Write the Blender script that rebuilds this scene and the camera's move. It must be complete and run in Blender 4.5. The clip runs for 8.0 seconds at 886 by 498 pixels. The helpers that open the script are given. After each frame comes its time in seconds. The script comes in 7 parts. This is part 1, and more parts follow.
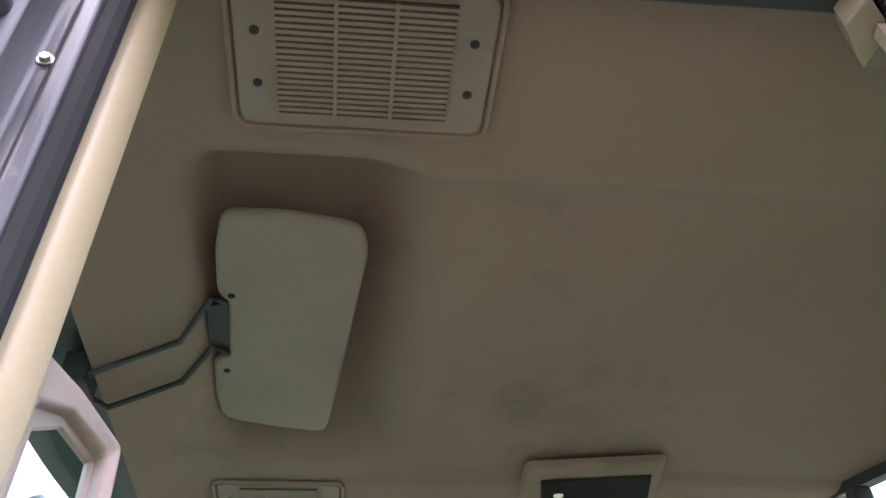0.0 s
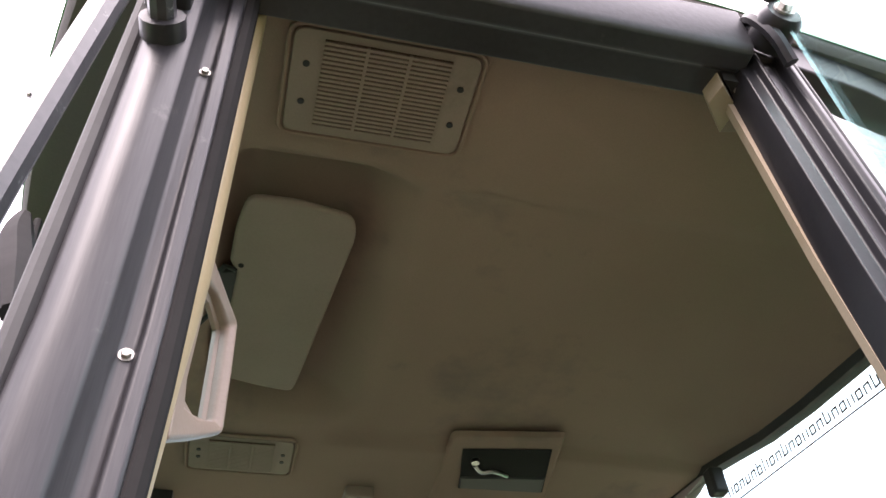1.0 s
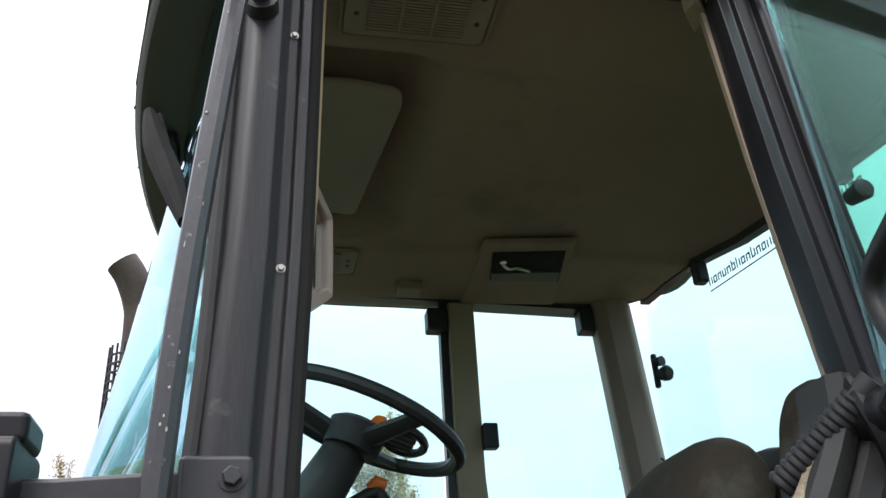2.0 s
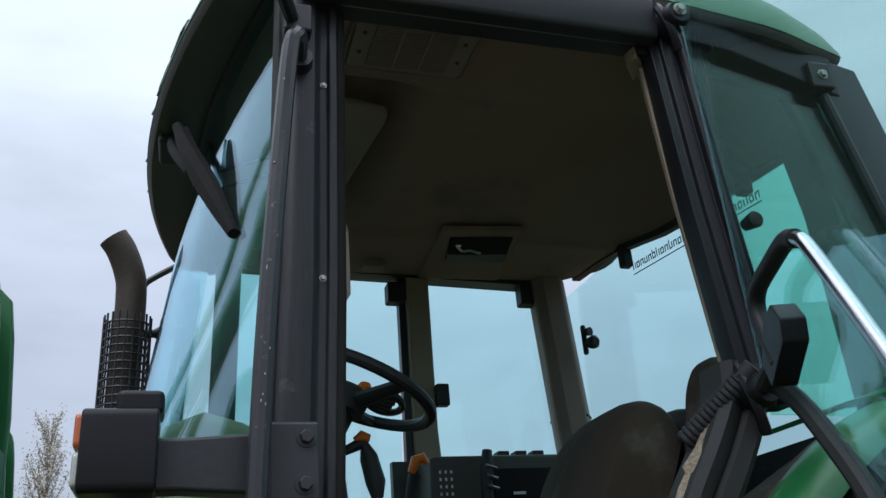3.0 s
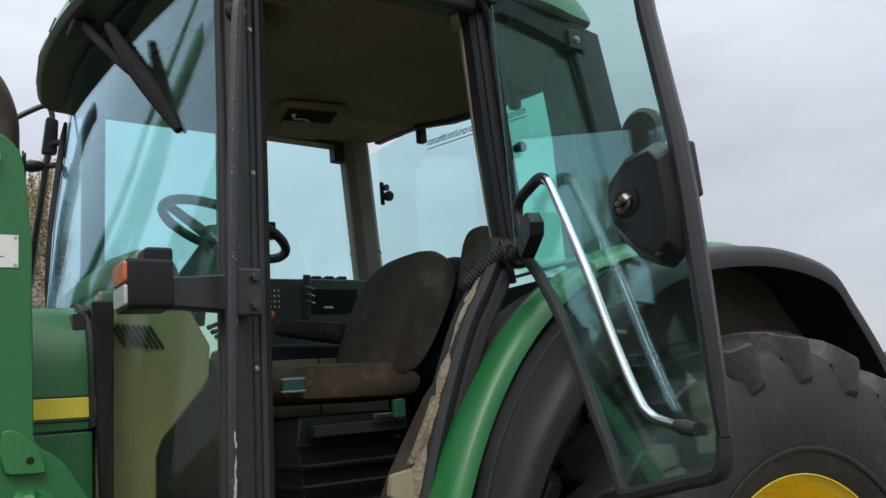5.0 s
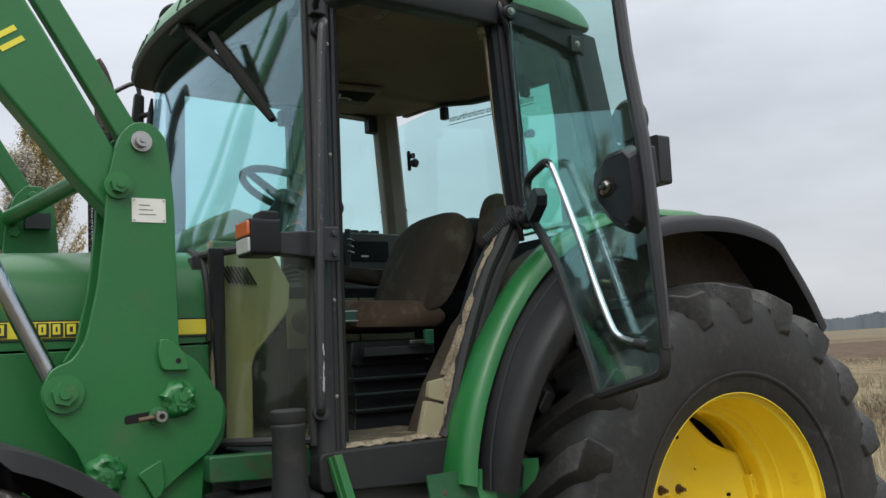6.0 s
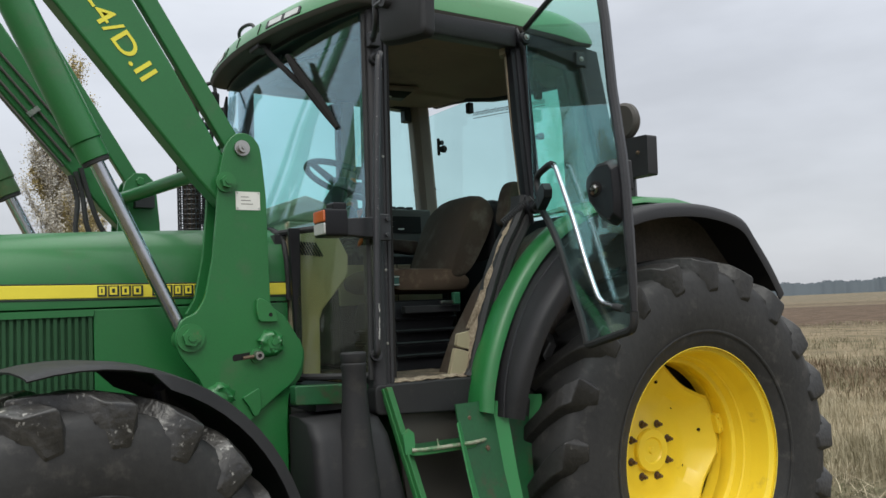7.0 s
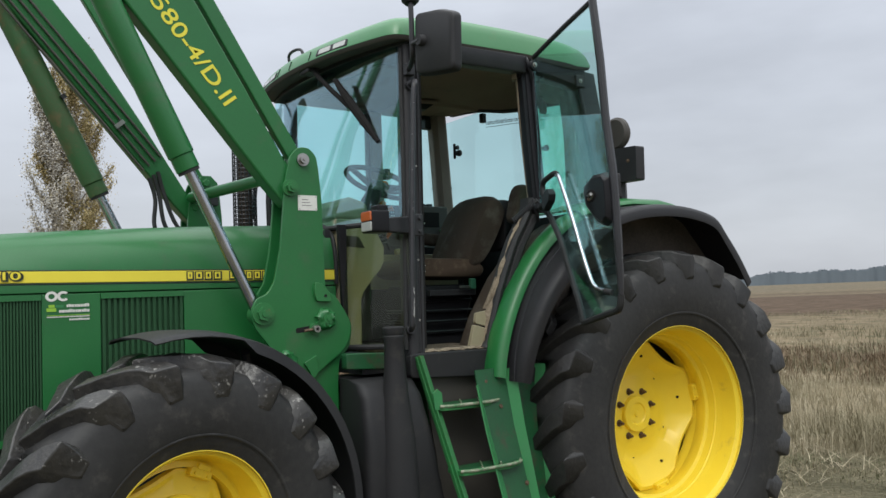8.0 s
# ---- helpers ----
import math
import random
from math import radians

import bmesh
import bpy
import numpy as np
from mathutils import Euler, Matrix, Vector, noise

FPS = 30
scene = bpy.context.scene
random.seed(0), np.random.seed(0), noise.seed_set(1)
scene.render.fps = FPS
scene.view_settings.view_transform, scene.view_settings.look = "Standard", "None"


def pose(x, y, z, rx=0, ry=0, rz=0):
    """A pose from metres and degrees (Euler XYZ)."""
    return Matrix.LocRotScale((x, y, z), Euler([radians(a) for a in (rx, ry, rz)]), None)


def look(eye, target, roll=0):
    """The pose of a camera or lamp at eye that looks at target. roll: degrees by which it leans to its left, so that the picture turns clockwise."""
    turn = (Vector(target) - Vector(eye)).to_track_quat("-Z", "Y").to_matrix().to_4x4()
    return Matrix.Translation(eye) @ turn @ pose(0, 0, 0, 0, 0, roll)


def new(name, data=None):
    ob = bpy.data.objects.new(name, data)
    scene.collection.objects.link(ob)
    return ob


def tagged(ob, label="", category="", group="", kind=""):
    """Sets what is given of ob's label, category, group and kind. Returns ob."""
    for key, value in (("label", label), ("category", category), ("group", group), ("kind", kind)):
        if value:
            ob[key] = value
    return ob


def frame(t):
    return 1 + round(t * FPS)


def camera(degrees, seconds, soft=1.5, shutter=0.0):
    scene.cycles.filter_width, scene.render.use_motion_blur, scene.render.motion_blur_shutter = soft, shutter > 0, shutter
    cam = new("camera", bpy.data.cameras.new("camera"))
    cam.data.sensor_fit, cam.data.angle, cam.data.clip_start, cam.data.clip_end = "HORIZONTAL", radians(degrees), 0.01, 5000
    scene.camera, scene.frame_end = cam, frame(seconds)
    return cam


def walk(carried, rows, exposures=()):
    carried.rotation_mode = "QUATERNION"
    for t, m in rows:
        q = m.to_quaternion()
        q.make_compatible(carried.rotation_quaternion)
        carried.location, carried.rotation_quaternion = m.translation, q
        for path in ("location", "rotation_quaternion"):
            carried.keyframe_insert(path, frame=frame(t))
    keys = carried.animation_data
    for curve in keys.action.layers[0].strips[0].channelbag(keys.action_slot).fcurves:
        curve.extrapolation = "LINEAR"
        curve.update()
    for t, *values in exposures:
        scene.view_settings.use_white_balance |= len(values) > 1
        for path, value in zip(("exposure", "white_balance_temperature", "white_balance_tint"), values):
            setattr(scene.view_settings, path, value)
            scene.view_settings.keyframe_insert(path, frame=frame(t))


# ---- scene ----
cam = camera(55.1, 8.0)
PATH = [
    (0, (-1.232, -1.051, 2.104), (-1.024, 0.423, 3.439), -3.0),
    (0.5, (-1.277, -1.123, 1.935), (-1.013, 0.238, 3.377), 0.1),
    (1, (-1.365, -1.232, 1.822), (-0.952, 0.142, 3.215), -4.3),
    (1.5, (-1.434, -1.383, 1.746), (-1.02, 0.187, 2.914), -3.7),
    (1.7, (-1.443, -1.501, 1.758), (-1.071, 0.158, 2.811), -3.6),
    (2.8, (-1.61, -1.855, 1.697), (-1.107, -0.105, 2.523), -5.6),
    (3, (-1.666, -1.943, 1.694), (-1.092, -0.21, 2.51), -4.6),
    (3.5, (-1.757, -2.174, 1.665), (-1.037, -0.447, 2.37), -4.1),
    (4, (-1.887, -2.348, 1.654), (-0.995, -0.656, 2.239), -3.9),
    (4.5, (-2.064, -2.454, 1.646), (-1.004, -0.822, 2.106), -4.8),
    (5, (-2.221, -2.584, 1.638), (-1.107, -0.962, 1.992), -4.7),
    (5.2, (-2.289, -2.682, 1.628), (-1.179, -1.047, 1.934), -4.5),
    (6.3, (-2.856, -3.287, 1.557), (-1.732, -1.645, 1.76), -3.0),
    (6.5, (-2.95, -3.418, 1.579), (-1.836, -1.765, 1.745), -2.5),
    (7, (-3.179, -3.747, 1.579), (-2.089, -2.076, 1.72), -2.6),
    (7.5, (-3.469, -4.007, 1.59), (-2.381, -2.336, 1.737), -3.0),
    (8, (-3.697, -4.31, 1.568), (-2.601, -2.641, 1.677), -2.2),
]
EXPOSURES = [
    (0.0, 3.15, 6050, 33), (0.5, 3.24, 6250, 31), (1.0, 2.58, 6850, 28), (1.5, 1.45, 6550, 18), (1.7, 1.35, 6500, 14), (2.8, 0.3, 6000, 9),
    (3.0, 0.1, 5850, 7), (3.5, -0.16, 5850, 6), (4.0, -0.17, 6100, 7), (4.5, 0.22, 6350, 8), (5.0, 0.35, 6450, 7), (6.5, 0.43, 6650, 6), (8.0, 0.33, 6450, 6),
]
walk(cam, [(t, look(eye, target, roll)) for t, eye, target, roll in PATH], EXPOSURES)

# ---- world and light ----
world = bpy.data.worlds.new("overcast_sky")
scene.world = world
world.use_nodes = True
wn, wl = world.node_tree.nodes, world.node_tree.links
wn.clear()
sky = wn.new("ShaderNodeTexSky")
sky.sky_type = "NISHITA"
sky.sun_disc = False
sky.sun_elevation, sky.sun_rotation = radians(48), radians(215)
sky.air_density, sky.dust_density = 1.0, 3.0
coord = wn.new("ShaderNodeTexCoord")
sep = wn.new("ShaderNodeSeparateXYZ")
wl.new(coord.outputs["Generated"], sep.inputs[0])
ramp = wn.new("ShaderNodeValToRGB")
wl.new(sep.outputs["Z"], ramp.inputs[0])
ramp.color_ramp.elements[0].position, ramp.color_ramp.elements[0].color = 0.0, (0.52, 0.53, 0.58, 1)
ramp.color_ramp.elements[1].position, ramp.color_ramp.elements[1].color = 0.88, (2.35, 2.37, 2.45, 1)
e = ramp.color_ramp.elements.new(0.3)
e.color = (0.60, 0.62, 0.70, 1)
e = ramp.color_ramp.elements.new(0.52)
e.color = (0.92, 0.95, 1.04, 1)
e = ramp.color_ramp.elements.new(0.68)
e.color = (1.08, 1.10, 1.18, 1)
stretch = wn.new("ShaderNodeMapping")
stretch.inputs["Scale"].default_value = (1.0, 1.0, 3.2)
wl.new(coord.outputs["Generated"], stretch.inputs[0])
clouds = wn.new("ShaderNodeTexNoise")
clouds.inputs["Scale"].default_value, clouds.inputs["Detail"].default_value = 2.3, 5.0
clouds.inputs["Roughness"].default_value = 0.52
wl.new(stretch.outputs[0], clouds.inputs["Vector"])
soft_map = wn.new("ShaderNodeMapRange")
soft_map.inputs["From Min"].default_value, soft_map.inputs["From Max"].default_value = 0.3, 0.7
soft_map.inputs["To Min"].default_value, soft_map.inputs["To Max"].default_value = 0.84, 1.15
wl.new(clouds.outputs["Fac"], soft_map.inputs["Value"])
cloud_mul = wn.new("ShaderNodeVectorMath")
cloud_mul.operation = "SCALE"
wl.new(ramp.outputs[0], cloud_mul.inputs[0])
wl.new(soft_map.outputs[0], cloud_mul.inputs["Scale"])
bg_cloud = wn.new("ShaderNodeBackground")
wl.new(cloud_mul.outputs[0], bg_cloud.inputs[0])
bg_sky = wn.new("ShaderNodeBackground")
bg_sky.inputs[1].default_value = 0.06
wl.new(sky.outputs[0], bg_sky.inputs[0])
bg_mix = wn.new("ShaderNodeMixShader")
bg_mix.inputs[0].default_value = 0.85
wl.new(bg_sky.outputs[0], bg_mix.inputs[1])
wl.new(bg_cloud.outputs[0], bg_mix.inputs[2])
w_out = wn.new("ShaderNodeOutputWorld")
wl.new(bg_mix.outputs[0], w_out.inputs[0])

sun = new("sun", bpy.data.lights.new("sun", "SUN"))
sun.data.energy, sun.data.angle, sun.data.color = 0.9, radians(25), (1.0, 0.97, 0.92)
sun.matrix_world = look((-6, -9, 12), (0, 0, 0))


# ---- materials ----
def material(name, base, rough=0.5, metal=0.0, second=None, scale=6.0, amount=0.5, fine=60.0, bump=0.1, coat=0.0, dirt=None,
             dirt_at=0.62, dirt_scale=9.0, spec=0.5, bump_size=0.004, stretch=(1, 1, 1), flecks=0.0):
    """A painted, moulded or woven surface: two colours mixed by broad and fine noise, dirt patches, fine relief."""
    m = bpy.data.materials.new(name)
    m.use_nodes = True
    n, l = m.node_tree.nodes, m.node_tree.links
    b = n["Principled BSDF"]
    tc, mp = n.new("ShaderNodeTexCoord"), n.new("ShaderNodeMapping")
    mp.inputs["Scale"].default_value = stretch
    l.new(tc.outputs["Object"], mp.inputs[0])
    broad, grain = n.new("ShaderNodeTexNoise"), n.new("ShaderNodeTexNoise")
    for tex, s, d in ((broad, scale, 5.0), (grain, fine, 4.0)):
        l.new(mp.outputs[0], tex.inputs["Vector"])
        tex.inputs["Scale"].default_value, tex.inputs["Detail"].default_value = s, d
    mix = n.new("ShaderNodeMix")
    mix.data_type = "RGBA"
    second = second or tuple(c * 0.75 for c in base)
    mix.inputs[6].default_value, mix.inputs[7].default_value = (*base, 1), (*second, 1)
    both = n.new("ShaderNodeMath")
    both.operation = "MULTIPLY_ADD"
    l.new(grain.outputs["Fac"], both.inputs[0])
    both.inputs[1].default_value = 0.5
    half = n.new("ShaderNodeMath")
    half.operation = "MULTIPLY"
    l.new(broad.outputs["Fac"], half.inputs[0])
    half.inputs[1].default_value = 0.7
    l.new(half.outputs[0], both.inputs[2])
    rng = n.new("ShaderNodeMapRange")
    rng.inputs["From Min"].default_value, rng.inputs["From Max"].default_value = 0.4, 0.8
    rng.inputs["To Max"].default_value = amount
    l.new(both.outputs[0], rng.inputs["Value"])
    l.new(rng.outputs[0], mix.inputs[0])
    colour = mix.outputs[2]
    if dirt:
        spots = n.new("ShaderNodeTexNoise")
        spots.inputs["Scale"].default_value, spots.inputs["Detail"].default_value = dirt_scale, 8.0
        spots.inputs["Roughness"].default_value = 0.65
        l.new(tc.outputs["Object"], spots.inputs["Vector"])
        cut = n.new("ShaderNodeMapRange")
        cut.inputs["From Min"].default_value, cut.inputs["From Max"].default_value = dirt_at - 0.08, dirt_at + 0.12
        if flecks:
            speck, both_d, part_d = n.new("ShaderNodeTexNoise"), n.new("ShaderNodeMath"), n.new("ShaderNodeMath")
            speck.inputs["Scale"].default_value, speck.inputs["Detail"].default_value = flecks, 6.0
            l.new(tc.outputs["Object"], speck.inputs["Vector"])
            both_d.operation, part_d.operation = "MULTIPLY_ADD", "MULTIPLY"
            l.new(spots.outputs["Fac"], part_d.inputs[0])
            part_d.inputs[1].default_value = 0.55
            l.new(speck.outputs["Fac"], both_d.inputs[0])
            both_d.inputs[1].default_value = 0.45
            l.new(part_d.outputs[0], both_d.inputs[2])
            l.new(both_d.outputs[0], cut.inputs["Value"])
            cut.inputs["From Min"].default_value, cut.inputs["From Max"].default_value = dirt_at - 0.015, dirt_at + 0.05
        else:
            l.new(spots.outputs["Fac"], cut.inputs["Value"])
        over = n.new("ShaderNodeMix")
        over.data_type = "RGBA"
        over.inputs[7].default_value = (*dirt, 1)
        l.new(cut.outputs[0], over.inputs[0])
        l.new(colour, over.inputs[6])
        colour = over.outputs[2]
    l.new(colour, b.inputs["Base Color"])
    rr = n.new("ShaderNodeMapRange")
    rr.inputs["To Min"].default_value, rr.inputs["To Max"].default_value = max(0.02, rough - 0.12), min(1.0, rough + 0.12)
    l.new(broad.outputs["Fac"], rr.inputs["Value"])
    l.new(rr.outputs[0], b.inputs["Roughness"])
    b.inputs["Metallic"].default_value = metal
    b.inputs["Specular IOR Level"].default_value = spec
    b.inputs["Coat Weight"].default_value = coat
    b.inputs["Coat Roughness"].default_value = 0.08
    if bump:
        bp = n.new("ShaderNodeBump")
        bp.inputs["Strength"].default_value, bp.inputs["Distance"].default_value = bump, bump_size
        l.new(grain.outputs["Fac"], bp.inputs["Height"])
        l.new(bp.outputs[0], b.inputs["Normal"])
    return m


def glass(name, tint, ior=1.45, haze=0.0, dust=(0.5, 0.52, 0.5), sheen=(1, 1, 1)):
    """A tinted pane: what lies behind shows through its colour, with the gloss of glass over it and a film of dust."""
    m = bpy.data.materials.new(name)
    m.use_nodes = True
    n, l = m.node_tree.nodes, m.node_tree.links
    n.clear()
    clear, gloss, film = n.new("ShaderNodeBsdfTransparent"), n.new("ShaderNodeBsdfGlossy"), n.new("ShaderNodeBsdfDiffuse")
    clear.inputs[0].default_value = (*tint, 1)
    gloss.inputs["Roughness"].default_value = 0.02
    gloss.inputs["Color"].default_value = (*sheen, 1)
    film.inputs[0].default_value = (*dust, 1)
    facing, steep, fr = n.new("ShaderNodeLayerWeight"), n.new("ShaderNodeMath"), n.new("ShaderNodeMath")
    facing.inputs[0].default_value = 0.5
    steep.operation, fr.operation = "POWER", "MULTIPLY_ADD"
    steep.inputs[1].default_value = 5.0
    f0 = ((ior - 1) / (ior + 1)) ** 2
    fr.inputs[1].default_value, fr.inputs[2].default_value = 1 - f0, f0
    l.new(facing.outputs["Facing"], steep.inputs[0])
    l.new(steep.outputs[0], fr.inputs[0])
    tex = n.new("ShaderNodeTexNoise")
    tex.inputs["Scale"].default_value, tex.inputs["Detail"].default_value = 5.0, 7.0
    tc = n.new("ShaderNodeTexCoord")
    l.new(tc.outputs["Object"], tex.inputs["Vector"])
    rng = n.new("ShaderNodeMapRange")
    rng.inputs["From Min"].default_value, rng.inputs["From Max"].default_value = 0.4, 0.75
    rng.inputs["To Min"].default_value, rng.inputs["To Max"].default_value = haze * 0.4, haze
    l.new(tex.outputs["Fac"], rng.inputs["Value"])
    dusty, shiny, out = n.new("ShaderNodeMixShader"), n.new("ShaderNodeMixShader"), n.new("ShaderNodeOutputMaterial")
    l.new(rng.outputs[0], dusty.inputs[0])
    l.new(clear.outputs[0], dusty.inputs[1])
    l.new(film.outputs[0], dusty.inputs[2])
    l.new(fr.outputs[0], shiny.inputs[0])
    l.new(dusty.outputs[0], shiny.inputs[1])
    l.new(gloss.outputs[0], shiny.inputs[2])
    l.new(shiny.outputs[0], out.inputs[0])
    return m


GREEN = material("green_paint", (0.016, 0.150, 0.036), 0.42, second=(0.012, 0.112, 0.029), scale=3, amount=0.8, fine=180, bump=0.04, coat=0.16,
                 dirt=(0.05, 0.12, 0.05), dirt_at=0.66, dirt_scale=5)
# Roof green made paler: the sky's sheen is put into the colour.
ROOF_GREEN = material("sky_lightened_green_roof", (0.075, 0.235, 0.100), 0.42, second=(0.055, 0.200, 0.078), scale=3, amount=0.8, fine=150, bump=0.05, coat=0.2,
                      dirt=(0.10, 0.20, 0.09), dirt_at=0.66, dirt_scale=6)
GREEN_WORN = material("worn_green_paint", (0.022, 0.17, 0.045), 0.5, second=(0.03, 0.13, 0.04), scale=5, amount=0.8, fine=90, bump=0.12,
                      dirt=(0.16, 0.10, 0.055), dirt_at=0.68, dirt_scale=14)
# Green with shade mixed into its colour, and brown stains over it.
GREEN_SHADED = material("shade_darkened_green_paint", (0.012, 0.090, 0.030), 0.45, second=(0.010, 0.06, 0.022), scale=6, amount=0.9, fine=70, bump=0.12,
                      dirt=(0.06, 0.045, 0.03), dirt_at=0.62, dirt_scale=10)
GREEN_PALE = material("pale_green_paint", (0.035, 0.22, 0.070), 0.4, second=(0.05, 0.20, 0.08), scale=9, amount=0.8, fine=90, bump=0.08,
                       dirt=(0.18, 0.11, 0.06), dirt_at=0.70, dirt_scale=16)
WORN_STEP = material("step_edge_worn_to_metal", (0.03, 0.15, 0.05), 0.45, second=(0.30, 0.30, 0.22), scale=30, amount=1.0, fine=90, bump=0.2,
                    dirt=(0.34, 0.32, 0.25), dirt_at=0.56, dirt_scale=30)
GREEN_OLIVE = material("rust_filmed_green_paint", (0.030, 0.120, 0.038), 0.6, second=(0.060, 0.090, 0.034), scale=4, amount=1.0, fine=80, bump=0.15, dirt=(0.16, 0.10, 0.045), dirt_at=0.62, dirt_scale=7)
GREEN_DARK = material("dark_green_grille", (0.012, 0.070, 0.022), 0.7, scale=8, fine=140, bump=0.05)
YELLOW = material("yellow_paint", (0.88, 0.66, 0.045), 0.38, second=(0.82, 0.60, 0.035), scale=4, amount=0.7, fine=120, bump=0.05, coat=0.1,
                  dirt=(0.50, 0.34, 0.06), dirt_at=0.72, dirt_scale=7)
STRIPE = material("yellow_stripe_film", (0.84, 0.72, 0.06), 0.42, second=(0.78, 0.64, 0.05), scale=12, amount=0.6, fine=200, bump=0.02)
BLACK = material("black_painted_steel", (0.016, 0.016, 0.018), 0.42, second=(0.030, 0.030, 0.035), scale=5, amount=0.8, fine=110, bump=0.06,
                 dirt=(0.10, 0.095, 0.09), dirt_at=0.72, dirt_scale=16)
# Upright pale streaks in the colour stand in for sky reflected on the posts.
POST = material("dusty_black_post_with_sky_streaks", (0.020, 0.020, 0.023), 0.42, second=(0.046, 0.045, 0.048), scale=2.5, amount=0.9, fine=40, bump=0.05,
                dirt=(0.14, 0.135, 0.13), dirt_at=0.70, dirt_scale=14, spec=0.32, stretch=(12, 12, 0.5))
JET = material("glossy_jet_black", (0.010, 0.010, 0.012), 0.36, second=(0.015, 0.015, 0.017), scale=7, amount=0.8, fine=120, bump=0.05, spec=0.22)
CHIPPED = material("chipped_black_paint", (0.024, 0.024, 0.028), 0.36, second=(0.04, 0.04, 0.045), scale=8, amount=0.8, fine=110, bump=0.1,
                   dirt=(0.36, 0.36, 0.37), dirt_at=0.715, dirt_scale=75)
SOOT = material("sooty_rusted_steel", (0.030, 0.024, 0.020), 0.7, second=(0.065, 0.042, 0.028), scale=7, amount=0.9, fine=90, bump=0.3)
PLASTIC = material("black_plastic", (0.021, 0.021, 0.023), 0.5, second=(0.032, 0.032, 0.034), scale=6, amount=0.8, fine=240, bump=0.06,
                   dirt=(0.06, 0.057, 0.054), dirt_at=0.72, dirt_scale=10, spec=0.3)
FENDER_PLASTIC = material("grey_black_fender_plastic", (0.016, 0.016, 0.019), 0.52, second=(0.025, 0.024, 0.025), scale=4, amount=0.9,
                          fine=160, bump=0.15, dirt=(0.05, 0.047, 0.043), dirt_at=0.70, dirt_scale=6, spec=0.35)
RUBBER = material("tyre_rubber", (0.020, 0.020, 0.0205), 0.58, second=(0.035, 0.034, 0.033), scale=4, amount=1.0, fine=35, bump=0.4, spec=0.35,
                  dirt=(0.070, 0.065, 0.060), dirt_at=0.64, dirt_scale=11, bump_size=0.004)
MUDDY_RUBBER = material("muddy_tyre_rubber", (0.018, 0.018, 0.019), 0.32, second=(0.044, 0.041, 0.037), scale=5, amount=1.0, fine=40, bump=0.5,
                        dirt=(0.32, 0.31, 0.29), dirt_at=0.60, dirt_scale=4.5, bump_size=0.008, flecks=60)
SCUFFED_RUBBER = material("scuffed_tyre_rubber", (0.017, 0.017, 0.0175), 0.44, second=(0.034, 0.032, 0.030), scale=7, amount=1.0, fine=40, bump=0.45, spec=0.4,
                          dirt=(0.17, 0.165, 0.15), dirt_at=0.65, dirt_scale=6, bump_size=0.008, flecks=40)
SEAL = material("black_rubber_seal", (0.021, 0.021, 0.022), 0.7, scale=15, fine=150, bump=0.1)
BEIGE = material("beige_trim_plastic", (0.285, 0.227, 0.16), 0.6, second=(0.23, 0.183, 0.128), scale=6, amount=0.7, fine=260, bump=0.12,
                 dirt=(0.22, 0.16, 0.09), dirt_at=0.68, dirt_scale=8)
TRIM = material("grey_beige_ceiling_plastic", (0.236, 0.177, 0.150), 0.7, second=(0.195, 0.146, 0.124), scale=6, amount=0.7, fine=260, bump=0.12, spec=0.25,
                dirt=(0.15, 0.12, 0.10), dirt_at=0.68, dirt_scale=8)
PINK_TRIM = material("pinkish_beige_plastic", (0.30, 0.225, 0.185), 0.5, second=(0.25, 0.185, 0.15), scale=6, amount=0.7, fine=240, bump=0.08, dirt=(0.16, 0.10, 0.07), dirt_at=0.70, dirt_scale=18)
LINING = material("yellowed_cream_plastic", (0.42, 0.32, 0.195), 0.5, second=(0.36, 0.27, 0.16), scale=5, amount=0.7, fine=240, bump=0.06)
HEADLINER = material("beige_headliner", (0.246, 0.166, 0.134), 0.9, second=(0.202, 0.136, 0.110), scale=2.2, amount=0.8, fine=420, bump=0.3,
                     dirt=(0.138, 0.104, 0.094), dirt_at=0.66, dirt_scale=3, spec=0.2, bump_size=0.002)
CREAM = material("cream_console_plastic", (0.33, 0.285, 0.185), 0.6, second=(0.26, 0.225, 0.145), scale=5, amount=0.7, fine=200, bump=0.1)
FOAM = material("torn_insulation", (0.34, 0.28, 0.20), 0.9, second=(0.15, 0.115, 0.08), scale=18, amount=1.0, fine=90, bump=0.8,
                dirt=(0.10, 0.07, 0.045), dirt_at=0.6, dirt_scale=20, bump_size=0.012)
CLOTH = material("black_brown_seat_cloth", (0.046, 0.036, 0.029), 0.92, second=(0.060, 0.042, 0.030), scale=4, amount=0.9, fine=380, bump=0.45,
                 dirt=(0.10, 0.088, 0.075), dirt_at=0.60, dirt_scale=6, spec=0.2)
CLOTH_AND_VENT_SHADE = material("dusty_brown_seat_cloth_and_vent_shade", (0.082, 0.054, 0.038), 0.92, second=(0.055, 0.037, 0.027), scale=5, amount=0.9, fine=320,
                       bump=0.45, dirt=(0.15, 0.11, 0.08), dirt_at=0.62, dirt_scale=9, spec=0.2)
MAT_FLOOR = material("dirty_floor_mat", (0.10, 0.075, 0.05), 0.95, second=(0.05, 0.04, 0.03), scale=12, amount=1.0, fine=90, bump=0.6,
                     dirt=(0.24, 0.19, 0.13), dirt_at=0.58, dirt_scale=14, bump_size=0.01)
CHROME = material("chrome", (0.42, 0.43, 0.47), 0.22, metal=1.0, second=(0.65, 0.65, 0.67), scale=20, fine=200, bump=0.02)
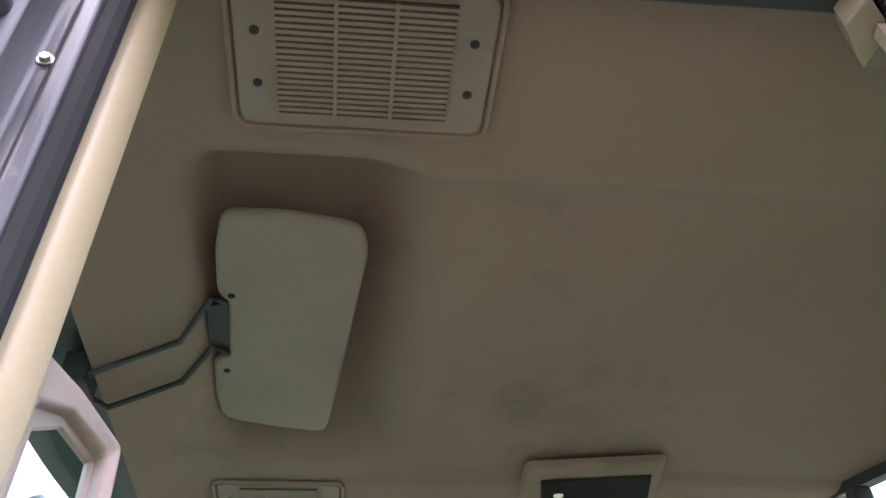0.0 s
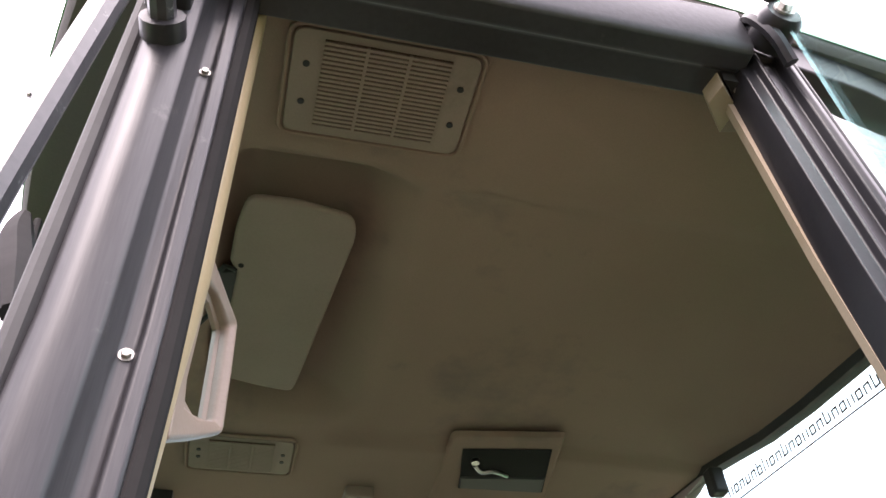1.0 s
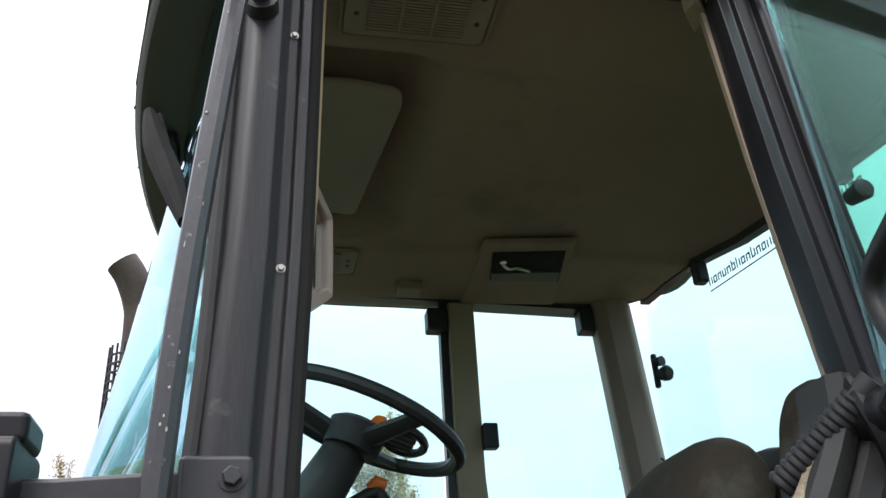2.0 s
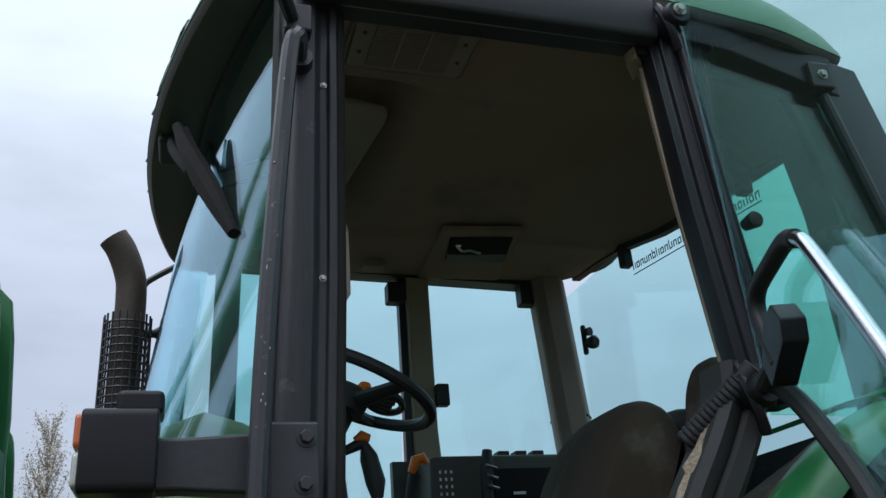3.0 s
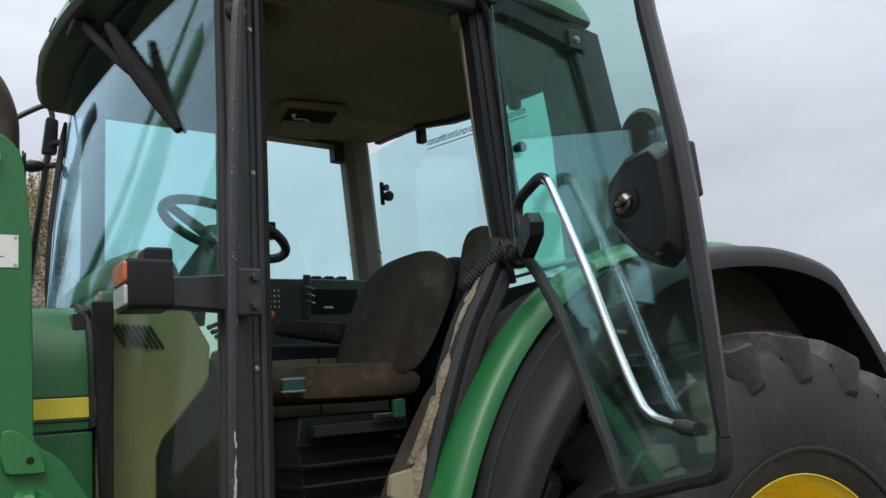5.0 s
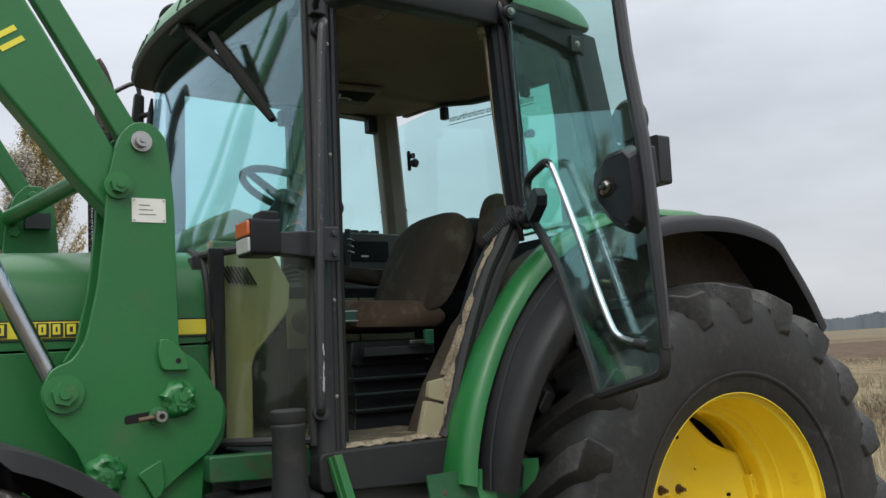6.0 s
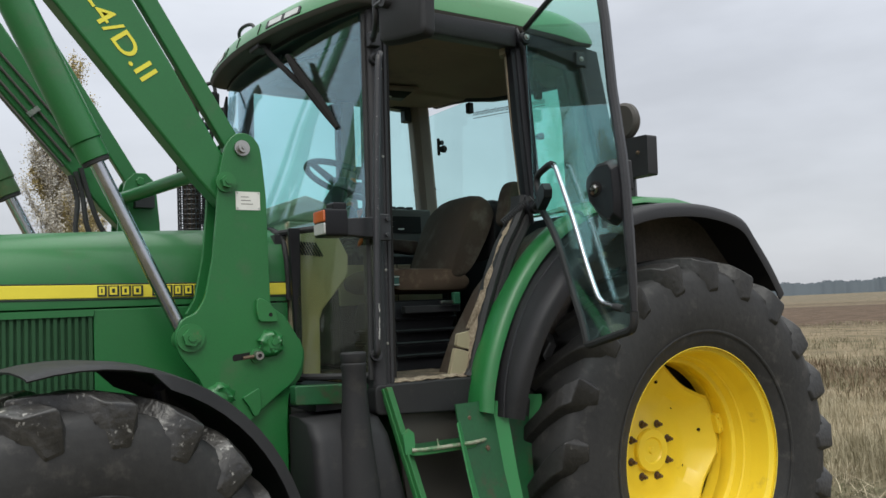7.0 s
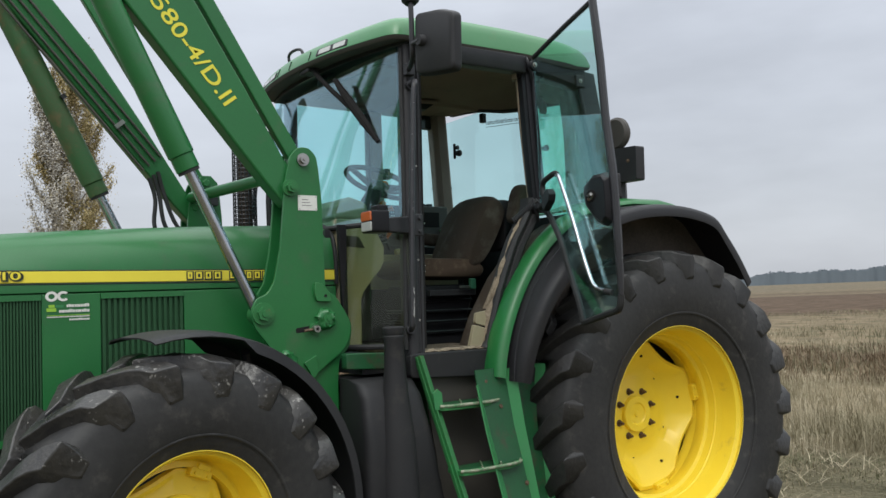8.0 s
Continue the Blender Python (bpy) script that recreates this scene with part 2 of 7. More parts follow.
STEEL = material("bare_steel", (0.46, 0.45, 0.43), 0.32, metal=1.0, second=(0.3, 0.29, 0.28), scale=25, fine=150, bump=0.05)
RUSTY = material("rusty_bolt_steel", (0.16, 0.11, 0.075), 0.6, metal=0.5, second=(0.09, 0.06, 0.04), scale=40, fine=200, bump=0.2)
HARDWARE = material("zinc_screw", (0.42, 0.40, 0.37), 0.4, metal=0.8, scale=40, fine=300, bump=0.05)
ORANGE = material("orange_lever_plastic", (0.72, 0.17, 0.015), 0.42, second=(0.6, 0.13, 0.01), scale=15, fine=200, bump=0.04)
AMBER = material("amber_lens", (0.50, 0.12, 0.035), 0.2, second=(0.4, 0.09, 0.03), scale=30, fine=220, bump=0.1, coat=0.5)
LENS = material("clear_lamp_lens", (0.46, 0.47, 0.45), 0.18, second=(0.34, 0.35, 0.33), scale=30, fine=220, bump=0.1, coat=0.6)
WHITE = material("white_label", (0.72, 0.72, 0.68), 0.5, second=(0.6, 0.6, 0.56), scale=20, amount=0.6, fine=150, bump=0.02)
CHIP = material("bare_chipped_metal", (0.50, 0.50, 0.49), 0.5, second=(0.28, 0.27, 0.26), scale=60, amount=0.9, fine=250, bump=0.1)
LIME = material("lime_film", (0.30, 0.55, 0.05), 0.5, scale=20, fine=150, bump=0.0)
INK = material("dark_ink", (0.016, 0.03, 0.022), 0.55, scale=30, fine=150, bump=0.0)
LETTER_YELLOW = material("yellow_lettering", (0.80, 0.72, 0.06), 0.45, scale=20, fine=150, bump=0.0)
TANK = material("dull_black_tank_plastic", (0.018, 0.018, 0.020), 0.55, second=(0.026, 0.026, 0.027), scale=5, amount=0.9, fine=200, bump=0.08, spec=0.28, dirt=(0.045, 0.042, 0.038), dirt_at=0.66, dirt_scale=8)
# Brown-grey raised in colour to make up for bounce light under the fender.
ARCH_WALL = material("bounce_lightened_arch_plastic", (0.115, 0.097, 0.080), 0.9, second=(0.060, 0.052, 0.045), scale=6, amount=1.0, fine=60, bump=0.5, spec=0.2, bump_size=0.006)
DARK = material("dark_hollow", (0.022, 0.021, 0.021), 0.9, scale=10, fine=80, bump=0.0, spec=0.1)
DASH = material("grey_dash_plastic", (0.050, 0.045, 0.040), 0.6, second=(0.078, 0.070, 0.060), scale=6, fine=220, bump=0.12)
WINDSCREEN = glass("blue_sheen_windscreen_glass", (0.80, 0.965, 0.96), ior=2.15, haze=0.01, sheen=(0.72, 0.90, 1.0))
GLASS = glass("green_tinted_glass", (0.835, 0.99, 0.985), haze=0.018)
SIDE_GLASS = glass("green_tinted_side_glass", (0.70, 0.97, 0.87), haze=0.03)
DOOR_GLASS = glass("green_tinted_door_glass", (0.82, 0.97, 0.945), ior=2.0, haze=0.015, sheen=(0.74, 0.96, 1.0))
LEG_GLASS = glass("smoky_lower_windscreen_glass", (0.86, 0.90, 0.78), ior=1.32, haze=0.015)
MIRROR = material("mirror_silver", (0.85, 0.87, 0.88), 0.03, metal=1.0, scale=3, amount=0.1, fine=30, bump=0.0)
BARK = material("pale_poplar_bark", (0.30, 0.27, 0.22), 0.9, second=(0.16, 0.14, 0.11), scale=3, amount=1, fine=20, bump=0.5, bump_size=0.02)


# ---- mesh helpers ----
def part(name, bm, mat, parent=None, label="", bevel=0.0, smooth=35.0, mats=()):
    """Links a bmesh as ONE mesh object under a thing or a part."""
    bmesh.ops.recalc_face_normals(bm, faces=bm.faces)
    me = bpy.data.meshes.new(name)
    bm.to_mesh(me)
    bm.free()
    for mm in (mat, *mats):
        me.materials.append(mm)
    me.polygons.foreach_set("use_smooth", [True] * len(me.polygons))
    me.set_sharp_from_angle(angle=radians(smooth))
    ob = new(name, me)
    if parent:
        ob.parent = parent
    if label:
        tagged(ob, label)
    if bevel:
        mod = ob.modifiers.new("bevel", "BEVEL")
        mod.width, mod.segments, mod.limit_method, mod.angle_limit = bevel, 2, "ANGLE", radians(40)
        mod.harden_normals = True
    return ob


def thing(name, label, category, at=(0, 0, 0), group="", kind=""):
    ob = new(name)
    ob.empty_display_size = 0.2
    ob.matrix_basis = Matrix.Translation(at)
    return tagged(ob, label, category, group, kind)


def box(bm, x0, x1, y0, y1, z0, z1, m=None):
    vs = [bm.verts.new((x, y, z)) for x in (x0, x1) for y in (y0, y1) for z in (z0, z1)]
    for f in ((0, 1, 3, 2), (4, 6, 7, 5), (0, 4, 5, 1), (2, 3, 7, 6), (0, 2, 6, 4), (1, 5, 7, 3)):
        bm.faces.new([vs[i] for i in f])
    if m is not None:
        bmesh.ops.transform(bm, matrix=m, verts=vs)
    return vs


def boxed(x0, x1, y0, y1, z0, z1, m=None):
    bm = bmesh.new()
    box(bm, x0, x1, y0, y1, z0, z1, m)
    return bm


def prism(bm, poly, lo, hi, axis="y"):
    """A plate: a flat outline in the two other axes (in x, y, z order), thick from lo to hi along axis."""
    def place(p, v):
        return {"y": (p[0], v, p[1]), "z": (p[0], p[1], v), "x": (v, p[0], p[1])}[axis]
    a, b = [bm.verts.new(place(p, lo)) for p in poly], [bm.verts.new(place(p, hi)) for p in poly]
    bm.faces.new(a)
    bm.faces.new(b[::-1])
    for i in range(len(poly)):
        j = (i + 1) % len(poly)
        bm.faces.new((a[i], b[i], b[j], a[j]))
    return a + b


def plated(poly, lo, hi, axis="y"):
    bm = bmesh.new()
    prism(bm, poly, lo, hi, axis)
    return bm


def rounded(poly, r, n=4):
    """The outline with its corners rounded."""
    out = []
    for i, p in enumerate(poly):
        p, a, b = Vector(p), Vector(poly[i - 1]), Vector(poly[(i + 1) % len(poly)])
        u, v = (a - p), (b - p)
        d = min(r, u.length * 0.45, v.length * 0.45)
        s, t = p + u.normalized() * d, p + v.normalized() * d
        for k in range(n + 1):
            f = k / n
            out.append(tuple((1 - f) ** 2 * s + 2 * f * (1 - f) * p + f * f * t))
    return out


def smooth_path(pts, n=6):
    """A Catmull-Rom line through the points."""
    p = [Vector(q) for q in pts]
    p = [p[0] * 2 - p[1], *p, p[-1] * 2 - p[-2]]
    out = []
    for i in range(1, len(p) - 2):
        for k in range(n):
            t = k / n
            a, b, c, d = p[i - 1 : i + 3]
            out.append(0.5 * ((2 * b) + (c - a) * t + (2 * a - 5 * b + 4 * c - d) * t * t + (3 * b - a - 3 * c + d) * t ** 3))
    return out + [p[-2]]


def tube(bm, pts, r, seg=10, caps=True, squash=1.0):
    """A round bar along a line of points; r may be one radius or one for each point."""
    pts = [Vector(p) for p in pts]
    rs = r if isinstance(r, (list, tuple)) else [r] * len(pts)
    up, rings = None, []
    for i, p in enumerate(pts):
        d = (pts[min(i + 1, len(pts) - 1)] - pts[max(i - 1, 0)]).normalized()
        if up is None:
            up = d.orthogonal().normalized()
        up = (up - d * up.dot(d)).normalized()
        side = d.cross(up)
        rings.append([bm.verts.new(p + rs[i] * (math.cos(a) * up + squash * math.sin(a) * side))
                      for a in (2 * math.pi * k / seg for k in range(seg))])
    for a, b in zip(rings, rings[1:]):
        for k in range(seg):
            bm.faces.new((a[k], a[(k + 1) % seg], b[(k + 1) % seg], b[k]))
    if caps:
        bm.faces.new(rings[0][::-1])
        bm.faces.new(rings[-1])
    return bm


def tubed(pts, r, seg=10, squash=1.0):
    return tube(bmesh.new(), pts, r, seg, True, squash)


def lathe(bm, profile, seg=64, m=None, close=False):
    """Turns a profile of (radius, y) about the y axis."""
    rings = []
    for r, y in profile:
        rings.append([bm.verts.new((r * math.cos(a), y, r * math.sin(a))) for a in (2 * math.pi * k / seg for k in range(seg))])
    pairs = list(zip(rings, rings[1:])) + ([(rings[-1], rings[0])] if close else [])
    for a, b in pairs:
        for k in range(seg):
            bm.faces.new((a[k], b[k], b[(k + 1) % seg], a[(k + 1) % seg]))
    if m is not None:
        bmesh.ops.transform(bm, matrix=m, verts=[v for ring in rings for v in ring])
    return bm


def beam(bm, p0, p1, w, h, up=(0, 1, 0), taper=1.0):
    """A square bar from p0 to p1, w wide along up and h deep across."""
    p0, p1 = Vector(p0), Vector(p1)
    d = (p1 - p0).normalized()
    u = (Vector(up) - d * d.dot(Vector(up))).normalized()
    v = d.cross(u)
    ends = []
    for p, k in ((p0, 1.0), (p1, taper)):
        ends.append([bm.verts.new(p + u * (sx * w / 2) + v * (sy * h * k / 2)) for sx, sy in ((-1, -1), (1, -1), (1, 1), (-1, 1))])
    bm.faces.new(ends[0][::-1])
    bm.faces.new(ends[1])
    for k in range(4):
        bm.faces.new((ends[0][k], ends[0][(k + 1) % 4], ends[1][(k + 1) % 4], ends[1][k]))
    return bm


def beamed(*a, **k):
    return beam(bmesh.new(), *a, **k)


def sheet(bm, rows, thick=None):
    """A skin over rows of points; with thick, a shell of that thickness along the skin's normal."""
    grid = [[bm.verts.new(p) for p in row] for row in rows]
    faces = []
    for a, b in zip(grid, grid[1:]):
        for k in range(len(a) - 1):
            faces.append(bm.faces.new((a[k], a[k + 1], b[k + 1], b[k])))
    if thick:
        bmesh.ops.recalc_face_normals(bm, faces=faces)
        bmesh.ops.solidify(bm, geom=faces, thickness=thick)
    return bm


def sheeted(rows, thick=None):
    return sheet(bmesh.new(), rows, thick)


def column(bm, path, section):
    """A post: one flat section of (dx, dy) carried up a line of points."""
    rings = [[bm.verts.new((p[0] + s[0], p[1] + s[1], p[2])) for s in section] for p in path]
    n = len(section)
    for a, b in zip(rings, rings[1:]):
        for k in range(n):
            bm.faces.new((a[k], a[(k + 1) % n], b[(k + 1) % n], b[k]))
    bm.faces.new(rings[0][::-1])
    bm.faces.new(rings[-1])
    return bm


def loops(rings, cap0=True, cap1=True):
    bm = bmesh.new()
    vs = [[bm.verts.new(p) for p in ring] for ring in rings]
    for a, b in zip(vs, vs[1:]):
        for k in range(len(a)):
            bm.faces.new((a[k], a[(k + 1) % len(a)], b[(k + 1) % len(b)], b[k]))
    if cap0:
        bm.faces.new(vs[0][::-1])
    if cap1:
        bm.faces.new(vs[-1])
    return bm


def bolt(name, at, axis, r, length, mat, parent, washer=True):
    """A hexagon head with its washer, pointing along axis."""
    bm = bmesh.new()
    a, d = Vector(at), Vector(axis).normalized()
    if washer:
        tube(bm, [a, a + d * length * 0.25], r * 1.45, 14)
    tube(bm, [a + d * length * 0.2, a + d * length * 0.9, a + d * length], [r, r, r * 0.85], 6)
    return part(name, bm, mat, parent, smooth=25)


def across(y):
    """The matching place on the far side of the machine."""
    return 0.06 - y


# ---- ground, field and distance ----
def field():
    bm = bmesh.new()
    edges = [-3000, -600, -150, -50, -25, -14, -8, -5, -3, -1.5, 0, 1.5, 3, 5, 8, 11, 15, 20, 28, 40, 70, 150, 400, 900, 3000]
    rows = []
    for y in edges:
        row = []
        for x in edges:
            far = math.hypot(x, y)
            lump = 0.05 * noise.noise((x * 0.23, y * 0.23, 1.0)) * min(1, max(0, far - 4) / 8) if far < 200 else 0
            row.append((x, y, -0.12 + lump))
        rows.append(row)
    m = bpy.data.materials.new("dry_stubble_field")
    m.use_nodes = True
    n, l = m.node_tree.nodes, m.node_tree.links
    b = n["Principled BSDF"]
    tc = n.new("ShaderNodeTexCoord")
    clumps, straw, wander = n.new("ShaderNodeTexNoise"), n.new("ShaderNodeTexNoise"), n.new("ShaderNodeTexNoise")
    for tex, s in ((clumps, 0.8), (straw, 22.0), (wander, 0.06)):
        l.new(tc.outputs["Object"], tex.inputs["Vector"])
        tex.inputs["Scale"].default_value, tex.inputs["Detail"].default_value = s, 8.0
    # strips of the field: worked soil, stubble and fallow lie one behind the other
    across_field = n.new("ShaderNodeVectorMath")
    across_field.operation = "DOT_PRODUCT"
    across_field.inputs[1].default_value = (0.82, 0.57, 0)
    l.new(tc.outputs["Object"], across_field.inputs[0])
    shift = n.new("ShaderNodeMath")
    shift.operation = "MULTIPLY_ADD"
    shift.inputs[1].default_value = 14.0
    l.new(wander.outputs["Fac"], shift.inputs[0])
    l.new(across_field.outputs["Value"], shift.inputs[2])
    rng = n.new("ShaderNodeMapRange")
    rng.inputs["From Min"].default_value, rng.inputs["From Max"].default_value = 0.0, 200.0
    l.new(shift.outputs[0], rng.inputs["Value"])
    r1, r2 = n.new("ShaderNodeValToRGB"), n.new("ShaderNodeValToRGB")
    els = ((0.0, (0.130, 0.117, 0.076)), (0.048, (0.14, 0.124, 0.082)), (0.062, (0.23, 0.195, 0.13)), (0.088, (0.235, 0.195, 0.13)), (0.098, (0.14, 0.105, 0.07)), (0.115, (0.16, 0.12, 0.08)),
           (0.135, (0.215, 0.175, 0.118)), (0.235, (0.20, 0.16, 0.11)), (0.262, (0.115, 0.080, 0.058)), (0.50, (0.110, 0.078, 0.057)), (0.53, (0.095, 0.068, 0.050)), (0.56, (0.175, 0.140, 0.100)),
           (0.68, (0.130, 0.100, 0.070)), (0.76, (0.18, 0.148, 0.106)), (1.0, (0.170, 0.142, 0.105)))
    r1.color_ramp.elements[0].position, r1.color_ramp.elements[0].color = els[0][0], (*els[0][1], 1)
    r1.color_ramp.elements[1].position, r1.color_ramp.elements[1].color = els[-1][0], (*els[-1][1], 1)
    for pos, c in els[1:-1]:
        e = r1.color_ramp.elements.new(pos)
        e.color = (*c, 1)
    r2.color_ramp.elements[0].position, r2.color_ramp.elements[0].color = 0.38, (0.40, 0.42, 0.35, 1)
    r2.color_ramp.elements[1].position, r2.color_ramp.elements[1].color = 0.62, (1.2, 1.16, 1.1, 1)
    l.new(rng.outputs[0], r1.inputs[0])
    add = n.new("ShaderNodeMath")
    add.operation = "MULTIPLY_ADD"
    l.new(straw.outputs["Fac"], add.inputs[0])
    add.inputs[1].default_value = 0.38
    half = n.new("ShaderNodeMath")
    half.operation = "MULTIPLY"
    half.inputs[1].default_value = 0.62
    l.new(clumps.outputs["Fac"], half.inputs[0])
    l.new(half.outputs[0], add.inputs[2])
    l.new(add.outputs[0], r2.inputs[0])
    mix = n.new("ShaderNodeMix")
    mix.data_type, mix.blend_type = "RGBA", "MULTIPLY"
    mix.inputs[0].default_value = 0.9
    l.new(r1.outputs[0], mix.inputs[6])
    l.new(r2.outputs[0], mix.inputs[7])
    l.new(mix.outputs[2], b.inputs["Base Color"])
    b.inputs["Roughness"].default_value = 0.95
    b.inputs["Specular IOR Level"].default_value = 0.15
    bp = n.new("ShaderNodeBump")
    bp.inputs["Strength"].default_value, bp.inputs["Distance"].default_value = 0.8, 0.06
    l.new(straw.outputs["Fac"], bp.inputs["Height"])
    l.new(bp.outputs[0], b.inputs["Normal"])
    return tagged(part("ground", sheeted(rows), m), "wide flat field of dry stubble and trampled grass", "field", kind="structure")


field()


# ---- tractor ----
tractor = thing("tractor", "green farm tractor with yellow wheels and its cab door open", "tractor")


def tyre_mesh(bead, crown, lug_r, width, count, lean, lug_w, mid):
    """A farm tyre turned about y, mid at y = mid: carcass with bulging walls and two rows of slanting lugs."""
    w = width / 2
    bm = bmesh.new()
    prof = [(bead, -w * 0.86), (bead + 0.03, -w * 0.93), (bead + (crown - bead) * 0.3, -w * 1.04), (bead + (crown - bead) * 0.55, -w * 1.07),
            (bead + (crown - bead) * 0.8, -w * 1.03), (crown - 0.035, -w * 0.97), (crown - 0.012, -w * 0.86), (crown, -w * 0.5), (crown + 0.004, 0)]
    prof = [(r, y + mid) for r, y in prof] + [(r, mid - y) for r, y in reversed(prof[:-1])]
    lathe(bm, prof, 96)
    ribs = [(bead + (crown - bead) * 0.18, -w * 1.0), (bead + (crown - bead) * 0.2, -w * 1.025), (bead + (crown - bead) * 0.22, -w * 1.015)]
    lathe(bm, [(r, y + mid) for r, y in ribs], 96)
    for f in bm.faces:
        f.material_index = 1
    bm.verts.ensure_lookup_table()
    crown_row = bm.verts[8 * 96 : 9 * 96]
    rnd = random.Random(4)
    for side in (-1, 1):
        for k in range(count):
            a0 = 2 * math.pi * (k + (0.5 if side > 0 else 0) + 0.06 * rnd.random()) / count
            stations = []
            for s in range(7):
                f = s / 6
                y = side * w * (1.055 - 1.105 * f)
                a = a0 + lean * (f ** 1.1)
                drop = 0.030 * (max(0.0, 0.28 - f) / 0.28) ** 1.6
                top = lug_r - drop - rnd.random() * 0.004
                base = crown - 0.03 - drop * 0.4
                hw_t, hw_b = lug_w * (0.92 - 0.34 * min(1.0, f * 1.6)) / 2 / lug_r, lug_w * (1.22 - 0.30 * min(1.0, f * 1.6)) / 2 / lug_r
                yb = y * (0.95 if s == 0 else 1.0)
                ring = []
                for aa, rr, yv in ((a - hw_b, base, yb), (a - hw_t, top, y), (a + hw_t, top, y), (a + hw_b, base, yb)):
                    ring.append(bm.verts.new((rr * math.cos(aa), yv + mid, rr * math.sin(aa))))
                stations.append(ring)
            for p, q in zip(stations, stations[1:]):
                for i in range(3):
                    bm.faces.new((p[i], p[i + 1], q[i + 1], q[i]))
            # its inner end is moulded into the crown
            end = stations[-1][0]
            near = crown_row[int(round((math.atan2(end.co.z, end.co.x) % (2 * math.pi)) / (2 * math.pi) * 96)) % 96]
            bm.faces.new((stations[-1][0], stations[-1][3], near))
            # the lug runs down the shoulder in a blunt tapering end
            turn = lug_w * 0.12 / lug_r
            low = [bm.verts.new((rr * math.cos(aa), side * w * yk + mid, rr * math.sin(aa))) for aa, rr, yk in
                   ((a0 - turn - lug_w * 0.30 / lug_r, crown - 0.100, 1.095), (a0 - turn + lug_w * 0.22 / lug_r, crown - 0.112, 1.095),
                    (a0 - turn - lug_w * 0.38 / lug_r, crown - 0.125, 1.02), (a0 - turn + lug_w * 0.30 / lug_r, crown - 0.135, 1.02))]
            s0 = stations[0]
            bm.faces.new((s0[1], s0[2], low[1], low[0]))
            bm.faces.new((low[0], low[1], low[3], low[2]))
            bm.faces.new((s0[0], s0[1], low[0], low[2]))
            bm.faces.new((s0[2], s0[3], low[3], low[1]))
            bm.faces.new(stations[-1][::-1])
    return bm


def disc_outline(r, cut, turn, n=96):
    out = []
    for k in range(n):
        a = 2 * math.pi * k / n
        d = min(abs((a - turn - q * math.pi / 2 + math.pi) % (2 * math.pi) - math.pi) for q in range(4))
        notch = cut * max(0.0, math.cos(min(1.0, d / 0.42) * math.pi / 2)) ** 0.8
        out.append(((r - notch) * math.cos(a), (r - notch) * math.sin(a)))
    return out


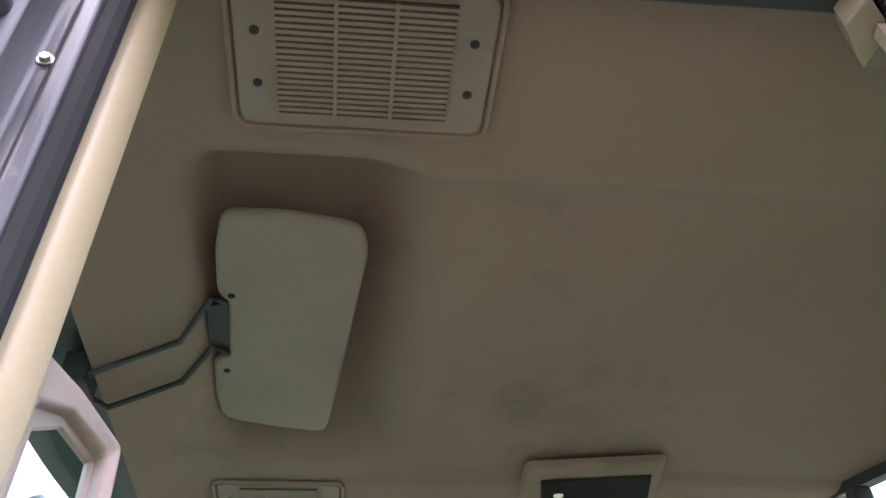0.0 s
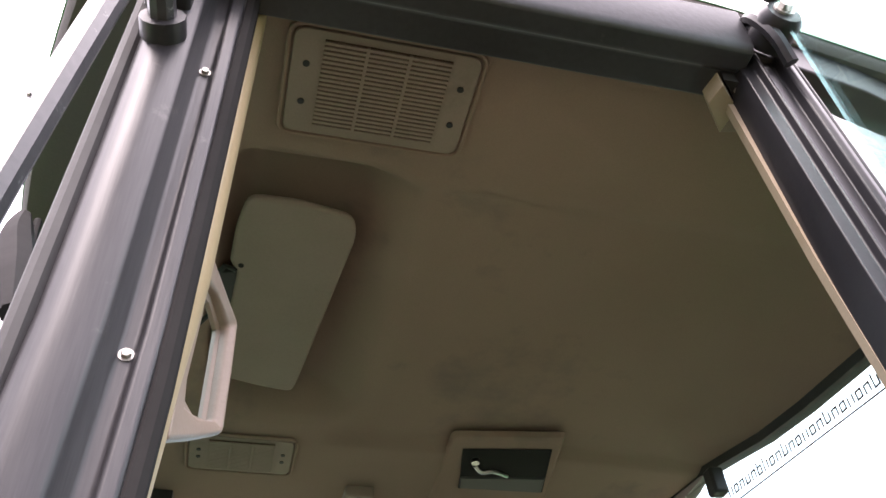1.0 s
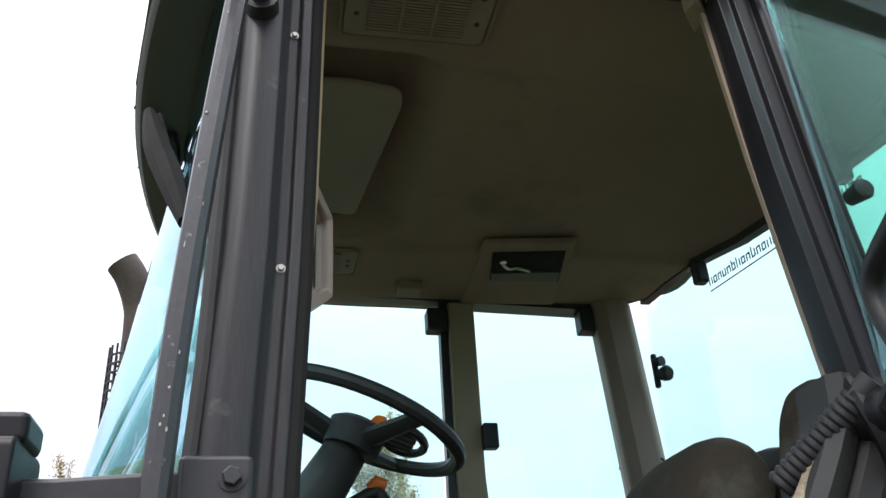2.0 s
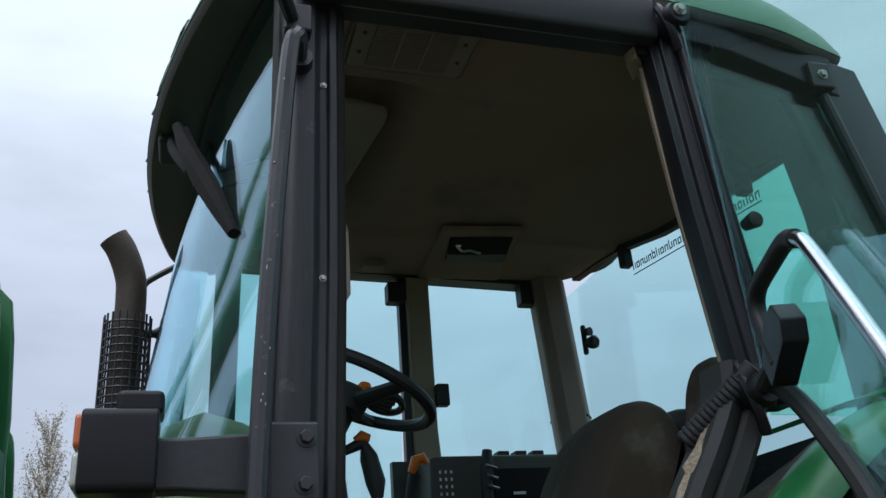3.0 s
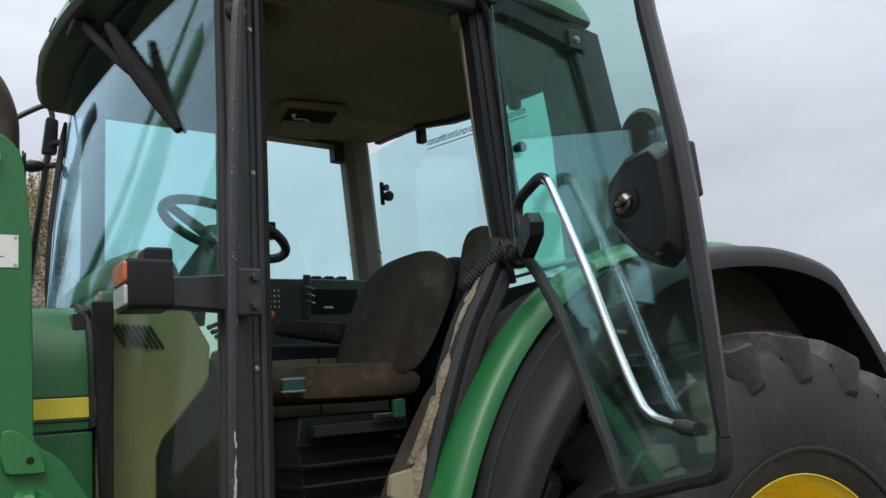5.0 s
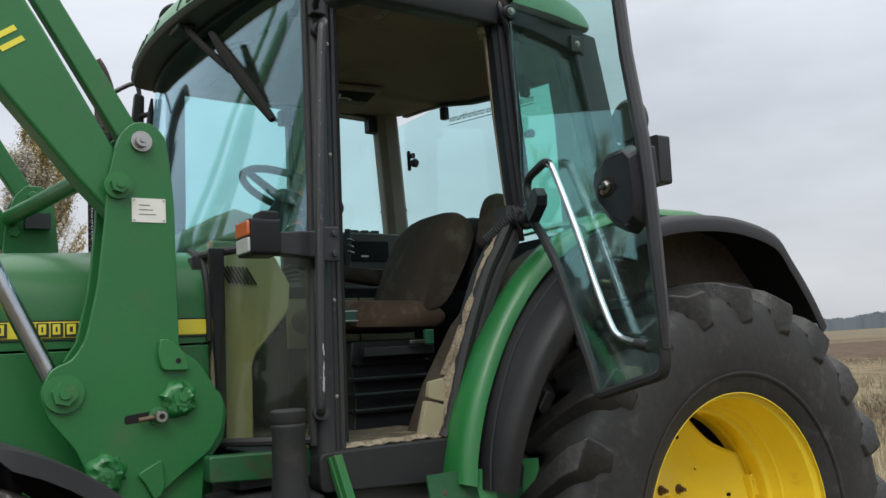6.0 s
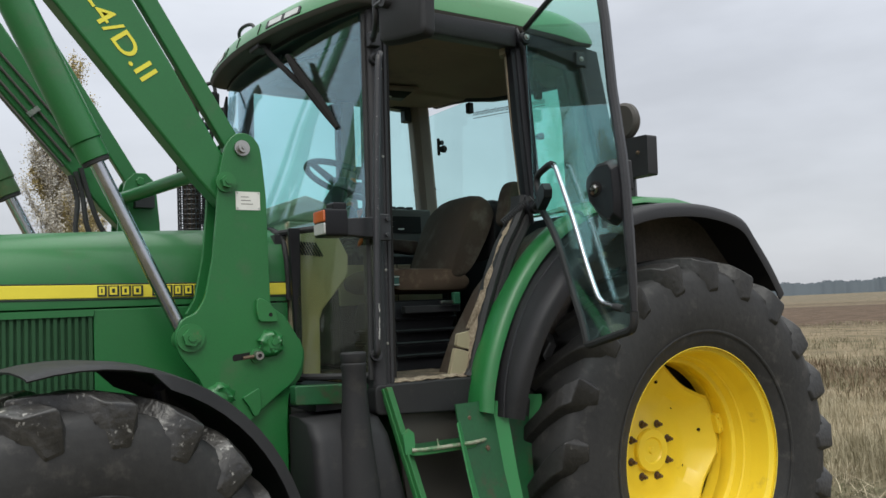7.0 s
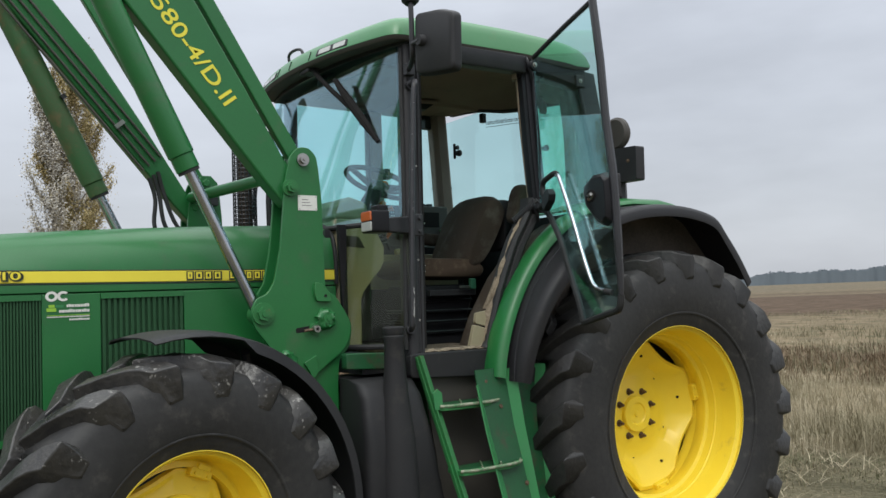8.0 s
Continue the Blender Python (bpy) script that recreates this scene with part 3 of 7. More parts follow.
def wheel(name, label, centre, flange, rim_r, tyre_r, width, inset, disc_r, turn_deg, steer=0.0, count=20, outward=-1, bolts=8, bolt_r=0.14,
          cuts=0.07, hub_r=0.108, planetary=False, dish=0.0):
    """A yellow steel wheel on its tyre; local y = 0 at the outer flange, the hub lies inset metres deeper."""
    disc = bmesh.new()
    outline = disc_outline(disc_r, cuts, radians(turn_deg))
    # dished disc: rim edge, cone, flat hub face
    rings = []
    shape = ((1.0, inset - 0.02), (0.95, inset - 0.026), (0.88, inset - 0.02 + dish * 0.15), (0.66, inset - 0.045 + dish * 0.9), (0.50, inset - 0.042 + dish), (0.46, inset - 0.05 + dish))
    for scale, y in shape:
        ring = []
        for x, z in outline:
            rr = math.hypot(x, z)
            s = scale if scale > 0.85 else scale * disc_r / rr
            ring.append(disc.verts.new((x * s, y, z * s)))
        rings.append(ring)
    back = [disc.verts.new((v.co.x, inset + dish + 0.02, v.co.z)) for v in rings[0]]
    for p, q in [(back, rings[0]), *zip(rings, rings[1:])]:
        for k in range(len(p)):
            disc.faces.new((p[k], p[(k + 1) % len(p)], q[(k + 1) % len(q)], q[k]))
    disc.faces.new(back[::-1])
    disc.faces.new(rings[-1])
    ob = part(name, disc, YELLOW, tractor, label, smooth=40)
    ob.matrix_basis = Matrix.Translation((centre[0], flange, centre[1])) @ Matrix.Rotation(radians(steer), 4, "Z") @ (
        Matrix.Identity(4) if outward < 0 else Matrix.Rotation(math.pi, 4, "Z"))
    rw = width * 0.86
    rim = bmesh.new()
    prof = [(rim_r - 0.012, -0.004), (rim_r - 0.001, -0.002), (rim_r + 0.002, 0.010), (rim_r - 0.016, 0.020), (rim_r - 0.030, 0.030), (rim_r - 0.038, 0.095), (rim_r - 0.046, 0.150), (rim_r - 0.062, 0.160),
            (rim_r - 0.066, 0.200), (rim_r - 0.088, 0.212), (rim_r - 0.090, rw - 0.15), (rim_r - 0.055, rw - 0.1),
            (rim_r - 0.036, rw - 0.03), (rim_r, rw), (rim_r + 0.012, rw), (rim_r - 0.02, rw - 0.03), (rim_r - 0.07, rw - 0.16),
            (rim_r - 0.07, 0.19), (rim_r - 0.022, 0.08), (rim_r - 0.006, 0.02)]
    lathe(rim, prof, 96, close=True)
    part("rim", rim, YELLOW, ob, smooth=40, bevel=0.003)
    band = lathe(bmesh.new(), [(disc_r + 0.034, inset - 0.045), (disc_r + 0.008, inset - 0.05), (disc_r + 0.002, inset + 0.03), (disc_r + 0.034, inset + 0.035)], 96, close=True)
    part("rim_band", band, YELLOW, ob, smooth=30)
    for q in range(4):
        a = radians(turn_deg + 45 + 90 * q)
        lug = bmesh.new()
        turned = Matrix.Rotation(-a, 4, "Y")
        box(lug, disc_r - 0.028, disc_r + 0.012, inset - 0.058, inset + 0.01, -0.052, 0.052, turned)
        box(lug, disc_r + 0.004, disc_r + 0.030, inset - 0.066, inset - 0.02, -0.030, 0.030, turned)
        part("clamp", lug, YELLOW, ob, bevel=0.006)
        for hz in (-0.03, 0.03):
            p = turned @ Vector((disc_r - 0.012, inset - 0.058, hz))
            part("clamp_bolt", tubed([p, p + Vector((0, -0.010, 0))], 0.008, 8), YELLOW, ob, smooth=25)
    hub = bmesh.new()
    if planetary:
        lathe(hub, [(0.0, -0.02), (0.07, -0.018), (0.10, 0.0), (0.15, 0.03), (0.155, inset - 0.1), (0.19, inset - 0.06), (0.2, inset)], 40)
    else:
        inset = inset + dish
        lathe(hub, [(0.0, inset - 0.07), (0.015, inset - 0.07), (0.02, inset - 0.062), (hub_r * 0.55, inset - 0.066), (hub_r * 0.62, inset - 0.075),
                    (hub_r * 0.96, inset - 0.075), (hub_r, inset - 0.068), (hub_r, inset - 0.03)], 40)
        for hole in range(10):
            a, rr = 2 * math.pi * hole / 10 + 0.2, disc_r * (0.60 if hole % 2 else 0.78)
            p = Vector((rr * math.cos(a), inset - 0.045 - dish * (0.02 if hole % 2 else 0.42), rr * math.sin(a)))
            part("small_hole", tubed([p + Vector((0, 0.02, 0)), p + Vector((0, -0.003, 0))], 0.008, 10), DARK, ob)
    part("hub", hub, YELLOW, ob, smooth=30)
    for k in range(bolts):
        a = 2 * math.pi * (k + 0.4) / bolts
        p = Vector((bolt_r * math.cos(a), inset - 0.048, bolt_r * math.sin(a)))
        bm = bmesh.new()
        tube(bm, [p + Vector((0, 0.01, 0)), p + Vector((0, -0.004, 0))], 0.021, 12)
        tube(bm, [p, p + Vector((0, -0.022, 0))], 0.014, 6)
        tube(bm, [p + Vector((0, -0.02, 0)), p + Vector((0, -0.038, 0))], 0.008, 8)
        part("wheel_bolt", bm, RUSTY, ob, "rusty wheel bolt", smooth=25)
    tyre = tyre_mesh(rim_r - 0.012, tyre_r - 0.050, tyre_r, width, count, 0.26 if tyre_r > 0.8 else 0.30, 0.130 if tyre_r > 0.8 else 0.130, rw / 2)
    part("tyre", tyre, MUDDY_RUBBER if planetary else SCUFFED_RUBBER, ob, "black farm tyre with deep slanting lugs", smooth=48, mats=(RUBBER,), bevel=0.008)
    return ob


REAR, FRONT = (0.053, 0.818), (-2.705, 0.625)
wheel("rear_wheel", "large yellow rear wheel on a lugged tyre", REAR, -0.99, 0.535, 0.962, 0.50, 0.315, 0.440, 58, count=21, dish=0.10)
wheel("rear_wheel", "large yellow rear wheel on a lugged tyre", REAR, across(-0.99), 0.535, 0.962, 0.50, 0.315, 0.440, 58, count=21, dish=0.10, outward=1)
wheel("front_wheel", "yellow front wheel on a muddy lugged tyre", FRONT, -0.99, 0.385, 0.755, 0.44, 0.20, 0.29, 20, steer=14, count=18,
      bolts=8, bolt_r=0.17, cuts=0.03, planetary=True)
wheel("front_wheel", "yellow front wheel on a muddy lugged tyre", FRONT, across(-0.99), 0.385, 0.755, 0.44, 0.20, 0.29, 20, steer=14, count=18,
      outward=1, bolts=8, bolt_r=0.17, cuts=0.03, planetary=True)
part("rear_axle", tubed([(0, -0.54, 0.85), (0, -0.50, 0.85), (0, -0.36, 0.85), (0, -0.34, 0.85), (0, 0.40, 0.85), (0, 0.42, 0.85), (0, 0.56, 0.85), (0, 0.60, 0.85)], [0.12, 0.30, 0.30, 0.16, 0.16, 0.30, 0.30, 0.12], 28), GREEN_WORN, tractor, "green rear axle housing")
for y0, y1 in ((-0.550, -0.535), (across(-0.550), across(-0.535))):
    part("axle_shield", lathe(bmesh.new(), [(0.10, y0), (0.62, y0), (0.62, y1), (0.10, y1)], 48, Matrix.Translation((0, 0, 0.85)), close=True), SEAL, tractor, "dark shield round the axle end")
part("front_axle", beamed((-2.68, -0.75, 0.62), (-2.68, 0.8, 0.62), 0.2, 0.2, up=(0, 0, 1)), GREEN_WORN, tractor, "green front axle beam", bevel=0.03)
part("transmission", boxed(-1.9, 0.25, -0.3, 0.36, 0.55, 1.12), GREEN_WORN, tractor, "oily green transmission housing", bevel=0.05)
part("engine_block", boxed(-3.6, -1.9, -0.24, 0.3, 0.6, 1.3), BLACK, tractor, "dark engine block under the hood", bevel=0.04)

# hood: cross sections from the cab forward
def hood_half(x):
    f = (x + 1.82) / -2.3
    return 0.375 - 0.085 * f


def hood_top(x):
    f = max(0.0, (x + 1.82) / -2.3)
    return 1.972 - 0.02 * f - 0.10 * f * f


YC = 0.03
hood_x = [-1.762, -1.80, -2.1, -2.4, -2.7, -3.0, -3.3, -3.6, -3.85, -3.98, -4.05]
rows = []
for i, x in enumerate(hood_x):
    hw, zt = hood_half(x), hood_top(x)
    nose = max(0.0, (-3.7 - x) / 0.35)
    hw, zt = hw * (1 - 0.22 * nose ** 2), zt - 0.16 * nose ** 2
    half = [(hw, 1.645), (hw + 0.002, 1.74), (hw - 0.006, zt - 0.16), (hw - 0.03, zt - 0.085), (hw - 0.085, zt - 0.038), (hw * 0.55, zt - 0.008), (0, zt)]
    rows.append([(x, YC - y, z) for y, z in half] + [(x, YC + y, z) for y, z in reversed(half[:-1])])
part("hood", sheeted(rows, 0.012), GREEN, tractor, "smooth glossy green engine hood", smooth=50)
part("hood_lip", tubed([(-1.760, p[1] * 1.004, p[2] + 0.004) for p in rows[0]], 0.012, 8), SEAL, tractor, "black rubber seal behind the hood")


def side_panel(x0, x1, z0, z1, side, name, label, out=0.0, mat=GREEN, thick=0.02, rise=0.0):
    s = -1 if side < 0 else 1
    bm = bmesh.new()
    a, b = hood_half(x0) + out, hood_half(x1) + out
    vs = []
    for x, h in ((x0, a), (x1, b)):
        for d in (0, thick):
            for z in (z0, z1):
                vs.append(bm.verts.new((x, YC + s * (h - d), z + (rise if x == x1 else 0.0))))
    for f in ((0, 1, 3, 2), (4, 6, 7, 5), (0, 4, 5, 1), (2, 3, 7, 6), (0, 2, 6, 4), (1, 5, 7, 3)):
        bm.faces.new([vs[i] for i in f])
    return part(name, bm, mat, tractor, label, bevel=0.004)


for s in (-1, 1):
    side_panel(-1.762, -2.535, 1.0, 1.638, s, "side_panel", "green engine side panel")
    side_panel(-2.90, -3.14, 1.0, 1.638, s, "side_panel", "green engine side panel")
    side_panel(-3.50, -3.95, 1.0, 1.638, s, "side_panel", "green engine side panel")
    side_panel(-1.766, -3.95, 1.671, 1.721, s, "stripe", "yellow stripe along the hood", out=0.005, mat=STRIPE, thick=0.006, rise=0.026)
    for z in (1.667, 1.725):
        side_panel(-1.766, -3.95, z - 0.004, z + 0.002, s, "stripe_edge", "dark line along the stripe", out=0.0045, mat=INK, thick=0.006, rise=0.026)
    for g0, g1 in ((-2.535, -2.90), (-3.14, -3.50)):
        grille = side_panel(g0, g1, 1.0, 1.638, s, "side_grille", "dark green slatted engine grille", out=-0.012, mat=GREEN_DARK)
        slats = bmesh.new()
        count = int(abs(g1 - g0) / (0.024 if g0 > -3 else 0.012))
        for k in range(count):
            x = g0 + (g1 - g0) * (k + 0.5) / count
            y = YC + s * (hood_half(x) - 0.008)
            wide = 0.0065 if g0 > -3 else 0.0035
            box(slats, x - wide, x + wide, y - 0.009, y + 0.009, 1.03, 1.615)
        tagged(part("slats", slats, GREEN_DARK, grille), kind="stuff")
        for za, zb in ((1.612, 1.638), (1.0, 1.03)):
            p, q = YC + s * (hood_half(g0) - 0.004), YC + s * (hood_half(g1) - 0.004)
            part("grille_frame", beamed((g0, p, (za + zb) / 2), (g1, q, (za + zb) / 2), 0.022, zb - za), GREEN, grille)


def hood_point(x, z, out):
    return (x, YC - hood_half(x) - out, z)


# lettering on the hood: bars for the maker's name, the model number's last figures
def hood_bar(x0, x1, z0, z1, mat, name, label, out=0.0085):
    bm = bmesh.new()
    vs = [bm.verts.new(hood_point(x, z, o)) for o in (out, out - 0.003) for x, z in ((x0, z0), (x1, z0), (x1, z1), (x0, z1))]
    for f in ((0, 1, 2, 3), (7, 6, 5, 4), (0, 4, 5, 1), (1, 5, 6, 2), (2, 6, 7, 3), (3, 7, 4, 0)):
        bm.faces.new([vs[i] for i in f])
    return part(name, bm, mat, tractor, label)


lx = -2.522
for wdt in (0.034, 0.040, 0.038, 0.040, 0.0, 0.038, 0.034, 0.034, 0.038, 0.034):
    zs = 1.671 + 0.026 * (-1.81 - lx) / 2.14
    if wdt:
        hood_bar(lx, lx + wdt, zs + 0.005, zs + 0.047, INK, "name_bar", "dark-edged bar of the maker's name")
        hood_bar(lx + 0.005, lx + wdt - 0.008, zs + 0.012, zs + 0.043, STRIPE, "name_bar", "yellow face of a name bar", out=0.0095)
        hood_bar(lx + 0.013, lx + wdt - 0.016, zs + 0.019, zs + 0.035, INK, "name_bar", "dark middle of a name bar", out=0.0105)
    lx += wdt + 0.005 if wdt else 0.03


def text_on(body, size, m, mat, parent, name, label, depth=0.001, swell=0.008):
    cu = bpy.data.curves.new(name, "FONT")
    cu.body, cu.size, cu.extrude = body, size, depth
    cu.align_x, cu.align_y = "LEFT", "BOTTOM"
    cu.offset = size * swell
    tmp = bpy.data.objects.new(name, cu)
    scene.collection.objects.link(tmp)
    me = bpy.data.meshes.new_from_object(tmp.evaluated_get(bpy.context.evaluated_depsgraph_get()))
    bpy.data.objects.remove(tmp)
    me.materials.clear()
    me.materials.append(mat)
    ob = new(name, me)
    ob.parent = parent
    ob.matrix_basis = m
    return tagged(ob, label)


def along(origin, right, up):
    """A pose whose x runs along right and y along up."""
    r, u = Vector(right).normalized(), Vector(up)
    u = (u - r * u.dot(r)).normalized()
    n = r.cross(u)
    m = Matrix((r, u, n)).transposed().to_4x4()
    m.translation = origin
    return m


for mm, swell, out, dx, dz in ((INK, 0.075, 0.0085, 0.006, -0.004), (INK, 0.075, 0.0085, 0.0, 0.0), (STRIPE, 0.015, 0.0105, 0.0, 0.0)):
    text_on("6910", 0.058, along(hood_point(-3.392 + dx, 1.694 + dz, out), Vector(hood_point(-3.2, 1.66, 0)) - Vector(hood_point(-3.4, 1.66, 0)), (0, 0, 1)) @ Matrix.Diagonal((1.5, 0.82, 1, 1)),
            mm, tractor, "number_decal", "yellow figures with dark edges on the stripe", swell=swell)


# dealer's decal as plain shapes: two white rings, a lime block and rows of small white bars
def hood_ring(xc, zc, r_out, r_in, gap, name, label):
    bm = bmesh.new()
    angles = [radians(gap + (360 - 2 * gap) * k / 28) for k in range(29)]
    top = [[bm.verts.new(hood_point(xc + r * math.cos(a) * 1.12, zc + r * math.sin(a), o)) for a in angles] for r, o in ((r_out, 0.001), (r_out, 0.003), (r_in, 0.003), (r_in, 0.001))]
    for p, q in zip(top, top[1:]):
        for k in range(28):
            bm.faces.new((p[k], p[k + 1], q[k + 1], q[k]))
    return part(name, bm, WHITE, tractor, label)


hood_ring(-3.100, 1.628, 0.022, 0.0115, 0, "decal", "white ring of the dealer decal")
hood_ring(-3.053, 1.628, 0.022, 0.0115, 42, "decal", "white open ring of the dealer decal")
for x0, x1, z0, z1, mm in ((-3.120, -3.082, 1.562, 1.577, LIME), (-3.112, -3.088, 1.579, 1.592, LIME), (-3.084, -3.052, 1.579, 1.590, GREEN_PALE), (-3.119, -2.945, 1.5435, 1.5460, LIME)):
    hood_bar(x0, x1, z0, z1, mm, "decal", "lime block of the dealer decal", out=0.003)
small = random.Random(9)
for x0, x1, z0, h in ((-3.040, -2.945, 1.580, 0.011), (-3.070, -2.945, 1.557, 0.011), (-3.119, -2.945, 1.536, 0.0045), (-3.030, -2.945, 1.522, 0.007)):
    x = x0
    while x < x1 - 0.004:
        w = min(x1 - x, h * (0.55 + 0.5 * small.random()))
        hood_bar(x, x + w * 0.78, z0, z0 + h * (1.0 if small.random() < 0.75 else 1.25), WHITE, "decal", "small white bar of the dealer decal", out=0.003)
        x += w

# front fenders: thin black arcs over the front tyres, turned with the wheels
for s in (-1, 1):
    rows = []
    cy = -0.80 if s < 0 else across(-0.80)
    turn = Matrix.Translation((FRONT[0], cy, 0)) @ Matrix.Rotation(radians(14), 4, "Z")
    for k in range(25):
        a = radians(104 - 130 * k / 24)
        r = 0.838 - 0.05 * k / 24
        w = 0.22 - 0.03 * (1 - k / 24) ** 2
        lip = 0.014 if k < 6 else 0.052
        row = []
        for dy, dr in ((-w, -lip), (-w + 0.006, -0.008), (-w + 0.03, 0.0), (-w * 0.4, 0.012), (w * 0.4, 0.012), (w - 0.02, 0.0), (w, -lip)):
            row.append(turn @ Vector(((r + dr) * math.cos(a), dy, FRONT[1] + (r + dr) * math.sin(a))))
        rows.append(row)
    part("front_fender", sheeted(rows, 0.007), PLASTIC, tractor, "thin black plastic front fender")
    part("fender_bracket", tubed(smooth_path([(-2.4, cy * 0.55, 0.8), (-2.35, cy * 0.8, 1.1), (-2.42, cy, 1.36)], 5), 0.022), BLACK, tractor, "black fender bracket")

# ---- rear fenders ----
ARC = [(-1.135, 1.15), (-1.115, 1.25), (-1.06, 1.41), (-0.97, 1.58), (-0.86, 1.73), (-0.72, 1.87), (-0.55, 1.98), (-0.33, 2.045), (-0.08, 2.065), (0.18, 2.055)]
OUT = [(-1.045, 1.12), (-1.03, 1.25), (-0.985, 1.40), (-0.915, 1.55), (-0.81, 1.69), (-0.67, 1.82), (-0.50, 1.945), (-0.28, 2.015), (-0.03, 2.04), (0.2, 2.03),
       (0.42, 1.978), (0.53, 1.88), (0.66, 1.74), (0.77, 1.60)]
for s in (-1, 1):
    def yy(v):
        return v if s < 0 else across(v)
    arc = [Vector((p[0], 0, p[1])) for p in ARC]
    arc = smooth_path(arc, 4)
    hub_at = Vector((0, 0, 0.85))
    rows = []
    for i, p in enumerate(arc):
        d = (p - hub_at).normalized()
        slim = 0.040 * min(1.0, 2.2 * i / len(arc))
        row = []
        for y, k in ((-0.70, -0.02), (-0.735, 0.0), (-0.78, 0.002), (-0.815, -0.001), (-0.842, -0.006), (-0.864, -0.022), (-0.870, -0.050)):
            q = p + d * k
            row.append((q.x, yy(y + slim * (-0.70 - y) / 0.168), q.z))
        rows.append(row)
    part("rear_fender", sheeted(rows, 0.01), GREEN, tractor, "curved green rear fender beside the cab", smooth=50)
    wall = bmesh.new()
    prism(wall, [(p.x, p.z - 0.01) for p in arc[:-8]] + [(-0.03, 2.046), (0.2, 2.036), (0.42, 1.984), (0.535, 1.885), (0.665, 1.745), (0.775, 1.605)] + [(0.66 * math.cos(radians(a_)), 0.85 + 0.66 * math.sin(radians(a_))) for a_ in range(20, 161, 10)], yy(-0.72), yy(-0.685))
    part("fender_wall", wall, ARCH_WALL, tractor, "inner wall of the wheel arch, lightened for bounce light")
    out = smooth_path([Vector((p[0], 0, p[1])) for p in OUT], 4)
    rows = []
    for i, p in enumerate(out):
        d = (p - hub_at).normalized()
        f = i / (len(out) - 1)
        edge = -1.03 + 0.05 * f ** 4 if f > 0.3 else -0.93 - 0.10 * (f / 0.3)
        row = []
        for y, k in ((-0.70, 0.006), (-0.85, 0.003), (edge + 0.06, -0.002), (edge + 0.015, -0.012), (edge, -0.035), (edge + 0.004, -0.075)):
            q = p + d * k
            row.append((q.x, yy(y), q.z))
        rows.append(row)
    part("fender_extension", sheeted(rows, 0.008), FENDER_PLASTIC, tractor, "grey-black plastic fender extension over the tyre", smooth=50)
    part("fender_seam", tubed([p + (p - hub_at).normalized() * 0.004 + Vector((0, yy(-0.885), 0)) for p in out[:26]], 0.004, 6), BLACK, tractor, "thin moulded seam along the fender extension")
# top cover of the green fender behind the cab and the lamp post on it
for s in (-1, 1):
    yy = (lambda v: v) if s < 0 else across
    part("fender_top", sheeted([[(x, yy(y), z) for y, z in ((-0.45, zt), (-0.70, zt), (-0.80, zt - 0.01), (-0.835, zt - 0.025), (-0.845, zt - 0.045))]
                                for x, zt in ((-0.5, 2.02), (-0.3, 2.075), (-0.1, 2.098), (0.15, 2.098), (0.26, 2.08), (0.34, 2.045))], 0.01), GREEN, tractor,
         "green top of the rear fender", smooth=50)
    if s > 0:
        continue
    lamp = part("rear_lamp", plated(rounded([(yy(-0.52), 2.212), (yy(-0.766), 2.208), (yy(-0.772), 2.412), (yy(-0.528), 2.42)], 0.012), 0.02, 0.09, "x"), PLASTIC, tractor,
                "square black rear lamp housing on a post")
    bm = bmesh.new()
    lathe(bm, [(0.0, 0.0), (0.085, 0.0), (0.1, 0.012), (0.1, 0.035), (0.08, 0.06), (0.03, 0.075), (0.0, 0.078)], 32,
          Matrix.Translation((0.03, yy(-0.59), 2.515)) @ Matrix.Rotation(radians(-90), 4, "Z"))
    part("work_lamp", bm, DASH, lamp, "round grey work lamp")
    part("lamp_post", tubed([(0.06, yy(-0.60), 2.03), (0.06, yy(-0.60), 2.30)], 0.032, 8), BLACK, lamp)
    bolt("lamp_bolt", (0.02, yy(-0.705), 2.33), (-1, 0, 0), 0.008, 0.012, RUSTY, lamp)


# ---- cab shell ----
def mirrored(pts):
    return [(p[0], across(p[1]), p[2]) for p in pts]


A_FOOT, A_MID, A_HEAD = (-1.532, -0.700, 1.20), (-1.494, -0.664, 2.25), (-1.484, -0.668, 2.86)
A_SECTION = [(-0.036, 0.0), (-0.034, -0.018), (-0.024, -0.032), (-0.010, -0.037), (0.010, -0.037), (0.022, -0.033), (0.028, -0.020), (0.034, -0.012), (0.046, -0.012),
             (0.050, -0.020), (0.063, -0.020), (0.066, -0.012), (0.064, 0.020), (0.03, 0.03), (-0.006, 0.05), (-0.036, 0.04)]
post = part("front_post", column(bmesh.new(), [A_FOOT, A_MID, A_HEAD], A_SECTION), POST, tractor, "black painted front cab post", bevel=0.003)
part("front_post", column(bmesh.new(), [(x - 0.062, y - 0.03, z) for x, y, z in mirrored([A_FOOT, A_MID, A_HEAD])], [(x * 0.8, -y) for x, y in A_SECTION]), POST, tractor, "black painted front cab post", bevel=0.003)
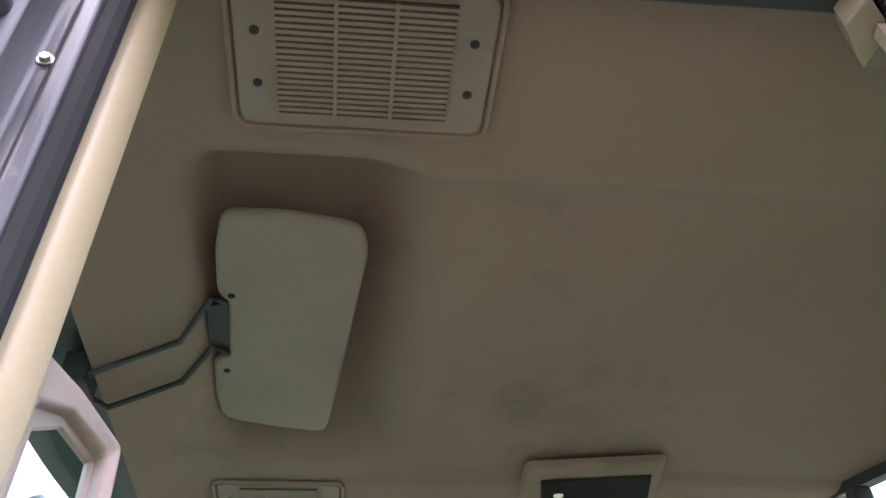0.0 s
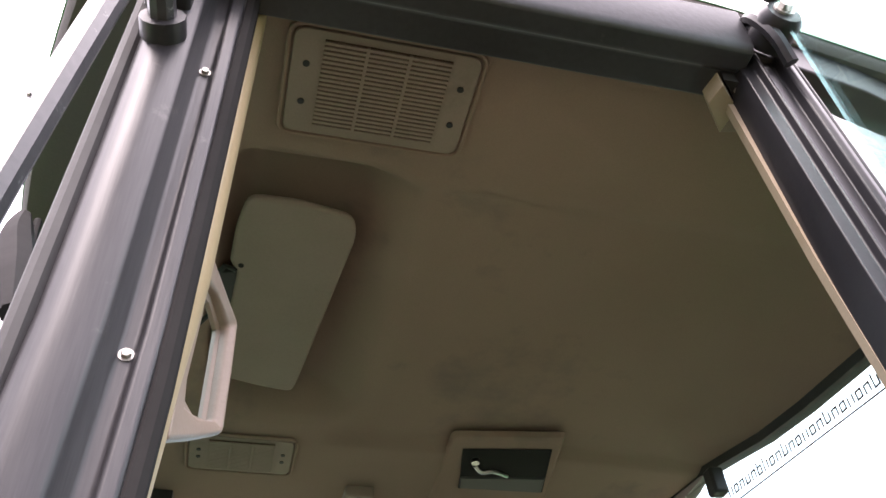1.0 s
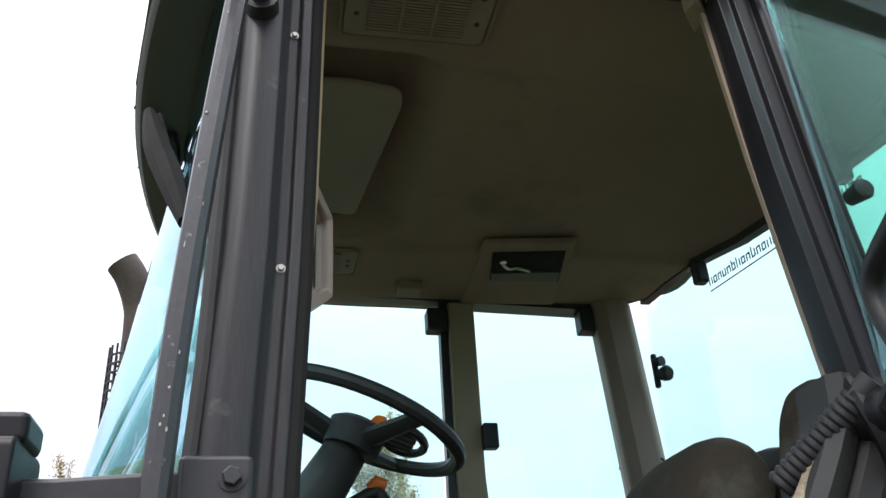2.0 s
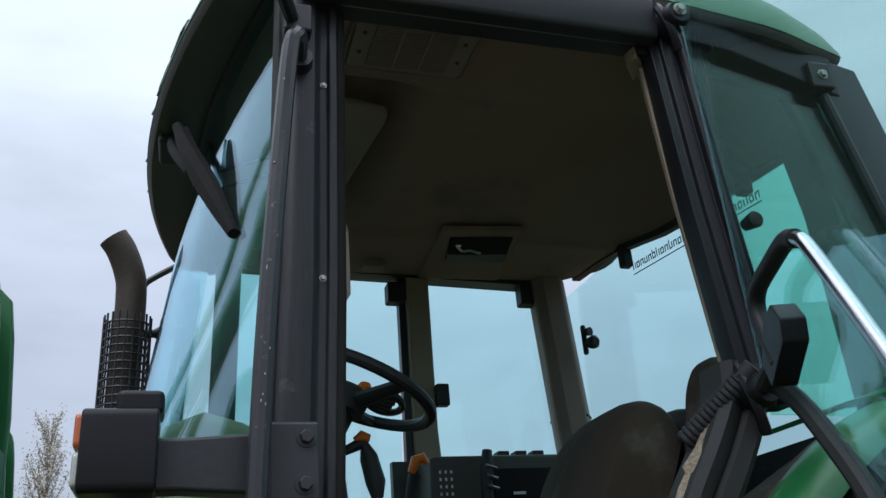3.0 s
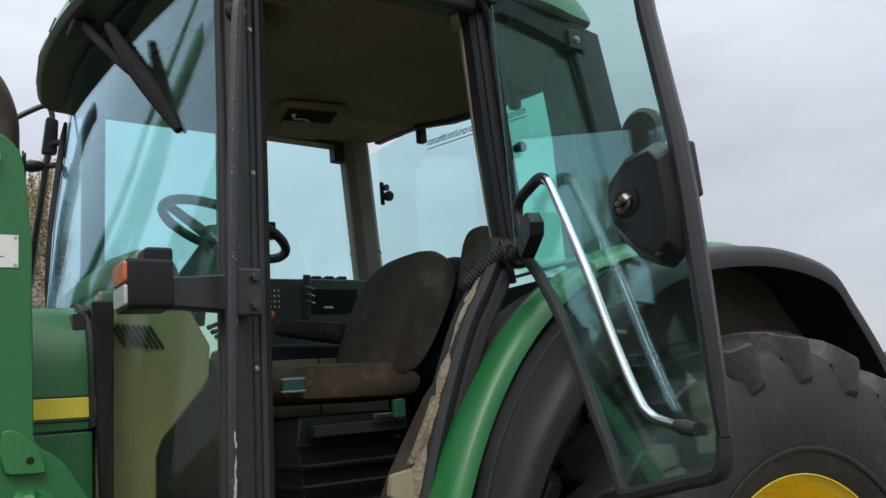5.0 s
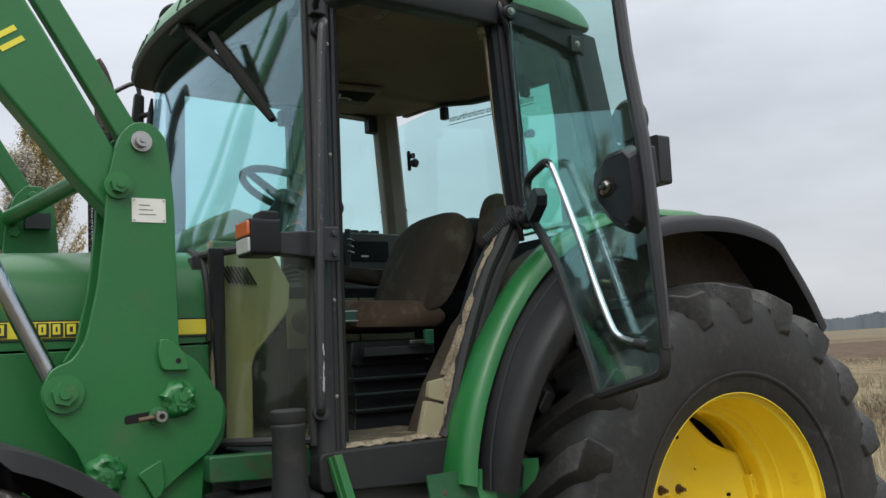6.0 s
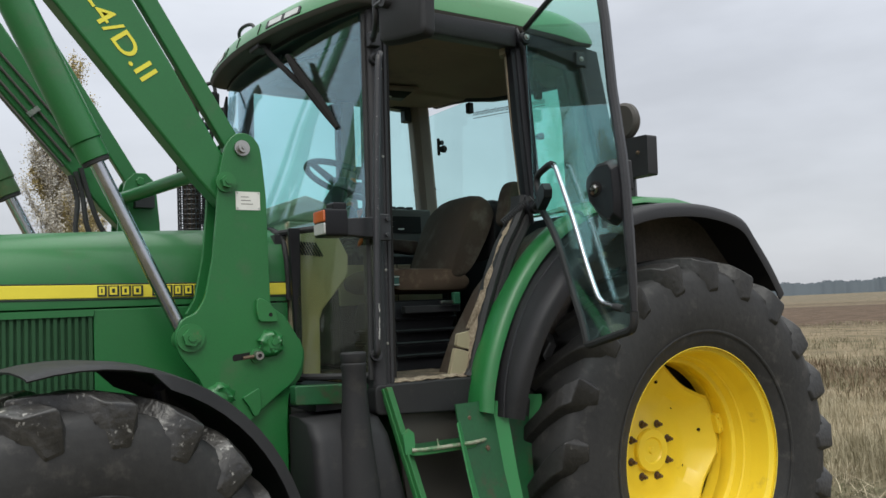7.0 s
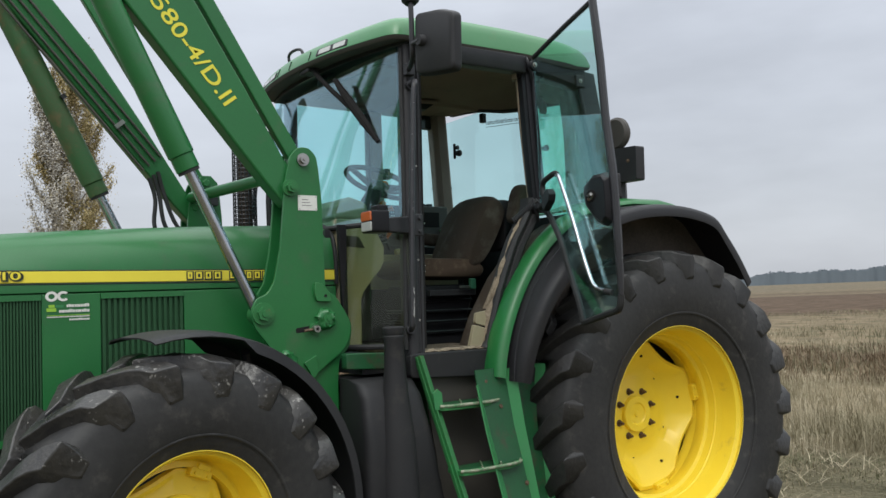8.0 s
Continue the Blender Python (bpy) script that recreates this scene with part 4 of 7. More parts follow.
# beige inner lining along the post, and the black seal between
LINE = [(-1.456, -0.650, 1.98), (-1.432, -0.642, 2.36), (-1.424, -0.642, 2.72), (-1.422, -0.642, 2.835)]
part("post_lining", column(bmesh.new(), LINE, [(0.003, -0.005), (0.008, -0.010), (0.017, -0.008), (0.023, 0.000), (0.024, 0.030), (0.008, 0.045), (0.001, 0.03)]), LINING, post, "yellowed cream plastic lining", bevel=0.003)
part("lining_gap", column(bmesh.new(), LINE, [(-0.022, -0.003), (0.004, -0.003), (0.004, 0.02), (-0.022, 0.02)]), DARK, post, "black gap beside the lining")
part("seal", tubed([(-1.462, -0.706, 1.31), (-1.427, -0.672, 2.2), (-1.416, -0.672, 2.80)], 0.0115, 10), DARK, post, "matt black door seal")
part("windscreen_bead", tubed([(-1.572, -0.715, 1.31), (-1.536, -0.683, 2.1), (-1.526, -0.680, 2.82)], 0.011, 10), SEAL, post, "brown-black glass bead")
for z in (1.45, 1.75, 2.226, 2.601):
    f = (z - 1.2) / 1.05
    x, y = (-1.532 + 0.038 * f, -0.700 + 0.036 * f) if f < 1 else (-1.494 + 0.010 * (z - 2.25) / 0.61, -0.664 - 0.004 * (z - 2.25) / 0.61)
    bolt("screw", (x + 0.040, y - 0.012, z), (0.05, -1, 0), 0.0042, 0.005, HARDWARE, post)

# hand rail tube along the front post
rail = part("hand_rail", tubed(smooth_path([(-1.495, -0.70, 2.625), (-1.502, -0.76, 2.635), (-1.512, -0.785, 2.62), (-1.524, -0.790, 2.56), (-1.550, -0.795, 2.2),
                                            (-1.562, -0.795, 1.95), (-1.576, -0.790, 1.48), (-1.572, -0.775, 1.42), (-1.55, -0.72, 1.405)], 5), 0.0145, 10), CHIPPED, tractor,
            "worn black hand rail beside the door")
chips = random.Random(12)
for k in range(9):
    z = 1.48 + 0.0019 * k * k + 0.012 * chips.random()
    cx = (-1.576 + 0.0298 * (z - 1.48) if z < 1.95 else -1.562 + 0.048 * (z - 1.95)) + 0.004 * chips.random() - 0.001
    cy, h, w = -0.805 - 0.0106 * min(0.47, z - 1.48), 0.006 + 0.018 * chips.random(), 0.0015 + 0.0022 * chips.random()
    part("paint_chip", plated([(cx - w, z - h * 0.6), (cx + w * 0.4, z - h), (cx + w, z + h * 0.2), (cx + w * 0.3, z + h), (cx - w * 0.7, z + h * 0.5)], cy, cy + 0.004), CHIP, rail,
         "bare chip in the rail's black paint")
for k in range(13):
    z = 1.97 + 0.56 * chips.random()
    cx = -1.562 + 0.048 * (z - 1.95) + 0.012 * (chips.random() - 0.5)
    cy, h, w = -0.8080 + 0.0075 * (z - 2.2), 0.0015 + 0.006 * chips.random() ** 2, 0.0006 + 0.0009 * chips.random()
    part("paint_chip", plated([(cx - w, z - h * 0.6), (cx + w * 0.4, z - h), (cx + w, z + h * 0.2), (cx + w * 0.3, z + h), (cx - w * 0.7, z + h * 0.5)], cy, cy + 0.004), CHIP, rail,
         "bare chip in the rail's black paint")
part("rail_foot", tubed([(-1.495, -0.70, 2.625), (-1.497, -0.722, 2.628)], 0.024, 12), BLACK, rail)
part("rail_foot", tubed([(-1.552, -0.72, 1.405), (-1.56, -0.75, 1.41)], 0.024, 12), BLACK, rail)

B_PATH = [(-0.735, -0.715, 2.00), (-0.745, -0.715, 2.12), (-0.758, -0.705, 2.40), (-0.770, -0.690, 2.86)]
B_SECTION = [(-0.008, 0.0), (-0.006, -0.018), (0.004, -0.020), (0.010, -0.022), (0.012, -0.032), (0.017, -0.033), (0.019, -0.022), (0.046, -0.022), (0.049, -0.034), (0.055, -0.038), (0.064, -0.036),
             (0.067, -0.028), (0.071, -0.028), (0.074, -0.032), (0.079, -0.030), (0.079, 0.02), (0.03, 0.03), (-0.004, 0.03)]
bpost = part("door_post", column(bmesh.new(), B_PATH, B_SECTION), JET, tractor, "black ribbed door post", bevel=0.003)
part("post_lining", column(bmesh.new(), [(-0.742, -0.690, 2.05), (-0.762, -0.672, 2.45), (-0.776, -0.668, 2.74)], [(-0.004, -0.002), (0.004, -0.003), (0.007, 0.012), (0.000, 0.012)]), BEIGE, bpost,
     "beige edge of the lining")
# beige corner bracket, open towards the door, with two screws in its socket
block = part("latch_block", plated([(-0.806, -0.663), (-0.800, -0.696), (-0.762, -0.664), (-0.766, -0.620)], 2.742, 2.80, "z"), BEIGE, bpost, "beige plastic block in the door corner", bevel=0.002)
# right cheek in a darker beige: its shaded side is put into the colour
part("shaded_cheek", loops([[(-0.762, -0.664, z), (-0.728, -0.672, z + 0.004), (-0.726, -0.626, z + 0.004), (-0.766, -0.620, z)] for z in (2.744, 2.80)]), TRIM, block, bevel=0.002)
part("socket", plated([(-0.796, -0.698), (-0.735, -0.698), (-0.732, -0.674), (-0.762, -0.667)], 2.752, 2.80, "z"), DARK, block)
bolt("screw", (-0.770, -0.686, 2.753), (0, -0.3, -1), 0.004, 0.012, HARDWARE, block)
bolt("screw", (-0.748, -0.688, 2.753), (0, -0.3, -1), 0.004, 0.012, HARDWARE, block)

R_PATH = [(-0.045, -0.605, 2.02), (-0.11, -0.60, 2.38), (-0.185, -0.585, 2.865)]
R_SECTION = [(-0.105, -0.028), (-0.095, -0.045), (-0.03, -0.040), (0.055, -0.022), (0.068, 0.03), (-0.02, 0.07), (-0.105, 0.04)]
part("rear_post", column(bmesh.new(), R_PATH, R_SECTION), BLACK, tractor, "black rear cab post", bevel=0.006)
FR_PATH = [(-0.30, 0.76, 1.5), (-0.31, 0.76, 2.2), (-0.36, 0.74, 2.86)]
FR_SECTION = [(-0.095, -0.02), (-0.06, -0.045), (0.01, -0.045), (0.045, 0.0), (0.060, 0.09), (-0.08, 0.07)]
far_post = part("rear_post", column(bmesh.new(), FR_PATH, FR_SECTION), TRIM, tractor, "beige-lined rear cab post", bevel=0.012)
part("lining_joint", column(bmesh.new(), [(-0.315, 0.76, 2.335), (-0.315, 0.76, 2.341)], [(x * 1.03, y * 1.03) for x, y in FR_SECTION]), DARK, far_post)

# door sill, floor, lower walls
part("sill", plated(rounded([(-1.57, 1.17), (-1.085, 1.145), (-1.06, 1.19), (-1.075, 1.285), (-1.475, 1.288), (-1.57, 1.288)], 0.03), -0.745, -0.60), TANK, tractor,
     "black door sill", bevel=0.008)
part("floor_pan", boxed(-1.78, -0.25, -0.64, 0.78, 1.20, 1.272), BLACK, tractor, "dark cab floor pan")
part("floor_mat", boxed(-1.50, -0.95, -0.69, 0.3, 1.272, 1.292), MAT_FLOOR, tractor, "dirty worn rubber floor mat", bevel=0.006)
# near rail lies in shadow, drawn here by the darker green
part("cab_base", plated(rounded([(-1.88, 1.235), (-1.56, 1.215), (-1.56, 1.295), (-1.88, 1.31)], 0.012), -0.675, -0.62), GREEN_SHADED, tractor, "green cab base rail", bevel=0.006)
part("cab_base", plated(rounded([(-1.93, 1.20), (-0.3, 1.16), (-0.3, 1.31), (-1.93, 1.33)], 0.012), across(-0.66), across(-0.73)), GREEN, tractor, "green cab base rail", bevel=0.006)
# door opening edge: black seal that follows the fender down to the sill
EDGE = [(-0.765, 2.08), (-0.775, 2.02), (-0.82, 1.94), (-0.885, 1.84), (-0.95, 1.70), (-1.01, 1.55), (-1.06, 1.40), (-1.085, 1.32), (-1.11, 1.288)]
edge = smooth_path([(x, -0.715, z) for x, z in EDGE], 4)
bm = bmesh.new()
rows = []
for i, p in enumerate(edge):
    t = (edge[min(i + 1, len(edge) - 1)] - edge[max(i - 1, 0)]).normalized()
    nrm = Vector((-t.z, 0, t.x))
    if nrm.x < 0:
        nrm = -nrm
    rows.append([p + nrm * a + Vector((0, b, 0)) for a, b in ((-0.010, 0.06), (-0.012, -0.01), (0.0, -0.028), (0.022, -0.020), (0.028, -0.012), (0.034, -0.026), (0.060, -0.026), (0.075, -0.012), (0.08, 0.06))])
part("door_edge", sheet(bm, rows), SEAL, tractor, "black ribbed rubber door edge")
torn = []
rnd = random.Random(11)
for i, p in enumerate(edge[6:]):
    wv = 0.002 + (0.026 if i % 7 in (2, 3) else 0.006) * rnd.random()
    torn.append([p + Vector((-0.012 - wv, 0.02, -0.01 + 0.02 * rnd.random())), p + Vector((-0.008 - wv * 0.4, 0.004 - 0.012 * rnd.random(), 0)), p + Vector((0.0, -0.004, 0)), p + Vector((0.0, 0.06, 0))])
part("torn_lining", sheeted(torn, 0.006), FOAM, tractor, "torn tan insulation along the door opening", smooth=80)
part("side_lining", plated(rounded([(-1.185, 1.295), (-1.075, 1.295), (-1.060, 1.385), (-1.150, 1.410)], 0.008), -0.700, -0.675), CREAM, tractor, "pale lining board beside the sill", bevel=0.002)
part("side_lining", plated(rounded([(-1.140, 1.418), (-1.058, 1.395), (-1.030, 1.470), (-1.050, 1.482), (-1.130, 1.470)], 0.008), -0.695, -0.672), CREAM, tractor, "pale torn lining board above the sill", bevel=0.002)
part("side_lining", plated([(-1.075, 1.49), (-1.032, 1.49), (-0.985, 1.60), (-0.965, 1.66), (-0.985, 1.655), (-1.02, 1.585), (-1.058, 1.52)], -0.692, -0.670), FOAM, tractor, "strip of torn tan insulation", bevel=0.003)
part("sill_edge", sheeted([[(x, y, z + 0.004 * math.sin(x * 90) * math.sin(x * 37)) for y, z in ((-0.715, 1.291), (-0.70, 1.302), (-0.66, 1.299), (-0.63, 1.294))]
                           for x in [-1.475 + 0.01 * k for k in range(39)]], 0.004), FOAM, tractor, "frayed tan edge of the floor mat", smooth=80)

part("side_wall", boxed(-1.56, -1.14, 0.765, 0.80, 1.66, 1.80), BLACK, tractor, "dark lower edge of the far door")
part("side_wall", boxed(-1.56, -1.27, 0.765, 0.80, 1.80, 2.0), BLACK, tractor, "dark corner of the far door")
part("side_wall", boxed(-1.56, -1.0, 0.765, 0.80, 1.25, 1.66), BLACK, tractor, "dark sill of the far door")
part("side_wall", boxed(-1.0, -0.30, 0.765, 0.80, 1.25, 2.20), BLACK, tractor, "dark lower side wall of the cab")
part("rear_wall", boxed(-0.33, -0.27, -0.62, 0.76, 1.25, 2.02), BLACK, tractor, "dark lower rear wall of the cab")
part("wheel_housing", sheeted([[(x, y, z) for x, z in ((-1.08, 1.28), (-1.0, 1.45), (-0.86, 1.66), (-0.68, 1.84), (-0.45, 1.96), (-0.27, 2.0))] for y in (-0.70, -0.45)], 0.02), CLOTH, tractor,
     "dark moulded housing over the wheel inside the cab")
part("wheel_housing", sheeted([[(x, y, z) for x, z in ((-1.08, 1.28), (-1.0, 1.45), (-0.86, 1.66), (-0.68, 1.84), (-0.45, 1.96), (-0.27, 2.0))] for y in (0.50, 0.77)], 0.02), CLOTH, tractor,
     "dark moulded housing over the wheel inside the cab")
part("housing_side", plated([(-1.08, 1.28), (-1.0, 1.45), (-0.86, 1.66), (-0.68, 1.84), (-0.45, 1.96), (-0.27, 2.0), (-0.27, 1.28)], -0.455, -0.44), CLOTH, tractor)
part("housing_side", plated([(-1.08, 1.28), (-1.0, 1.45), (-0.86, 1.66), (-0.68, 1.84), (-0.45, 1.96), (-0.27, 2.0), (-0.27, 1.28)], 0.50, 0.515), CLOTH, tractor)

# far side window posts and frames
part("window_post", column(bmesh.new(), [(-0.875, 0.775, 2.1), (-0.885, 0.78, 2.3), (-0.885, 0.775, 2.86)], [(-0.038, -0.03), (0.045, -0.03), (0.048, 0.03), (-0.038, 0.03)]), BEIGE, tractor,
     "beige-lined window post", bevel=0.008)
part("window_post", column(bmesh.new(), [(-0.95, 0.782, 1.36), (-0.935, 0.79, 2.3), (-0.935, 0.785, 2.86)], [(-0.012, -0.015), (0.012, -0.015), (0.012, 0.02), (-0.012, 0.02)]), BLACK, tractor,
     "black window seal strip")
for x, y, z in ((-0.955, 0.775, 2.79), (-0.458, 0.765, 2.795)):
    part("window_hinge", boxed(x - 0.035, x + 0.03, y - 0.03, y + 0.03, z - 0.04, z + 0.035), PLASTIC, tractor, "black window hinge cover", bevel=0.008)
part("window_catch", boxed(-0.845, -0.80, 0.72, 0.76, 2.375, 2.45), PLASTIC, tractor, "black window catch", bevel=0.006)
catch = part("window_latch", boxed(-0.318, -0.300, 0.64, 0.66, 2.535, 2.645), PLASTIC, tractor, "black rear window latch", bevel=0.008)
part("latch_knob", tubed([(-0.308, 0.645, 2.575), (-0.296, 0.63, 2.573), (-0.290, 0.612, 2.572), (-0.288, 0.605, 2.57)], [0.012, 0.022, 0.024, 0.016], 10), PLASTIC, catch)
part("latch_knob", tubed([(-0.308, 0.645, 2.615), (-0.298, 0.62, 2.612)], [0.012, 0.016], 10), PLASTIC, catch)
for y in (0.335, -0.30):
    part("window_hinge", boxed(-0.300, -0.262, y - 0.019, y + 0.019, 2.735 + 0.10 * (y - 0.335), 2.80), PLASTIC, tractor, "black rear window hinge", bevel=0.008)

part("window_frame", column(bmesh.new(), [(-0.185, -0.600, 2.01), (-0.262, -0.600, 2.353), (-0.352, -0.598, 2.753), (-0.375, -0.598, 2.86)], [(0.0, -0.006), (0.010, -0.012), (0.10, -0.006), (0.11, 0.02), (0.0, 0.02)]), JET, tractor, "black frame of the rear side window", bevel=0.003)
part("rear_pillar", plated(rounded([(-0.495, 2.0), (-0.495, 2.5), (-0.46, 2.80), (-0.46, 2.86), (-0.60, 2.86), (-0.60, 2.0)], 0.01), -0.30, -0.225, "x"), DASH, tractor, "dark lined rear corner pillar", bevel=0.01)
# header frame round the top of the cab
part("door_header", plated([(-0.742, 2.778), (-0.735, 2.768), (-0.706, 2.766), (-0.700, 2.772), (-0.655, 2.772), (-0.650, 2.86), (-0.745, 2.86)], -1.49, -0.765, "x"), BLACK, tractor, "black header over the door", bevel=0.004)
part("door_header", loops([[(-0.80, -0.732, 2.790), (-0.80, -0.660, 2.772), (-0.80, -0.650, 2.868), (-0.80, -0.732, 2.868)], [(-0.56, -0.700, 2.790), (-0.56, -0.640, 2.752), (-0.56, -0.610, 2.868), (-0.56, -0.700, 2.868)],
                           [(-0.225, -0.632, 2.760), (-0.225, -0.590, 2.728), (-0.225, -0.56, 2.868), (-0.225, -0.632, 2.868)]]), JET, tractor, "black header over the side window", bevel=0.004)
part("side_header", loops([[(x, y0, zb), (x, y1, zb), (x, y1, 2.868), (x, y0, 2.868)] for x, y0, y1, zb in ((-1.52, 0.73, 0.80, 2.853), (-0.90, 0.737, 0.806, 2.840), (-0.40, 0.74, 0.81, 2.826))]), BLACK, tractor, "dark header over the far windows")


def rear_edge(y):
    """Height of the slanting upper edge of the rear window."""
    return float(np.interp(y, (-0.58, 0.0, 0.151, 0.276, 0.42, 0.576, 0.76), (2.690, 2.745, 2.767, 2.796, 2.828, 2.848, 2.862)))


part("rear_header", plated([(y, rear_edge(y)) for y in (-0.58, 0.0, 0.151, 0.276, 0.42, 0.576, 0.76)] + [(0.76, 2.885), (-0.58, 2.885)], -0.266, -0.235, "x"), SEAL, tractor, "black header over the rear window")


def pane(name, label, pts, thick, mat=GLASS, parent=None, smooth=60):
    return part(name, sheeted(pts, thick), mat, parent or tractor, label, smooth=smooth)


def lerp3(a, b, f):
    return tuple(a[i] + (b[i] - a[i]) * f for i in range(3))


pane("side_glass", "green-tinted rear side window", [[(-0.69, -0.715, 1.99), (-0.10, -0.64, 2.0)], [(-0.735, -0.70, 2.80), (-0.30, -0.62, 2.80)]], 0.005, SIDE_GLASS)
pane("side_glass", "green-tinted far side window", [[(-1.55, 0.785, 1.65), (-0.98, 0.79, 1.65)], [(-1.53, 0.78, 2.84), (-0.94, 0.785, 2.84)]], 0.005)
pane("side_glass", "green-tinted far side window", [[(-0.84, 0.79, 2.19), (-0.40, 0.785, 2.19)], [(-0.85, 0.785, 2.84), (-0.44, 0.775, 2.84)]], 0.005)
rear_glass = pane("rear_glass", "green-tinted rear window with mirrored lettering", [[(-0.235, -0.58, 2.01), (-0.235, 0.86, 2.01)], [(-0.255, -0.58, 2.825), (-0.255, 0.86, 2.825)]], 0.005)
# dealer's web address on the rear window: a row of plain bars above a thin line
rnd = random.Random(3)
y, k = 0.312, 0
while y > -0.33:
    zc, w, h = 2.717 + 0.115 * (y - 0.31), 0.017, 0.020
    tall = 0.030 if rnd.random() < 0.25 else h
    for y0, y1, z0, z1 in ((y - 0.0032, y, 0, tall), (y - w, y - w + 0.0032, 0, h)) + (((y - w, y, h - 0.0035, h),) if k % 3 else ()) + (((y - w, y, 0, 0.0035),) if k % 2 else ()):
        part("lettering", boxed(-0.2720, -0.2705, y0, y1, zc + z0, zc + z1), INK, rear_glass)
    y -= 0.0245
    k += 1
part("lettering", beamed((-0.2715, -0.345, 2.632), (-0.2715, 0.315, 2.702), 0.0015, 0.003, up=(1, 0, 0)), INK, rear_glass)

# windscreen: one bowed pane, wide above the hood, with two legs beside it
def bow(y, z):
    f, k = (y - YC) / 0.73, (2.86 - z) / 0.91
    return -1.645 - 0.145 * k + (0.09 + 0.145 * k) * abs(f) ** 2.2 - 0.05 * f * min(1.0, max(0.0, (z - 1.9) / 0.4)) - 0.10 * k * max(0.0, f) ** 3


ws = []
for k in range(9):
    z = 1.95 + (2.86 - 1.95) * k / 8
    ws.append([(bow(y, z), y, z) for y in [-0.685 + 1.46 * i / 20 for i in range(21)]])
pane("windscreen", "bowed green-tinted windscreen", ws, 0.005, WINDSCREEN)
for s in (-1, 1):
    leg = []
    for k in range(5):
        z = 1.32 + (1.935 - 1.32) * k / 4
        ys = [-0.715 + 0.31 * i / 6 for i in range(7)]
        leg.append([(bow(y, z), y if s < 0 else across(y), z) for y in ys])
    pane("windscreen_leg", "smoky lower windscreen beside the hood", leg, 0.005, LEG_GLASS)
    y = -0.40 if s < 0 else across(-0.40)
    part("windscreen_seal", plated([(-1.756, 1.30), (-1.732, 1.30), (-1.727, 1.50), (-1.722, 1.95), (-1.774, 1.95), (-1.760, 1.51)], y - 0.012, y + 0.012), JET, tractor, "black seal beside the hood", bevel=0.006)
part("windscreen_seal", tubed([(bow(y, 1.94), y, 1.94) for y in [-0.72 + 1.5 * i / 16 for i in range(17)]], 0.014, 8), SEAL, tractor, "black seal across the windscreen")
part("windscreen_seal", tubed([(bow(y, 1.32), y, 1.325) for y in [-0.72 + 0.33 * i / 6 for i in range(7)]], 0.014, 8), SEAL, tractor, "black seal under the windscreen")
part("windscreen_header", plated([(bow(y, 2.85) - 0.01, y) for y in [-0.72 + 1.5 * i / 16 for i in range(17)]] + [(-1.50, 0.78), (-1.50, -0.70)], 2.842, 2.862, "z"), BLACK, tractor,
     "black header over the windscreen")
part("windscreen_edge", tubed([(bow(0.745, z) - 0.012, 0.745, z) for z in (2.80, 2.74, 2.60, 2.40, 2.20, 1.96)], [0.006, 0.013, 0.016, 0.018, 0.018, 0.018], 8), SEAL, tractor, "black edge strip of the windscreen")
part("firewall", plated([(-0.315, 1.25), (0.375, 1.25), (0.375, 1.93), (-0.315, 1.93)], -1.80, -1.77, "x"), BLACK, tractor, "black wall between hood and cab")


# ---- roof ----
def roof_front(y):
    return -1.785 + 0.21 * (y - 0.2) ** 2


ROOF_EDGE = rounded([(-0.085, 0.07), (-0.085, -0.590), (-0.40, -0.700), (-0.80, -0.745), (-1.20, -0.750)] + [(roof_front(y), y) for y in (-0.745, -0.60, -0.40, -0.20, 0.0, 0.20, 0.40, 0.60, 0.80)]
                    + [(-1.20, 0.835), (-0.80, 0.830), (-0.40, 0.79), (-0.085, 0.68)], 0.085, 4)


def roof_loop(scale, z):
    """The roof's outline drawn in towards its middle, lower along the front and arched over the rear window."""
    out = []
    for px, py in ROOF_EDGE:
        x, y = -0.90 + (px + 0.90) * scale, 0.04 + (py - 0.04) * scale
        front = max(0.0, min(1.0, (-1.15 - x) / 0.55))
        back = max(0.0, min(1.0, (x + 0.40) / 0.3)) * (1 - min(1.0, abs(y - 0.045) / 0.72) ** 6)
        lift = max(0.0, min(1.0, (2.98 - z) / 0.09))
        up = max(0.0, z - 2.872)
        out.append((x - 0.05 * back, y, z - 0.34 * up * front + 0.075 * back * lift))
    return out


roof = part("roof", loops([roof_loop(0.97, 2.872), roof_loop(1.0, 2.872), roof_loop(0.999, 2.884), roof_loop(0.982, 2.945), roof_loop(0.970, 2.978), roof_loop(0.945, 3.004),
                           roof_loop(0.87, 3.03), roof_loop(0.6, 3.052), roof_loop(0.2, 3.058)], cap0=False), ROOF_GREEN, tractor, "rounded green cab roof", smooth=50)
part("roof_underside", loops([roof_loop(0.80, 2.866), roof_loop(0.86, 2.862), roof_loop(0.965, 2.850), roof_loop(0.985, 2.852), roof_loop(0.995, 2.862), roof_loop(0.998, 2.874), roof_loop(0.98, 2.880)], False, False), DASH, roof, "black plastic underside of the roof")


